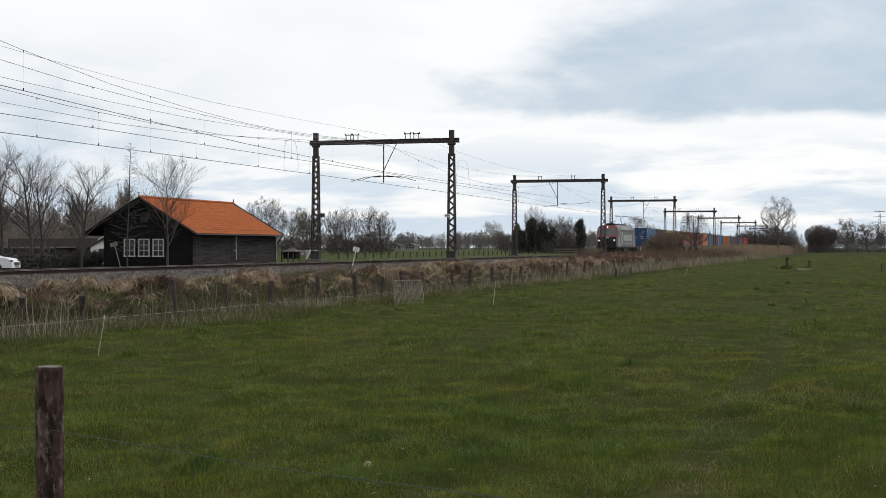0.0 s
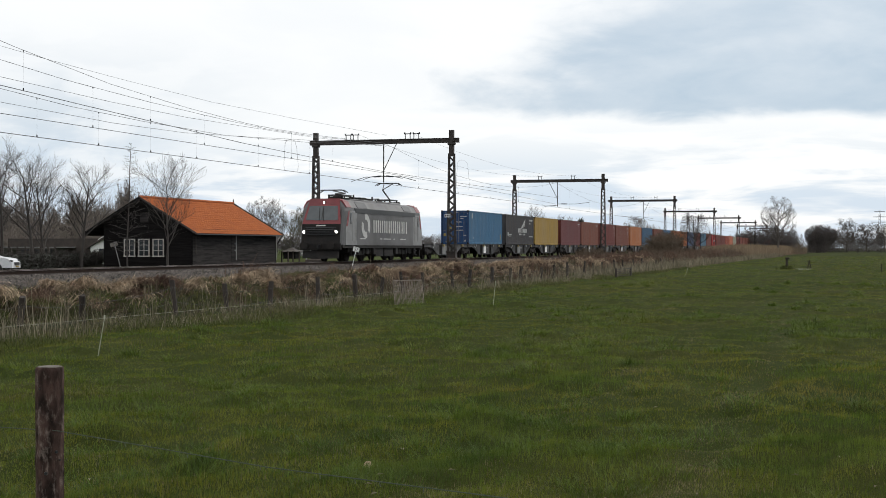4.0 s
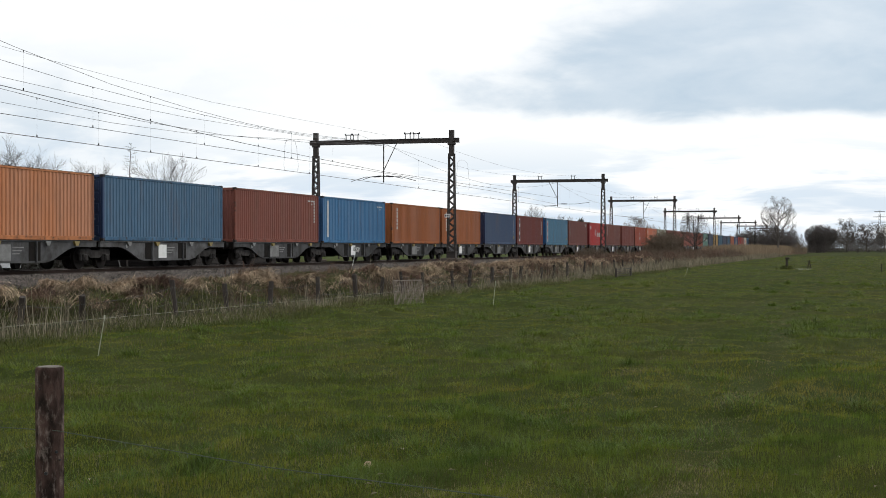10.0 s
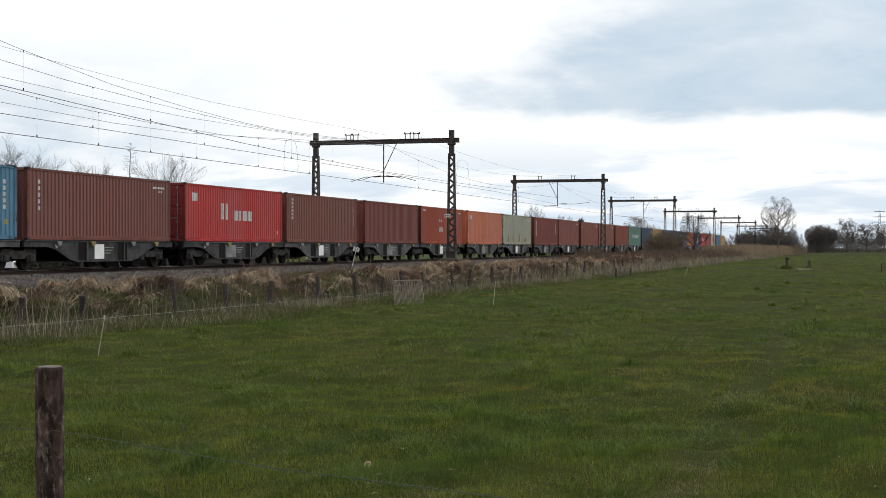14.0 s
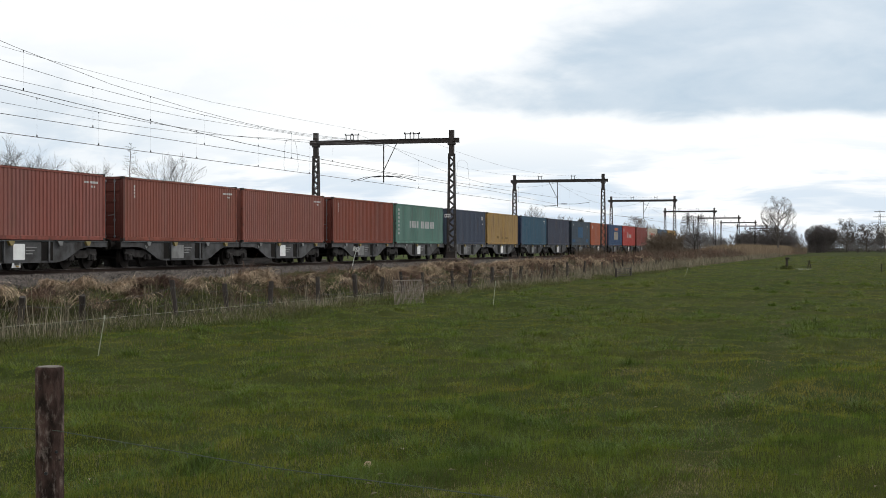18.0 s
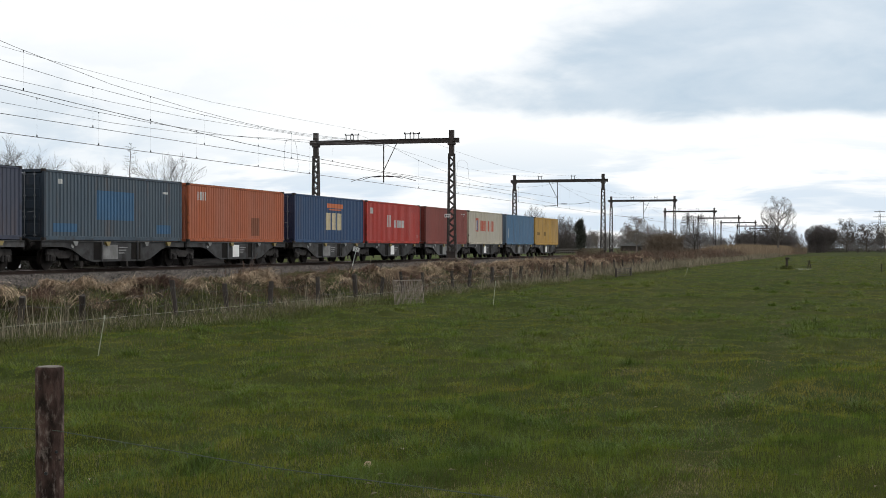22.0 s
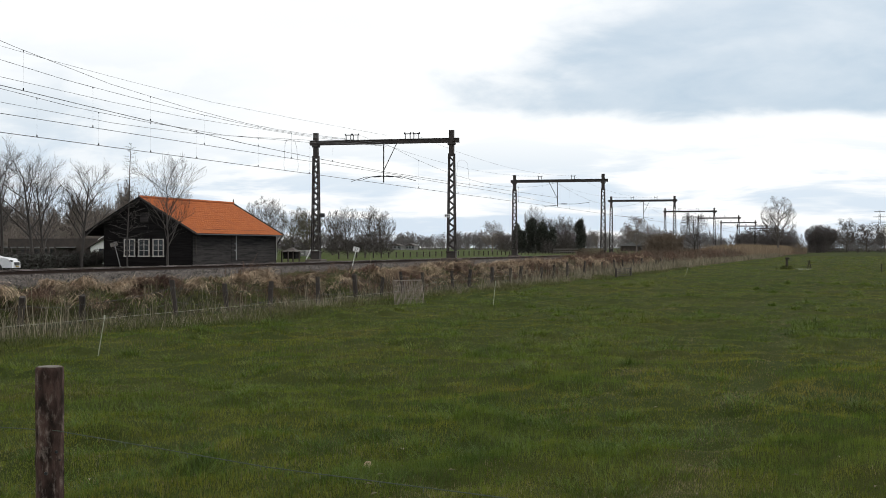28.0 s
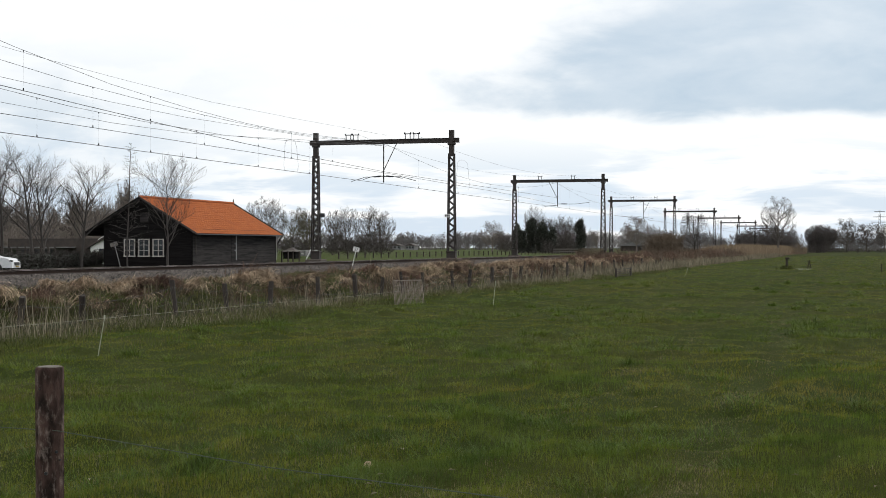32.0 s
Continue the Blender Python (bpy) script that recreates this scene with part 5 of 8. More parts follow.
def build_loco():
    e = thing("electric_locomotive", "silver-grey electric locomotive with red cab ends and raised pantograph", "locomotive")
    nose = 0.42
    body = Geo().loft([loco_ring(0.62, LW * 0.84, nose), loco_ring(0.70, LW * 0.93, nose), loco_ring(0.86, LW * 0.98, nose), loco_ring(1.15, LW, nose), loco_ring(2.6, LW, 0.0), loco_ring(LL - 2.6, LW, 0.0), loco_ring(LL - 1.15, LW, -nose), loco_ring(LL - 0.86, LW * 0.98, -nose), loco_ring(LL - 0.70, LW * 0.93, -nose), loco_ring(LL - 0.62, LW * 0.84, -nose)])
    part("body", body, LOCO_GREY, e, "grey body shell")
    part("skirt", Geo().box(0.75, LL - 0.75, -1.46, 1.46, 0.86, 1.10, 0.02), LOCO_DARK, e)

    def on_end(x, side):
        return x if side < 0 else LL - x
    for side in (-1, 1):
        s = -side
        def X(d, z):
            """A place on the cab's sloping face, d proud of it."""
            return on_end(0.62 + nose * max(0.0, z - 1.75) - d, side)
        def face(z0, z1, y0, y1, d, y2=None, y3=None):
            y2 = y0 if y2 is None else y2
            y3 = y1 if y3 is None else y3
            a = [(X(d, z0), y0, z0), (X(d, z0), y1, z0), (X(d, z1), y3, z1), (X(d, z1), y2, z1)]
            b = [(X(-0.05, z0), y0, z0), (X(-0.05, z0), y1, z0), (X(-0.05, z1), y3, z1), (X(-0.05, z1), y2, z1)]
            return Geo().add(a + b, [(0, 1, 2, 3), (7, 6, 5, 4), (0, 4, 5, 1), (1, 5, 6, 2), (2, 6, 7, 3), (3, 7, 4, 0)])
        mask = face(2.12, 3.74, -1.28, 1.28, 0.03, -1.0, 1.0)
        cab = part("cab_mask", mask, LOCO_RED, e, "red cab front")
        part("windscreen", face(2.36, 3.28, -1.08, 1.08, 0.045, -0.94, 0.94), SCREEN, cab, "windscreen with the sky's grey reflection in its colour")
        part("centre_post", face(2.36, 3.28, -0.03, 0.03, 0.055), BLACK, cab)
        for y in (-0.12, 0.16):
            part("wiper", Geo().bar((X(0.07, 2.35), y, 2.35), (X(0.07, 3.15), y + 0.08, 3.15), 0.03, 0.03), BLACK, cab)
        low = part("front_panel", face(0.86, 2.12, -1.28, 1.28, 0.03), LOCO_DARK, e, "dark front panel")
        for k in range(5):
            z = 1.42 + k * 0.11
            part("grille_slat", face(z, z + 0.05, -1.0, 1.0, 0.06), BLACK, low)
        for y in (-1.08, 1.08):
            h = part("headlight", Geo().tube((X(0.02, 1.62), y, 1.62), (X(0.08, 1.62), y, 1.62), 0.14, n=16), BLACK, low)
            if side < 0:
                part("lamp", Geo().tube((X(0.08, 1.62), y, 1.62), (X(0.09, 1.62), y, 1.62), 0.085, n=14), LAMP, h, "glowing white headlamp")
        top = part("top_lamp", Geo().tube((X(0.02, 3.5), 0, 3.5), (X(0.07, 3.5), 0, 3.5), 0.11, n=14), BLACK, cab)
        if side < 0:
            part("lamp", Geo().tube((X(0.07, 3.5), 0, 3.5), (X(0.08, 3.5), 0, 3.5), 0.07, n=14), LAMP, top, "glowing white headlamp")
        part("emblem_bar", face(1.98, 2.06, -0.3, 0.3, 0.05), MARK_WHITE, low)
        # red roof cap over the cab, slightly proud
        cap = []
        for x, w in ((1.42, 1.0), (2.3, 1.0)):
            xx = on_end(x, side)
            cap.append([(xx, -1.475 * w, 3.19), (xx, -1.22 * w, 3.60), (xx, -0.84 * w, 3.75), (xx, 0.84 * w, 3.75), (xx, 1.22 * w, 3.60), (xx, 1.475 * w, 3.19), (xx, 0.8 * w, 2.9), (xx, -0.8 * w, 2.9)])
        part("roof_cap", Geo().loft(cap), LOCO_RED, e, "red cab roof cap")
        # cab sides: silver panel, door and side window
        for y in (-1, 1):
            def flank(pts, d):
                """A plate on the cab's flank, its outline given from the cab's front."""
                return Geo().prism([(on_end(px, side), pz) for px, pz in pts], "y", y * d - 0.012, y * d + 0.012)
            sp = part("cab_side", flank([(1.12, 0.80), (1.12, 1.75), (1.62, 2.98), (3.3, 2.98), (3.3, 0.80)], 1.502), SILVER, e, "silver cab side")
            part("cab_stripe", flank([(1.22, 1.98), (1.52, 1.98), (1.86, 2.98), (1.63, 2.98)], 1.509), LOCO_RED, sp, "red stripe behind the cab front")
            a, b = sorted((on_end(1.96, side), on_end(2.22, side)))
            part("side_window", Geo().box(a, b, y * 1.516 - 0.01, y * 1.516 + 0.01, 2.15, 2.85, 0.008), BLACK, sp, "dark-framed side window")
            part("pane", Geo().box(a + 0.05, b - 0.05, y * 1.528 - 0.004, y * 1.528 + 0.004, 2.2, 2.8), GLASS_DARK, sp)
            a, b = sorted((on_end(2.35, side), on_end(3.05, side)))
            d = part("door", Geo().box(a, b, y * 1.516 - 0.01, y * 1.516 + 0.01, 1.05, 2.9, 0.008), SILVER, sp, "silver cab door")
            part("handrail", Geo().tube((b + 0.08, y * 1.56, 1.1), (b + 0.08, y * 1.56, 2.5), 0.018, n=6), GALV, sp)
        # buffers, coupling, plough, steps
        bx = on_end(0.0, side)
        part("buffer_beam", Geo().box(min(bx + s * 0.55, bx + s * 0.9), max(bx + s * 0.55, bx + s * 0.9), -1.35, 1.35, 0.75, 1.2, 0.03), LOCO_DARK, e)
        for y in (-0.875, 0.875):
            part("buffer", Geo().tube((bx, y, 1.05), (bx + s * 0.07, y, 1.05), 0.26, n=16).tube((bx + s * 0.07, y, 1.05), (bx + s * 0.6, y, 1.05), 0.13, n=12), LOCO_DARK, e)
        part("coupling", Geo().bar((bx + s * 0.1, 0, 0.95), (bx + s * 0.6, 0, 1.0), 0.12, 0.2), BLACK, e)
        part("plough", Geo().add([(bx + s * 0.7, -1.2, 0.72), (bx + s * 0.7, 1.2, 0.72), (bx + s * 0.55, 1.2, 0.22), (bx + s * 0.45, 0, 0.2), (bx + s * 0.55, -1.2, 0.22), (bx + s * 0.8, -1.2, 0.72), (bx + s * 0.8, 1.2, 0.72), (bx + s * 0.65, 1.2, 0.22), (bx + s * 0.55, 0, 0.2), (bx + s * 0.65, -1.2, 0.22)],
                               [(0, 1, 2, 3, 4), (9, 8, 7, 6, 5), (0, 5, 6, 1), (1, 6, 7, 2), (2, 7, 8, 3), (3, 8, 9, 4), (4, 9, 5, 0)]), LOCO_DARK, e, "dark snow plough")
        for y in (-1, 1):
            part("steps", Geo().box(min(bx + s * 2.45, bx + s * 2.95), max(bx + s * 2.45, bx + s * 2.95), y * 1.42 - 0.1, y * 1.42 + 0.1, 0.35, 0.40).box(min(bx + s * 2.45, bx + s * 2.95), max(bx + s * 2.45, bx + s * 2.95), y * 1.42 - 0.1, y * 1.42 + 0.1, 0.65, 0.70).bar((bx + s * 2.45, y * 1.42, 0.35), (bx + s * 2.45, y * 1.42, 1.0), 0.04, 0.04).bar((bx + s * 2.95, y * 1.42, 0.35), (bx + s * 2.95, y * 1.42, 1.0), 0.04, 0.04), LOCO_DARK, e)
    # roof hatches and grilles along the roof edge
    for k in range(4):
        x = 4.0 + k * 2.8
        part("roof_hatch", Geo().box(x, x + 2.6, -0.75, 0.75, 3.70, 3.82, 0.03), SILVER if k % 2 else LOCO_GREY, e)
    for x0, x1 in ((3.5, 5.5), (13.6, 15.4)):
        gr = part("roof_grille", Geo().add([(x0, -1.465, 3.22), (x1, -1.465, 3.22), (x1, -1.22, 3.60), (x0, -1.22, 3.60), (x0, -1.42, 3.18), (x1, -1.42, 3.18), (x1, -1.17, 3.55), (x0, -1.17, 3.55)],
                                           [(0, 1, 2, 3), (7, 6, 5, 4), (0, 4, 5, 1), (1, 5, 6, 2), (2, 6, 7, 3), (3, 7, 4, 0)]), BLACK, e, "black roof-edge grille")
    part("gutter_strip", Geo().box(2.9, LL - 2.9, -1.53, -1.44, 2.86, 3.16), BLACK, e, "perforated dark strip")
    # pantographs: one folded over the leading end, one raised behind
    def pan(x, up):
        p = part("pantograph", Geo().box(x - 0.9, x + 0.9, -0.5, -0.42, 4.0, 4.08).box(x - 0.9, x + 0.9, 0.42, 0.5, 4.0, 4.08).box(x - 0.9, x - 0.82, -0.5, 0.5, 4.0, 4.08).box(x + 0.82, x + 0.9, -0.5, 0.5, 4.0, 4.08), BLACK, e, "black pantograph")
        for sx in (-0.8, 0.8):
            for sy in (-0.46, 0.46):
                part("insulator", Geo().tube((x + sx, sy, 3.72), (x + sx, sy, 4.0), 0.09, 0.06, 8), LOCO_DARK, p)
        g = Geo()
        if up:
            knee, head = (x - 1.05, 0, 4.75), (x + 0.35, 0, 5.26)
            g.tube((x + 0.6, 0, 4.08), knee, 0.05).tube((x + 0.4, 0, 4.2), (knee[0] + 0.1, 0, knee[2] - 0.12), 0.02)
            g.tube(knee, (head[0], -0.35, head[2]), 0.035).tube(knee, (head[0], 0.35, head[2]), 0.035)
            for dx in (-0.2, 0.2):
                g.line([(head[0] + dx, -0.95, 5.12), (head[0] + dx, -0.7, 5.28), (head[0] + dx, 0.7, 5.28), (head[0] + dx, 0.95, 5.12)], 0.03, 6)
        else:
            g.tube((x - 0.8, 0, 4.12), (x + 1.0, 0, 4.22), 0.05).tube((x + 1.0, 0, 4.22), (x - 1.3, 0, 4.30), 0.035)
            for dx in (-1.5, -1.1):
                g.line([(x + dx, -0.95, 4.18), (x + dx, -0.7, 4.34), (x + dx, 0.7, 4.34), (x + dx, 0.95, 4.18)], 0.03, 6)
        part("arm", g, BLACK, p)
    pan(4.2, False)
    pan(14.2, True)
    part("roof_cables", Geo().line([(5.4, 0.3, 4.1), (8, 0.35, 4.02), (11, 0.3, 4.02), (13.2, 0.3, 4.1)], 0.04, 6).box(7.4, 8.6, -0.35, 0.35, 3.8, 4.02, 0.03).tube((6.3, -0.2, 3.8), (6.3, -0.2, 4.15), 0.06).tube((10.2, -0.2, 3.8), (10.2, -0.2, 4.15), 0.06), LOCO_DARK, e)
    for x, w in ((3.2, 0.5), (5.7, 0.4), (9.2, 0.5), (11.6, 0.35), (15.6, 0.5)):
        part("roof_box", Geo().box(x, x + w, -0.4, 0.4, 3.74, 3.95, 0.03), LOCO_DARK, e)
    for x in (5.9, 7.0, 9.7, 11.0, 12.4):
        part("roof_insulator", Geo().tube((x, 0.3, 3.75), (x, 0.3, 4.05), 0.07, 0.04, 8), LOCO_DARK, e)
    # emblem and letter shapes on the side, as plain bars
    for y in (-1, 1):
        yy = y * 1.508
        g = Geo()
        x = 6.6
        for w in (0.72, 0.72, 0.78, 0.78, 0.80, 0.78, 0.82, 0.86):
            for xx in (x, x + w - 0.27):
                g.box(xx, xx + 0.24, yy - 0.006, yy + 0.006, 1.62, 2.46)
            x += w + 0.185
        part("lettering_bars", g, MARK_WHITE, e, "large white lettering as plain bars")
        g = Geo()
        for a0, a1 in ((105, -35), (160, 290)):
            turn = [radians(a0 + (a1 - a0) * k / 10) for k in range(11)]
            rim = [(5.05 + 0.86 * math.cos(a), 2.06 + 0.80 * math.sin(a)) for a in turn] + [(5.05 + 0.46 * math.cos(a), 2.06 + 0.40 * math.sin(a)) for a in reversed(turn)]
            g.prism(rim, "y", yy - 0.006, yy + 0.006)
        part("emblem", g, MARK_WHITE, e, "white curved emblem")
        g = Geo()
        for x, w in ((3.9, 1.1), (8.0, 0.5), (8.8, 1.6), (11.0, 0.3), (12.5, 1.4)):
            g.box(x, x + w, yy - 0.006, yy + 0.006, 1.18, 1.25)
        part("inscription_bars", g, MARK_WHITE, e)
    # underframe boxes
    for x0, x1 in ((7.6, 9.2), (9.4, 11.4)):
        part("equipment_box", Geo().box(x0, x1, -1.35, 1.35, 0.30, 0.90, 0.04), LOCO_DARK, e)
    for x in (3.0, 6.9, 11.8, 16.2):
        part("equipment_box", Geo().box(x, x + 0.5, -1.42, -1.2, 0.45, 0.95, 0.03), LOCO_DARK, e)
    for bx in (4.74, 14.24):
        b = part("bogie", Geo().box(-2.3, 2.3, -0.95, 0.95, 0.55, 0.80, 0.03), LOCO_DARK, e, "dark two-axle bogie", (bx, 0, 0))
        for sy in (-1, 1):
            fr = [(-2.4, 0.60), (-2.3, 0.86), (-1.0, 0.88), (-0.6, 0.72), (0.6, 0.72), (1.0, 0.88), (2.3, 0.86), (2.4, 0.60), (1.1, 0.58), (0.7, 0.42), (-0.7, 0.42), (-1.1, 0.58)]
            part("bogie_frame", Geo().prism(fr, "y", sy * 1.12 - 0.07, sy * 1.12 + 0.07), LOCO_DARK, b)
            g = Geo()
            for ax in (-1.5, 1.5):
                g.box(ax - 0.2, ax + 0.2, sy * 1.14 - 0.12, sy * 1.14 + 0.12, 0.45, 0.80, 0.03)
                for dx in (-0.36, 0.36):
                    g.tube((ax + dx, sy * 1.15, 0.5), (ax + dx, sy * 1.15, 0.85), 0.11, n=10)
            g.tube((-0.45, sy * 1.18, 0.45), (-0.45, sy * 1.18, 0.95), 0.10, n=8).tube((0.45, sy * 1.18, 0.45), (0.45, sy * 1.18, 0.95), 0.10, n=8)
            part("springs", g, LOCO_DARK, b)
        for ax in (-1.5, 1.5):
            wset = part("wheelset", Geo().tube((0, -0.7, 0), (0, 0.7, 0), 0.10, n=10), WHEEL_MAT, b, "steel wheelset", (ax, 0, 0.625))
            for sy in (-1, 1):
                y = sy * 0.75
                wh = Geo().tube((0, y - 0.07, 0), (0, y + 0.07, 0), 0.625, n=36).tube((0, y - sy * 0.07, 0), (0, y - sy * 0.10, 0), 0.655, n=36)
                for k in range(6):
                    a = k * math.pi / 3
                    wh.tube((0.36 * math.cos(a), y + sy * 0.06, 0.36 * math.sin(a)), (0.36 * math.cos(a), y + sy * 0.085, 0.36 * math.sin(a)), 0.06, n=8)
                part("wheel", wh, WHEEL_MAT, wset)
    # the shell stands above the underframe
    low = ("bogie", "buffer", "coupling", "plough", "steps", "equipment_box", "skirt")
    for ob in e.children:
        if not ob.name.startswith(low):
            ob.location.z += 0.27
    return e


LOCO = build_loco()

# ---- bare trees ----
def limbs_arrays(segs, n):
    """Tapered n-sided limbs for an array of rows (ax, ay, az, bx, by, bz, r0, r1)."""
    s = np.asarray(segs, float)
    a, b, r0, r1 = s[:, 0:3], s[:, 3:6], s[:, 6], s[:, 7]
    d = b - a
    d /= np.linalg.norm(d, axis=1)[:, None] + 1e-9
    ref = np.where(np.abs(d[:, 2:3]) < 0.9, np.array([[0, 0, 1.0]]), np.array([[1.0, 0, 0]]))
    u = np.cross(d, ref)
    u /= np.linalg.norm(u, axis=1)[:, None] + 1e-9
    w = np.cross(d, u)
    ang = np.arange(n) * 2 * np.pi / n
    ring = u[:, None, :] * np.cos(ang)[None, :, None] + w[:, None, :] * np.sin(ang)[None, :, None]
    v = np.concatenate([a[:, None] + ring * r0[:, None, None], b[:, None] + ring * r1[:, None, None]], 1)
    k = np.arange(n)
    quad = np.stack([k, (k + 1) % n, n + (k + 1) % n, n + k], -1)
    f = (np.arange(len(s))[:, None, None] * 2 * n + quad[None]).reshape(-1, 4)
    return v.reshape(-1, 3), f


def ribbon_arrays(segs, rng):
    """Flat tapered twigs for far plants, each turned its own way."""
    s = np.asarray(segs, float)
    a, b, r0, r1 = s[:, 0:3], s[:, 3:6], s[:, 6], s[:, 7]
    u = np.cross(b - a, rng.normal(size=a.shape))
    u /= np.linalg.norm(u, axis=1)[:, None] + 1e-9
    v = np.stack([a - u * r0[:, None], a + u * r0[:, None], b + u * r1[:, None], b - u * r1[:, None]], 1).reshape(-1, 3)
    return v, np.arange(len(v)).reshape(-1, 4)


def grow(rng, height, spread=0.5, levels=4, trunk=0.28, forks=3, upward=0.35, twig=0.012, kids=(5, 6, 6, 5), wiggle=0.06, thin=1.0, first=0.28, lean=(0, 0), taper=0.5, ratio=((0.55, 0.72), (0.40, 0.58), (0.38, 0.6))):
    """Limbs of a bare tree: returns the trunk's rows and the crown's rows."""
    stem, crown = [], []

    def limb(p, d, length, r, level):
        steps = 5 if level == 0 else 4 if level == 1 else 2
        pts, q, dd = [p], p, d
        for i in range(steps):
            wob = wiggle if level else 0.035
            dd = dd + np.array([rng.gauss(0, wob), rng.gauss(0, wob), rng.gauss(0, wob) * 0.6 + upward * 0.16 * (level > 0)])
            dd = dd / np.linalg.norm(dd)
            q = q + dd * length / steps
            pts.append(q)
        end = r * (0.30 if level else 0.25)
        for i in range(steps):
            ra, rb = r + (end - r) * i / steps, r + (end - r) * (i + 1) / steps
            (stem if level == 0 else crown).append((*pts[i], *pts[i + 1], max(twig, ra), max(twig * 0.7, rb)))
        if level >= levels:
            return
        n = kids[min(level, len(kids) - 1)]
        for k in range(n):
            t = first + (1 - first) * (k + rng.random()) / n if level == 0 else 0.18 + 0.82 * (k + rng.random()) / n
            i = min(steps - 1, int(t * steps))
            base = pts[i] + (pts[i + 1] - pts[i]) * (t * steps - i)
            along = (pts[i + 1] - pts[i])
            along = along / np.linalg.norm(along)
            az = rng.random() * 6.283 if level else k * 2.4 + rng.random()
            side = np.array([math.cos(az), math.sin(az), rng.uniform(-0.1, 0.5)])
            side = side - along * side.dot(along)
            side = side / (np.linalg.norm(side) + 1e-9)
            open_ = spread * rng.uniform(0.75, 1.25)
            nd = along * (1 - open_ * 0.55) + side * open_ + np.array([0, 0, upward * 0.5])
            nd = nd / np.linalg.norm(nd)
            ll = length * rng.uniform(*ratio[min(level, len(ratio) - 1)]) * (1.12 - taper * t if level == 0 else 1.1 - 0.45 * t)
            limb(base, nd, ll, r * rng.uniform(0.38, 0.5) * (1.1 - 0.5 * t) * thin, level + 1)
    limb(np.array([0.0, 0.0, -0.15]), np.array([lean[0], lean[1], 1.0]), height * 0.80, trunk, 0)
    zmax = max(c[5] for c in crown)
    k = height / zmax
    return [tuple(v * k if i < 6 else v for i, v in enumerate(row_)) for row_ in stem], [tuple(v * k if i < 6 else v for i, v in enumerate(row_)) for row_ in crown]


def bark(name, a, b):
    return material(name, a, 0.9, 0.0, b, 2.0, 0.8, 0.25, 20, 0.4, 12)


BARK = bark("grey_brown_bark", (0.098, 0.083, 0.071), (0.062, 0.054, 0.047))
BARK_NEAR = bark("dark_grey_bark", (0.060, 0.051, 0.045), (0.040, 0.035, 0.031))
BARK_DARK = bark("dark_bark", (0.038, 0.032, 0.028), (0.06, 0.05, 0.042))
BARK_WARM = bark("warm_brown_twigs", (0.135, 0.100, 0.066), (0.100, 0.074, 0.052))
BARK_GREEN = bark("olive_budding_twigs", (0.095, 0.088, 0.045), (0.070, 0.060, 0.040))
# distance haze is mixed into the next two pale twig colours
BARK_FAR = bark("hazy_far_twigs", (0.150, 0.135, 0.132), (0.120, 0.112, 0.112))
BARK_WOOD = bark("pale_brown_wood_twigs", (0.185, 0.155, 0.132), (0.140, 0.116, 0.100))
BARK_MID = bark("grey_purple_twigs", (0.090, 0.076, 0.070), (0.070, 0.060, 0.056))
IVY = material("dark_ivy_leaves", (0.024, 0.027, 0.018), 0.7, 0.0, (0.036, 0.039, 0.027), 1.0, 0.8, 0.2, 12, 0.0, island=0.8)


def tree(label, at, seed, mat, category="tree", group="", name="bare_tree", **how):
    rng = random.Random(seed)
    even = how.pop("even", False)
    stem, crown = grow(rng, **how)
    if even:
        crown = [tuple(c) for c in rounded(crown, how["height"])]
    t = thing(name, label, category, at, group)
    v, f = limbs_arrays(stem, 8)
    part("trunk", raw_mesh("trunk", v, f.ravel(), 4, mat), mat, t)
    thick = [c for c in crown if c[6] > 0.03]
    fine = [c for c in crown if c[6] <= 0.03]
    v, f = limbs_arrays(thick, 5) if thick else (np.zeros((0, 3)), np.zeros((0, 4), int))
    v2, f2 = limbs_arrays(fine, 3)
    f = np.concatenate([f, f2 + len(v)])
    part("crown", raw_mesh("crown", np.concatenate([v, v2]), f.ravel(), 4, mat), mat, t, "crown of bare limbs and twigs")
    return t


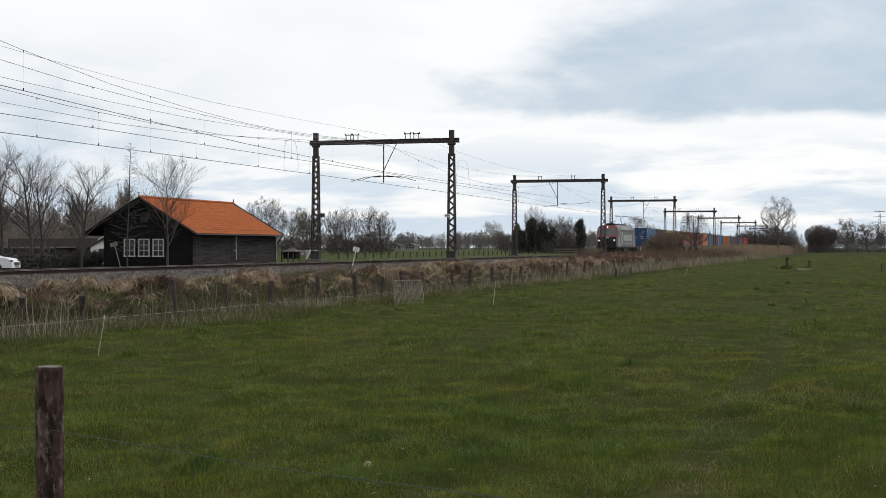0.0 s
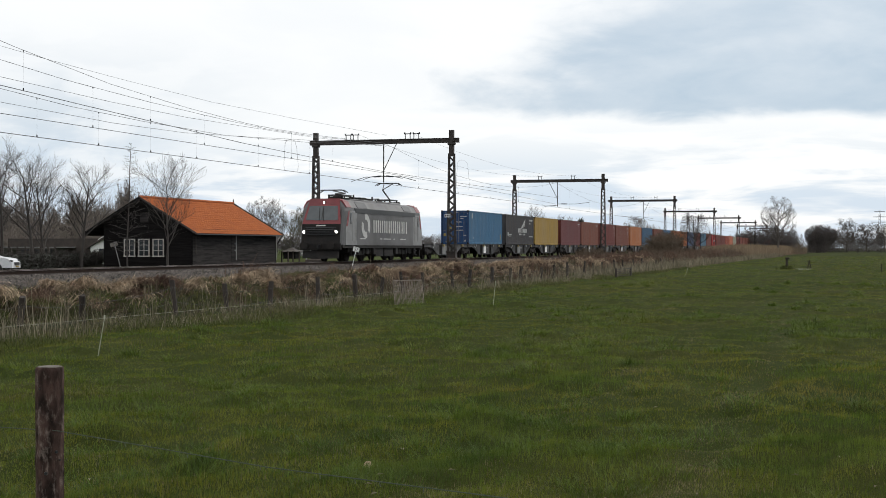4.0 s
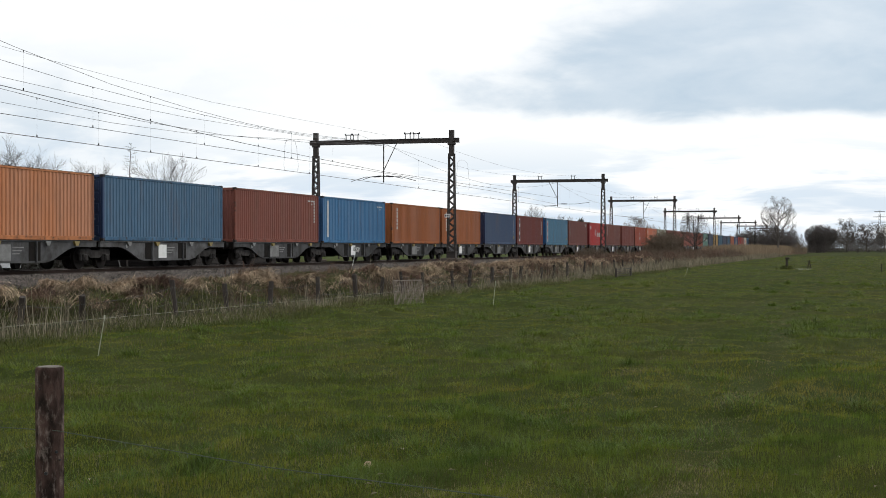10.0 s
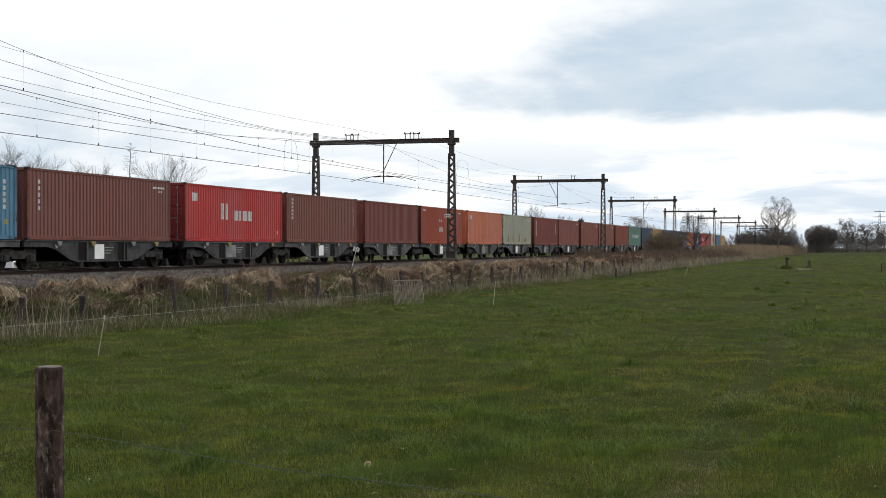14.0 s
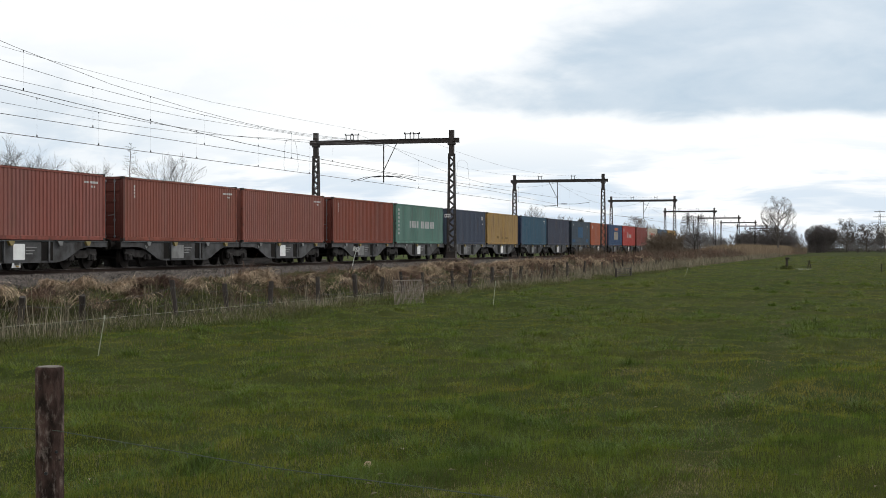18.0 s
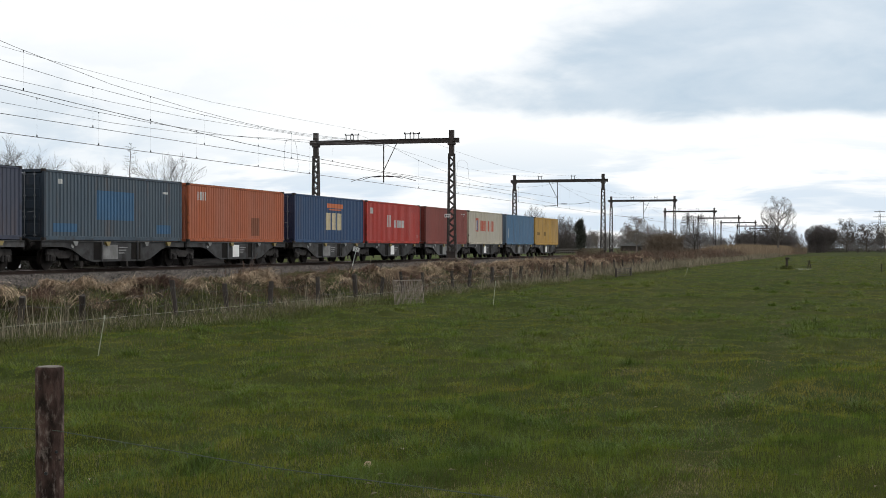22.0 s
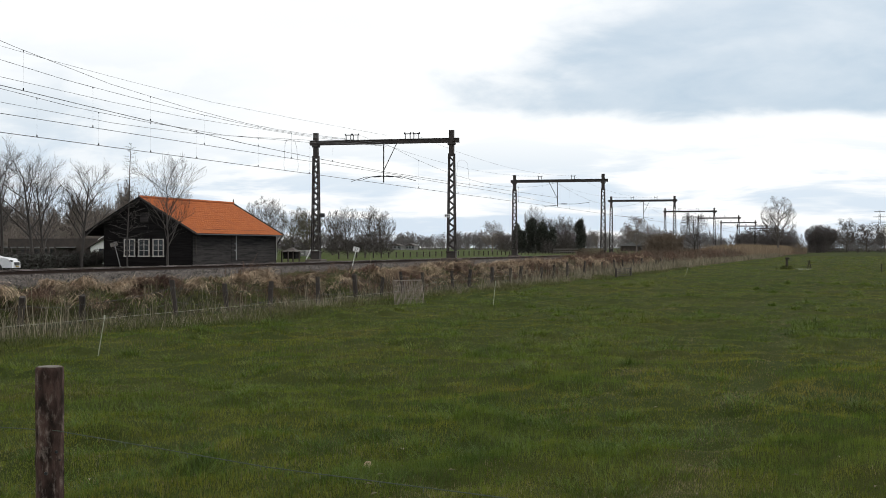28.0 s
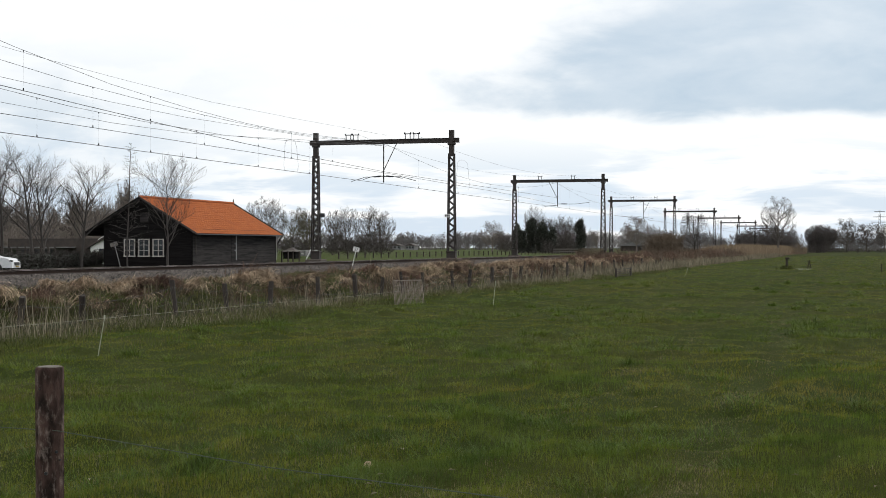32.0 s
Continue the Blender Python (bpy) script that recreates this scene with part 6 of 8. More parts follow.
def build_near_trees():
    z = YARD_Z
    how = dict(levels=3, twig=0.0062, wiggle=0.065, ratio=((0.45, 0.72), (0.42, 0.66), (0.45, 0.75)))
    tree("tall bare tree with several upright limbs", (97.6, 65.0, z), 11, BARK_NEAR, height=10.5, spread=0.70, trunk=0.16, upward=0.32, kids=(11, 11, 7), first=0.26, **how)
    tree("tall bare tree with slender upright limbs", (99.5, 62.5, z), 13, BARK_NEAR, height=9.2, spread=0.64, trunk=0.13, upward=0.36, kids=(11, 11, 7), first=0.14, **how)
    tree("bare forked tree beside the hedge", (87.7, 56.0, z), 12, BARK_NEAR, height=8.9, spread=0.72, trunk=0.14, upward=0.30, kids=(10, 11, 7), first=0.24, **how)
    tree("bare tree with spreading limbs beside the barn", (94.0, 55.9, z), 23, BARK_NEAR, height=8.3, spread=0.70, trunk=0.13, upward=0.28, kids=(11, 11, 7), first=0.24, **how)
    tree("bare young tree standing before the barn", (85.0, 44.1, z), 31, BARK_NEAR, height=7.8, spread=0.66, trunk=0.085, upward=0.34, kids=(13, 10, 7), first=0.28, **how)
    tree("slender bare larch with level branches", (86.9, 48.1, z), 41, BARK_NEAR, height=8.6, spread=1.15, trunk=0.06, upward=-0.05, levels=2, kids=(60, 6, 3), first=0.12, wiggle=0.03, thin=0.55, twig=0.009, taper=0.95, ratio=((0.16, 0.26), (0.25, 0.4)), name="larch_tree")
    tree("small leafless shrub on the ditch bank", (31.7, 16.2, -0.3), 61, BARK_NEAR, "shrub", name="shrub", height=1.35, spread=0.7, trunk=0.016, upward=0.3, levels=2, kids=(7, 5), first=0.1, wiggle=0.14, twig=0.004)
    tree("bare tree behind the barn", (112.0, 76.0, z), 51, BARK_NEAR, height=7.0, spread=0.7, trunk=0.15, upward=0.4, kids=(13, 12, 8), **how)


build_near_trees()


def rounded(rows_, height, middle=0.58):
    """Draws the outermost twigs in, so that the crown ends in an even dome."""
    s = np.asarray(rows_, float)
    c = np.array([0, 0, middle * height])
    q = np.concatenate([s[:, 0:3], s[:, 3:6]]) - c
    wide = np.percentile(np.hypot(q[:, 0], q[:, 1]), 88)
    ax = np.array([wide, wide, (1 - middle) * height * 0.94])
    k = np.linalg.norm(q / ax, axis=1)
    lim = np.where(k > 0.7, 0.7 + 0.3 * np.tanh((k - 0.7) / 0.3), k) / np.maximum(k, 1e-6)
    q = q * lim[:, None] + c
    s[:, 0:3], s[:, 3:6] = q[:len(s)], q[len(s):]
    return s


def proto(seed, even=True, **how):
    """Arrays of a whole bare tree of height 1, of cheap faces, for far woods."""
    stem, crown = grow(random.Random(seed), height=1.0, **how)
    if even:
        crown = rounded(crown, 1.0)
    v, f = limbs_arrays(stem, 4)
    v2, f2 = ribbon_arrays(crown, np.random.default_rng(seed))
    return np.concatenate([v, v2]), np.concatenate([f, f2 + len(v)]), len(v), len(f)


def scatter(name, label, protos, places, mat, category="trees", kind="stuff"):
    """Many turned and scaled copies of a few plants joined into one mesh: rows (x, y, z, height, width)."""
    rng = random.Random(hash(len(places)) % 997)
    vs, fs, n = [], [], 0
    for x, y, z, h, w in places:
        v, f = protos[rng.randrange(len(protos))][:2]
        a = rng.random() * 6.283
        c, s = math.cos(a), math.sin(a)
        vv = np.stack([(v[:, 0] * c - v[:, 1] * s) * w + x, (v[:, 0] * s + v[:, 1] * c) * w + y, v[:, 2] * h + z], 1)
        vs.append(vv)
        fs.append(f + n)
        n += len(v)
    me = raw_mesh(name, np.concatenate(vs), np.concatenate(fs).ravel(), 4, mat)
    return tagged(new(name, me), label, category, kind=kind)


ROUND = [proto(s, spread=0.66, trunk=0.018, levels=3, kids=(14, 10, 7), upward=0.42, first=0.10, twig=0.0026) for s in (1, 2, 3)]
GREAT_OAK = [proto(s, spread=0.78, trunk=0.024, levels=3, kids=(18, 13, 9), upward=0.25, first=0.20, twig=0.0019) for s in (24, 25, 26)]
UPRIGHT = [proto(s, False, spread=0.38, trunk=0.016, levels=3, kids=(22, 9, 5), upward=0.9, first=0.25, twig=0.0020) for s in (6, 7)]
BUSH = [proto(s, False, spread=0.95, trunk=0.008, levels=3, kids=(18, 8, 4), upward=0.5, first=0.0, twig=0.0045, wiggle=0.12) for s in (8, 9, 10)]
FAN = [proto(s, spread=0.64, trunk=0.016, levels=3, kids=(20, 11, 8), upward=0.42, first=0.05, twig=0.0014, wiggle=0.03, ratio=((0.70, 0.90), (0.40, 0.56), (0.32, 0.50))) for s in (44, 45, 46, 47)]
FAR_ROUND = [proto(s, spread=0.70, trunk=0.020, levels=3, kids=(11, 7, 5), upward=0.38, first=0.14, twig=0.0042) for s in (31, 32, 33, 34)]
FAR_BUSH = [proto(s, False, spread=0.95, trunk=0.010, levels=3, kids=(12, 6, 3), upward=0.5, first=0.0, twig=0.0070, wiggle=0.12) for s in (35, 36, 37)]


def lone(label, protos, k, x, y, z, h, w, mat, turn=0.0, name="bare_tree", category="tree"):
    """A single far tree as a thing: its trunk and its crown of limbs."""
    v, f, nv, nf = protos[k % len(protos)]
    v = v * np.array([w, w, h])
    t = thing(name, label, category, Matrix.Translation((x, y, z)) @ Matrix.Rotation(turn, 4, "Z"))
    part("trunk", raw_mesh("trunk", v[:nv], f[:nf].ravel(), 4, mat), mat, t)
    part("crown", raw_mesh("crown", v[nv:], (f[nf:] - nv).ravel(), 4, mat), mat, t, "crown of bare limbs and twigs")
    return t


def ivy_column(t_name, label, x, y, z, h, w, seed):
    """A trunk and its lower limbs wrapped in ivy: thousands of small leaves in uneven hanging clumps."""
    rng = np.random.default_rng(seed)
    k, per = 26, 200
    cz = h * np.sort(rng.random(k) ** 0.8)
    reach = w * (0.25 + 0.75 * rng.random(k)) * (1.05 - 0.55 * (cz / h) ** 2)
    turn = rng.random(k) * 6.283
    mid = np.stack([reach * np.cos(turn), reach * np.sin(turn), cz], 1)
    size = w * (0.20 + 0.28 * rng.random(k))
    c = np.repeat(mid, per, 0) + rng.normal(size=(k * per, 3)) * np.repeat(size, per)[:, None] * np.array([0.8, 0.8, 1.25])
    n = 1400
    stem = np.stack([rng.normal(0, w * 0.28, n), rng.normal(0, w * 0.28, n), h * 0.97 * rng.random(n)], 1)
    c = np.concatenate([c, stem])
    c = c[c[:, 2] > 0]
    n = len(c)
    d1 = rng.normal(size=(n, 3))
    d1 /= np.linalg.norm(d1, axis=1)[:, None]
    d2 = np.cross(d1, rng.normal(size=(n, 3)))
    d2 /= np.linalg.norm(d2, axis=1)[:, None]
    s = (0.07 + 0.10 * rng.random(n))[:, None]
    v = np.stack([c - d1 * s, c + d2 * s * 0.8, c + d1 * s, c - d2 * s * 0.8], 1).reshape(-1, 3)
    t = thing(t_name, label, "tree", (x, y, z))
    part("trunk", Geo().tube((0, 0, -0.2), (0, 0, h * 0.9), w * 0.3, w * 0.08, 7), BARK_DARK, t)
    part("ivy", raw_mesh("ivy", v, np.arange(n * 4), 4, IVY), IVY, t, "dark evergreen ivy")


def build_far_trees():
    rng = random.Random(77)
    z = FAR_Z
    # left: the mixed wood behind the barn and bungalow
    places = []
    for i in range(125):
        x = rng.uniform(135, 215)
        y = 0.545 * x + rng.uniform(-3, 46)
        h = rng.uniform(5.0, 9.0)
        places.append((x, y, z - 0.2, h, h * rng.uniform(0.7, 1.0)))
    scatter("left_wood", "bare mixed wood with dense brown twigs behind the barn", ROUND + UPRIGHT, places, BARK_WOOD, "wood")
    # undergrowth at the wood's foot
    places = [(x, 0.56 * x + rng.uniform(0, 22), z - 0.1, rng.uniform(2.6, 5.2), rng.uniform(3.0, 4.6)) for x in (rng.uniform(128, 200) for i in range(120))]
    scatter("left_undergrowth", "brown leafless undergrowth at the foot of the wood", FAR_BUSH, places, BARK_WOOD, "undergrowth")
    for k, (x, y, h, w, mat) in enumerate(((174, 81, 7.9, 7.5, BARK), (178, 77.5, 8.7, 8.5, BARK), (185, 77, 7.4, 8.0, BARK_GREEN), (181, 72.5, 6.6, 7.0, BARK_GREEN), (190, 76.5, 7.6, 7.5, BARK))):
        lone("bare tree with a first olive bloom behind the barn", FAN, k, x, y, z, h, w * 1.25, mat, k * 1.1)
    scatter("hedge_behind_barn", "tangled leafless hedge beyond the barn", FAR_BUSH, [(rng.uniform(165, 200), rng.uniform(66, 84), z, rng.uniform(1.8, 3.4), 3.2) for i in range(40)], BARK_DARK, "hedge")
    # the two rounded clumps beyond the far field
    for k, (x, y, h, w) in enumerate(((281, 106.2, 10.0, 9.5), (282, 104.6, 10.6, 9.5), (283, 99.4, 10.8, 10), (284, 97.8, 9.8, 9.5))):
        lone("large bare rounded tree in a field clump", FAN, k, x, y, z, h, w * 1.12, BARK, k * 1.7)
    scatter("clump_undergrowth", "dark brush under the field clump", BUSH, [(rng.uniform(278, 288), rng.uniform(96, 109), z, rng.uniform(1.5, 3.2), 3.5) for i in range(26)], BARK_MID, "undergrowth")
    # the long far tree line
    places = []
    for i in range(230):
        y = rng.uniform(60, 260)
        x = 560 + rng.uniform(-20, 90) + 0.1 * y
        h = rng.uniform(5.5, 9.5)
        places.append((x, y, z, h, h * rng.uniform(0.9, 1.3)))
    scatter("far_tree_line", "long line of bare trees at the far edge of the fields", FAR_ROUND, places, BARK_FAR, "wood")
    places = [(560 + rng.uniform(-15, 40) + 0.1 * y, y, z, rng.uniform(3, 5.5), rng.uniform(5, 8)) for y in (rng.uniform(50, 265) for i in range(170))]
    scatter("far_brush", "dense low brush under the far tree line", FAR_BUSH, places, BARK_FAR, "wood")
    for k, (x, y, h, w) in enumerate(((350, 90.5, 8.6, 9.0), (420, 67.0, 8.0, 8.5), (300, 46, 8.6, 7.5), (330, 47, 7.0, 7.0), (395, 72, 6.5, 7))):
        lone("bare broad-crowned tree in the far field", GREAT_OAK, k, x, y, z, h, w * 1.15, BARK_WOOD, k * 2.0)
    scatter("field_hedge", "bare brown hedge across the far field", BUSH, [(345 + rng.uniform(-8, 8), rng.uniform(74, 88), z, rng.uniform(3.0, 6.0), 4) for i in range(26)], BARK, "hedge")
    # trees under ivy
    for k, (x, y, h, w) in enumerate(((263, 63.0, 4.9, 0.8), (264, 60.6, 5.8, 1.05), (265, 58.6, 5.4, 1.1), (266, 57.0, 4.3, 0.9), (266.2, 51.5, 5.9, 0.85), (262, 62.0, 3.8, 0.8))):
        ivy_column("ivy_clad_tree", "tree wrapped in dark evergreen ivy", x, y, z, h, w, 60 + k)
    lone("tall pale bare tree behind the ivy-clad trees", FAN, 0, 330, 74.5, z, 12.6, 11.0, BARK_FAR, 0.3)
    for k, (x, y, h, w) in enumerate(((275, 56.0, 8.4, 8.5), (278, 58.4, 7.8, 8.0), (272, 54, 7.2, 7.0), (276, 61.0, 7.8, 7.5))):
        lone("bare tree among the ivy-clad trees", FAN, k, x, y, z, h, w * 1.15, BARK_MID, k * 2.2)
    scatter("copse_undergrowth", "dark brush at the foot of the ivy-clad copse", FAR_BUSH, [(rng.uniform(258, 282), rng.uniform(51, 65), z, rng.uniform(1.6, 3.6), 2.8) for i in range(40)], BARK_DARK, "undergrowth")
    # beyond the second gantry
    places = [(rng.uniform(380, 470), rng.uniform(44, 75), z, rng.uniform(3.5, 7.0), rng.uniform(4.5, 7)) for i in range(46)]
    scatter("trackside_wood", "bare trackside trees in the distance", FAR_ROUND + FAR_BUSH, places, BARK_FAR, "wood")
    # right: field trees, the round dark one, the oaks and the woods behind them
    tree("tall bare field tree beside the reeds", (318, 17.8, 0.1), 93, BARK, even=True, height=13.6, spread=0.82, trunk=0.26, upward=0.32, levels=3, kids=(16, 11, 7), first=0.16, twig=0.018)
    tree("small bare tree on the ditch bank", (217, 24.4, 0.2), 92, BARK_DARK, even=True, height=7.3, spread=0.95, trunk=0.13, upward=0.30, levels=3, kids=(15, 10, 6), first=0.12, twig=0.014)
    dome = [proto(s_, spread=0.75, trunk=0.030, levels=3, kids=(30, 16, 10), upward=0.25, first=0.03, twig=0.0024) for s_ in (71, 72)]
    for k in range(3):
        lone("dense dark rounded field tree", dome, k, 465 + 2 * k, 13.8 - 0.9 * k, 0, 9.6, 11.5, BARK_MID, 1.5 * k)
    scatter("round_tree_foot", "low twigs round the foot of the rounded field tree", BUSH, [(465 + rng.gauss(0, 2), 13 + rng.gauss(0, 2.2), 0, rng.uniform(2.5, 4.2), 4.0) for i in range(16)], BARK_MID, "brush")
    for k, (x, y, h, w) in enumerate(((540, 5.9, 13.6, 12.0), (542, -1.0, 11.6, 11.0), (545, -7.5, 12.0, 12.0))):
        lone("broad bare oak at the meadow's far edge", GREAT_OAK, k, x, y, 0, h, w * 1.25, BARK, 1.3 * k)
    places = [(rng.uniform(640, 720), y, 0, rng.uniform(6, 10.5), rng.uniform(8, 11)) for y in (rng.uniform(-60, 70) for i in range(110))]
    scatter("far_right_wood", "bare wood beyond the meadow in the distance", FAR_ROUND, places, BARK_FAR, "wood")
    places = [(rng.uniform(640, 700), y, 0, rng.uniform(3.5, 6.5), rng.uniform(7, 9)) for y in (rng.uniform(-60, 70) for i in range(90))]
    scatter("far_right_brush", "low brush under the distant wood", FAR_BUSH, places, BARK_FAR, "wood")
    places = [(rng.uniform(470, 500), rng.uniform(21, 40), 0, rng.uniform(6, 9.8), rng.uniform(6, 8)) for i in range(30)]
    scatter("dark_copse", "dark bare copse beyond the field tree", ROUND + BUSH, places, BARK_MID, "wood")
    scatter("field_hedge_low", "low dark hedge along the meadow's end", FAR_BUSH, [(470 + 0.6 * k, 10 - 0.75 * k + rng.uniform(-1, 1), 0, rng.uniform(0.9, 1.5), 2.6) for k in range(110)], BARK_DARK, "hedge")
    lone("rounded bare willow bush at the field's edge", BUSH, 1, 340, 13.8, 0, 3.2, 5.5, BARK_WARM, 0.4, "willow_bush", "bush")
    lone("rounded bare willow bush at the field's edge", BUSH, 2, 345, 14.8, 0, 2.8, 5.0, BARK_WARM, 1.4, "willow_bush", "bush")


build_far_trees()

# ---- grasses ----
def grass_material(name, colour, second, island=0.7, rough=0.95, through=0.45, spec=0.04, scale=0.35):
    """Blades: dull or waxy on the face, and letting light through."""
    m = material(name, colour, rough, 0.0, second, scale, 0.9, 0.10, 3.0, 0.0, island=island, spec=spec)
    nt = m.node_tree
    bsdf, out = nt.nodes["Principled BSDF"], nt.nodes["Material Output"]
    thin = nt.nodes.new("ShaderNodeBsdfTranslucent")
    mix = nt.nodes.new("ShaderNodeMixShader")
    mix.inputs[0].default_value = through
    nt.links.new(bsdf.inputs["Base Color"].links[0].from_socket, thin.inputs["Color"])
    nt.links.new(bsdf.outputs[0], mix.inputs[1])
    nt.links.new(thin.outputs[0], mix.inputs[2])
    nt.links.new(mix.outputs[0], out.inputs["Surface"])
    return m


def meadow_material(name, fresh, olive, deep, worn, through=0.35):
    """Meadow blades: fresh and olive stretches, deep green lusher spots, worn tan ones, and each blade a little its own."""
    m = grass_material(name, fresh, olive, 0.65, 0.62, through, 0.16, 0.16)
    nt = m.node_tree
    bsdf = nt.nodes["Principled BSDF"]
    hsv = bsdf.inputs["Base Color"].links[0].from_node
    base = hsv.inputs["Color"].links[0].from_socket
    pos = nt.nodes.new("ShaderNodeNewGeometry").outputs["Position"]
    spot = smooth(nt, noise_node(nt, pos, 1.5, 6.0, 0.70, 0.5), 0.48, 0.62)
    col = mix_rgb(nt, math_node(nt, "MULTIPLY", spot, 0.9), base, deep)
    bare = smooth(nt, noise_node(nt, pos, 0.34, 6.0, 0.66, 0.6), 0.55, 0.70)
    col = mix_rgb(nt, math_node(nt, "MULTIPLY", bare, 0.75), col, worn)
    nt.links.new(col, hsv.inputs["Color"])
    return m


GRASS = meadow_material("meadow_grass_blades", (0.106, 0.142, 0.017), (0.172, 0.166, 0.024), (0.054, 0.084, 0.011), (0.195, 0.152, 0.040), 0.32)
GRASS_TUFT = meadow_material("lush_grass_tufts", (0.080, 0.122, 0.017), (0.118, 0.148, 0.026), (0.044, 0.076, 0.012), (0.14, 0.13, 0.03), 0.32)
GRASS_DEAD = grass_material("withered_grass_blades", (0.20, 0.17, 0.095), (0.13, 0.115, 0.055), 1.0, 0.8, 0.30, 0.1)
GRASS_BANK = grass_material("olive_bank_grass", (0.070, 0.090, 0.022), (0.110, 0.105, 0.040), 1.0, 0.8, 0.3, 0.1, 0.6)
GRASS_FRINGE = grass_material("rank_fringe_grass", (0.066, 0.082, 0.024), (0.120, 0.108, 0.052), 0.9, 0.8, 0.3, 0.06)
STRAW = grass_material("dead_straw_grass", (0.46, 0.365, 0.255), (0.22, 0.155, 0.105), 1.4, through=0.15, scale=1.2)
PALE_STRAW = grass_material("pale_dry_stems", (0.26, 0.225, 0.165), (0.10, 0.092, 0.058), 1.1, through=0.2)
BRAMBLE = grass_material("brown_bramble_stems", (0.150, 0.095, 0.070), (0.075, 0.050, 0.040), 1.1)
REED = grass_material("tan_reed", (0.235, 0.182, 0.125), (0.17, 0.128, 0.088), 0.6)


def blades(name, label, root, length, width, azimuth, lean, mat, category, droop=0.5):
    """Curved tapering blades, two quads and a tip each, from arrays of roots and sizes."""
    n = len(root)
    up = np.array([0, 0, 1.0])
    out = np.stack([np.cos(azimuth), np.sin(azimuth), np.zeros(n)], 1)
    side = np.stack([-np.sin(azimuth), np.cos(azimuth), np.zeros(n)], 1) * (width / 2)[:, None]
    p1 = root + (up * (0.55 * np.cos(lean))[:, None] + out * (0.55 * np.sin(lean))[:, None]) * length[:, None]
    l2 = lean + droop
    p2 = p1 + (up * (0.5 * np.cos(l2))[:, None] + out * (0.5 * np.sin(l2))[:, None]) * length[:, None]
    v = np.stack([root - side, root + side, p1 + side * 0.8, p1 - side * 0.8, p2 + side * 0.15, p2 - side * 0.15], 1).reshape(-1, 3)
    f = (np.arange(n)[:, None, None] * 6 + np.array([(0, 1, 2, 3), (3, 2, 4, 5)])[None]).ravel()
    return tagged(new(name, raw_mesh(name, v, f, 4, mat)), label, category, kind="stuff")


def lawn(name, label, root, length, width, azimuth, lean, mat):
    """Short single-faced blades."""
    n = len(root)
    out = np.stack([np.cos(azimuth) * np.sin(lean), np.sin(azimuth) * np.sin(lean), np.cos(lean)], 1)
    side = np.stack([-np.sin(azimuth), np.cos(azimuth), np.zeros(n)], 1) * (width / 2)[:, None]
    v = np.stack([root - side, root + side, root + out * length[:, None]], 1).reshape(-1, 3)
    return tagged(new(name, raw_mesh(name, v, np.arange(3 * n), 3, mat)), label, "grass", kind="stuff")


def strands(name, label, root, length, width, azimuth, lean, bend, mat, category, seed=1):
    """Long limp strands of four pieces each, bending over by 'bend' and swaying sideways."""
    rng = np.random.default_rng(seed)
    n = len(root)
    p, az, le = root.copy(), azimuth.copy(), lean.copy()
    rows_ = []
    for k in range(5):
        side = np.stack([-np.sin(az), np.cos(az), np.zeros(n)], 1) * (width * (1.0, 0.95, 0.85, 0.65, 0.15)[k] / 2)[:, None]
        rows_ += [p - side, p + side]
        step = np.stack([np.cos(az) * np.sin(le), np.sin(az) * np.sin(le), np.cos(le)], 1) * (length / 4)[:, None]
        p = p + step
        le = le + bend * (0.7 + 0.6 * rng.random(n)) / 3.2
        az = az + rng.normal(0, 0.22, n)
    v = np.stack(rows_, 1).reshape(-1, 3)
    quad = np.array([(2 * k, 2 * k + 1, 2 * k + 3, 2 * k + 2) for k in range(4)])
    f = (np.arange(n)[:, None, None] * 10 + quad[None]).ravel()
    return tagged(new(name, raw_mesh(name, v, f, 4, mat)), label, category, kind="stuff")


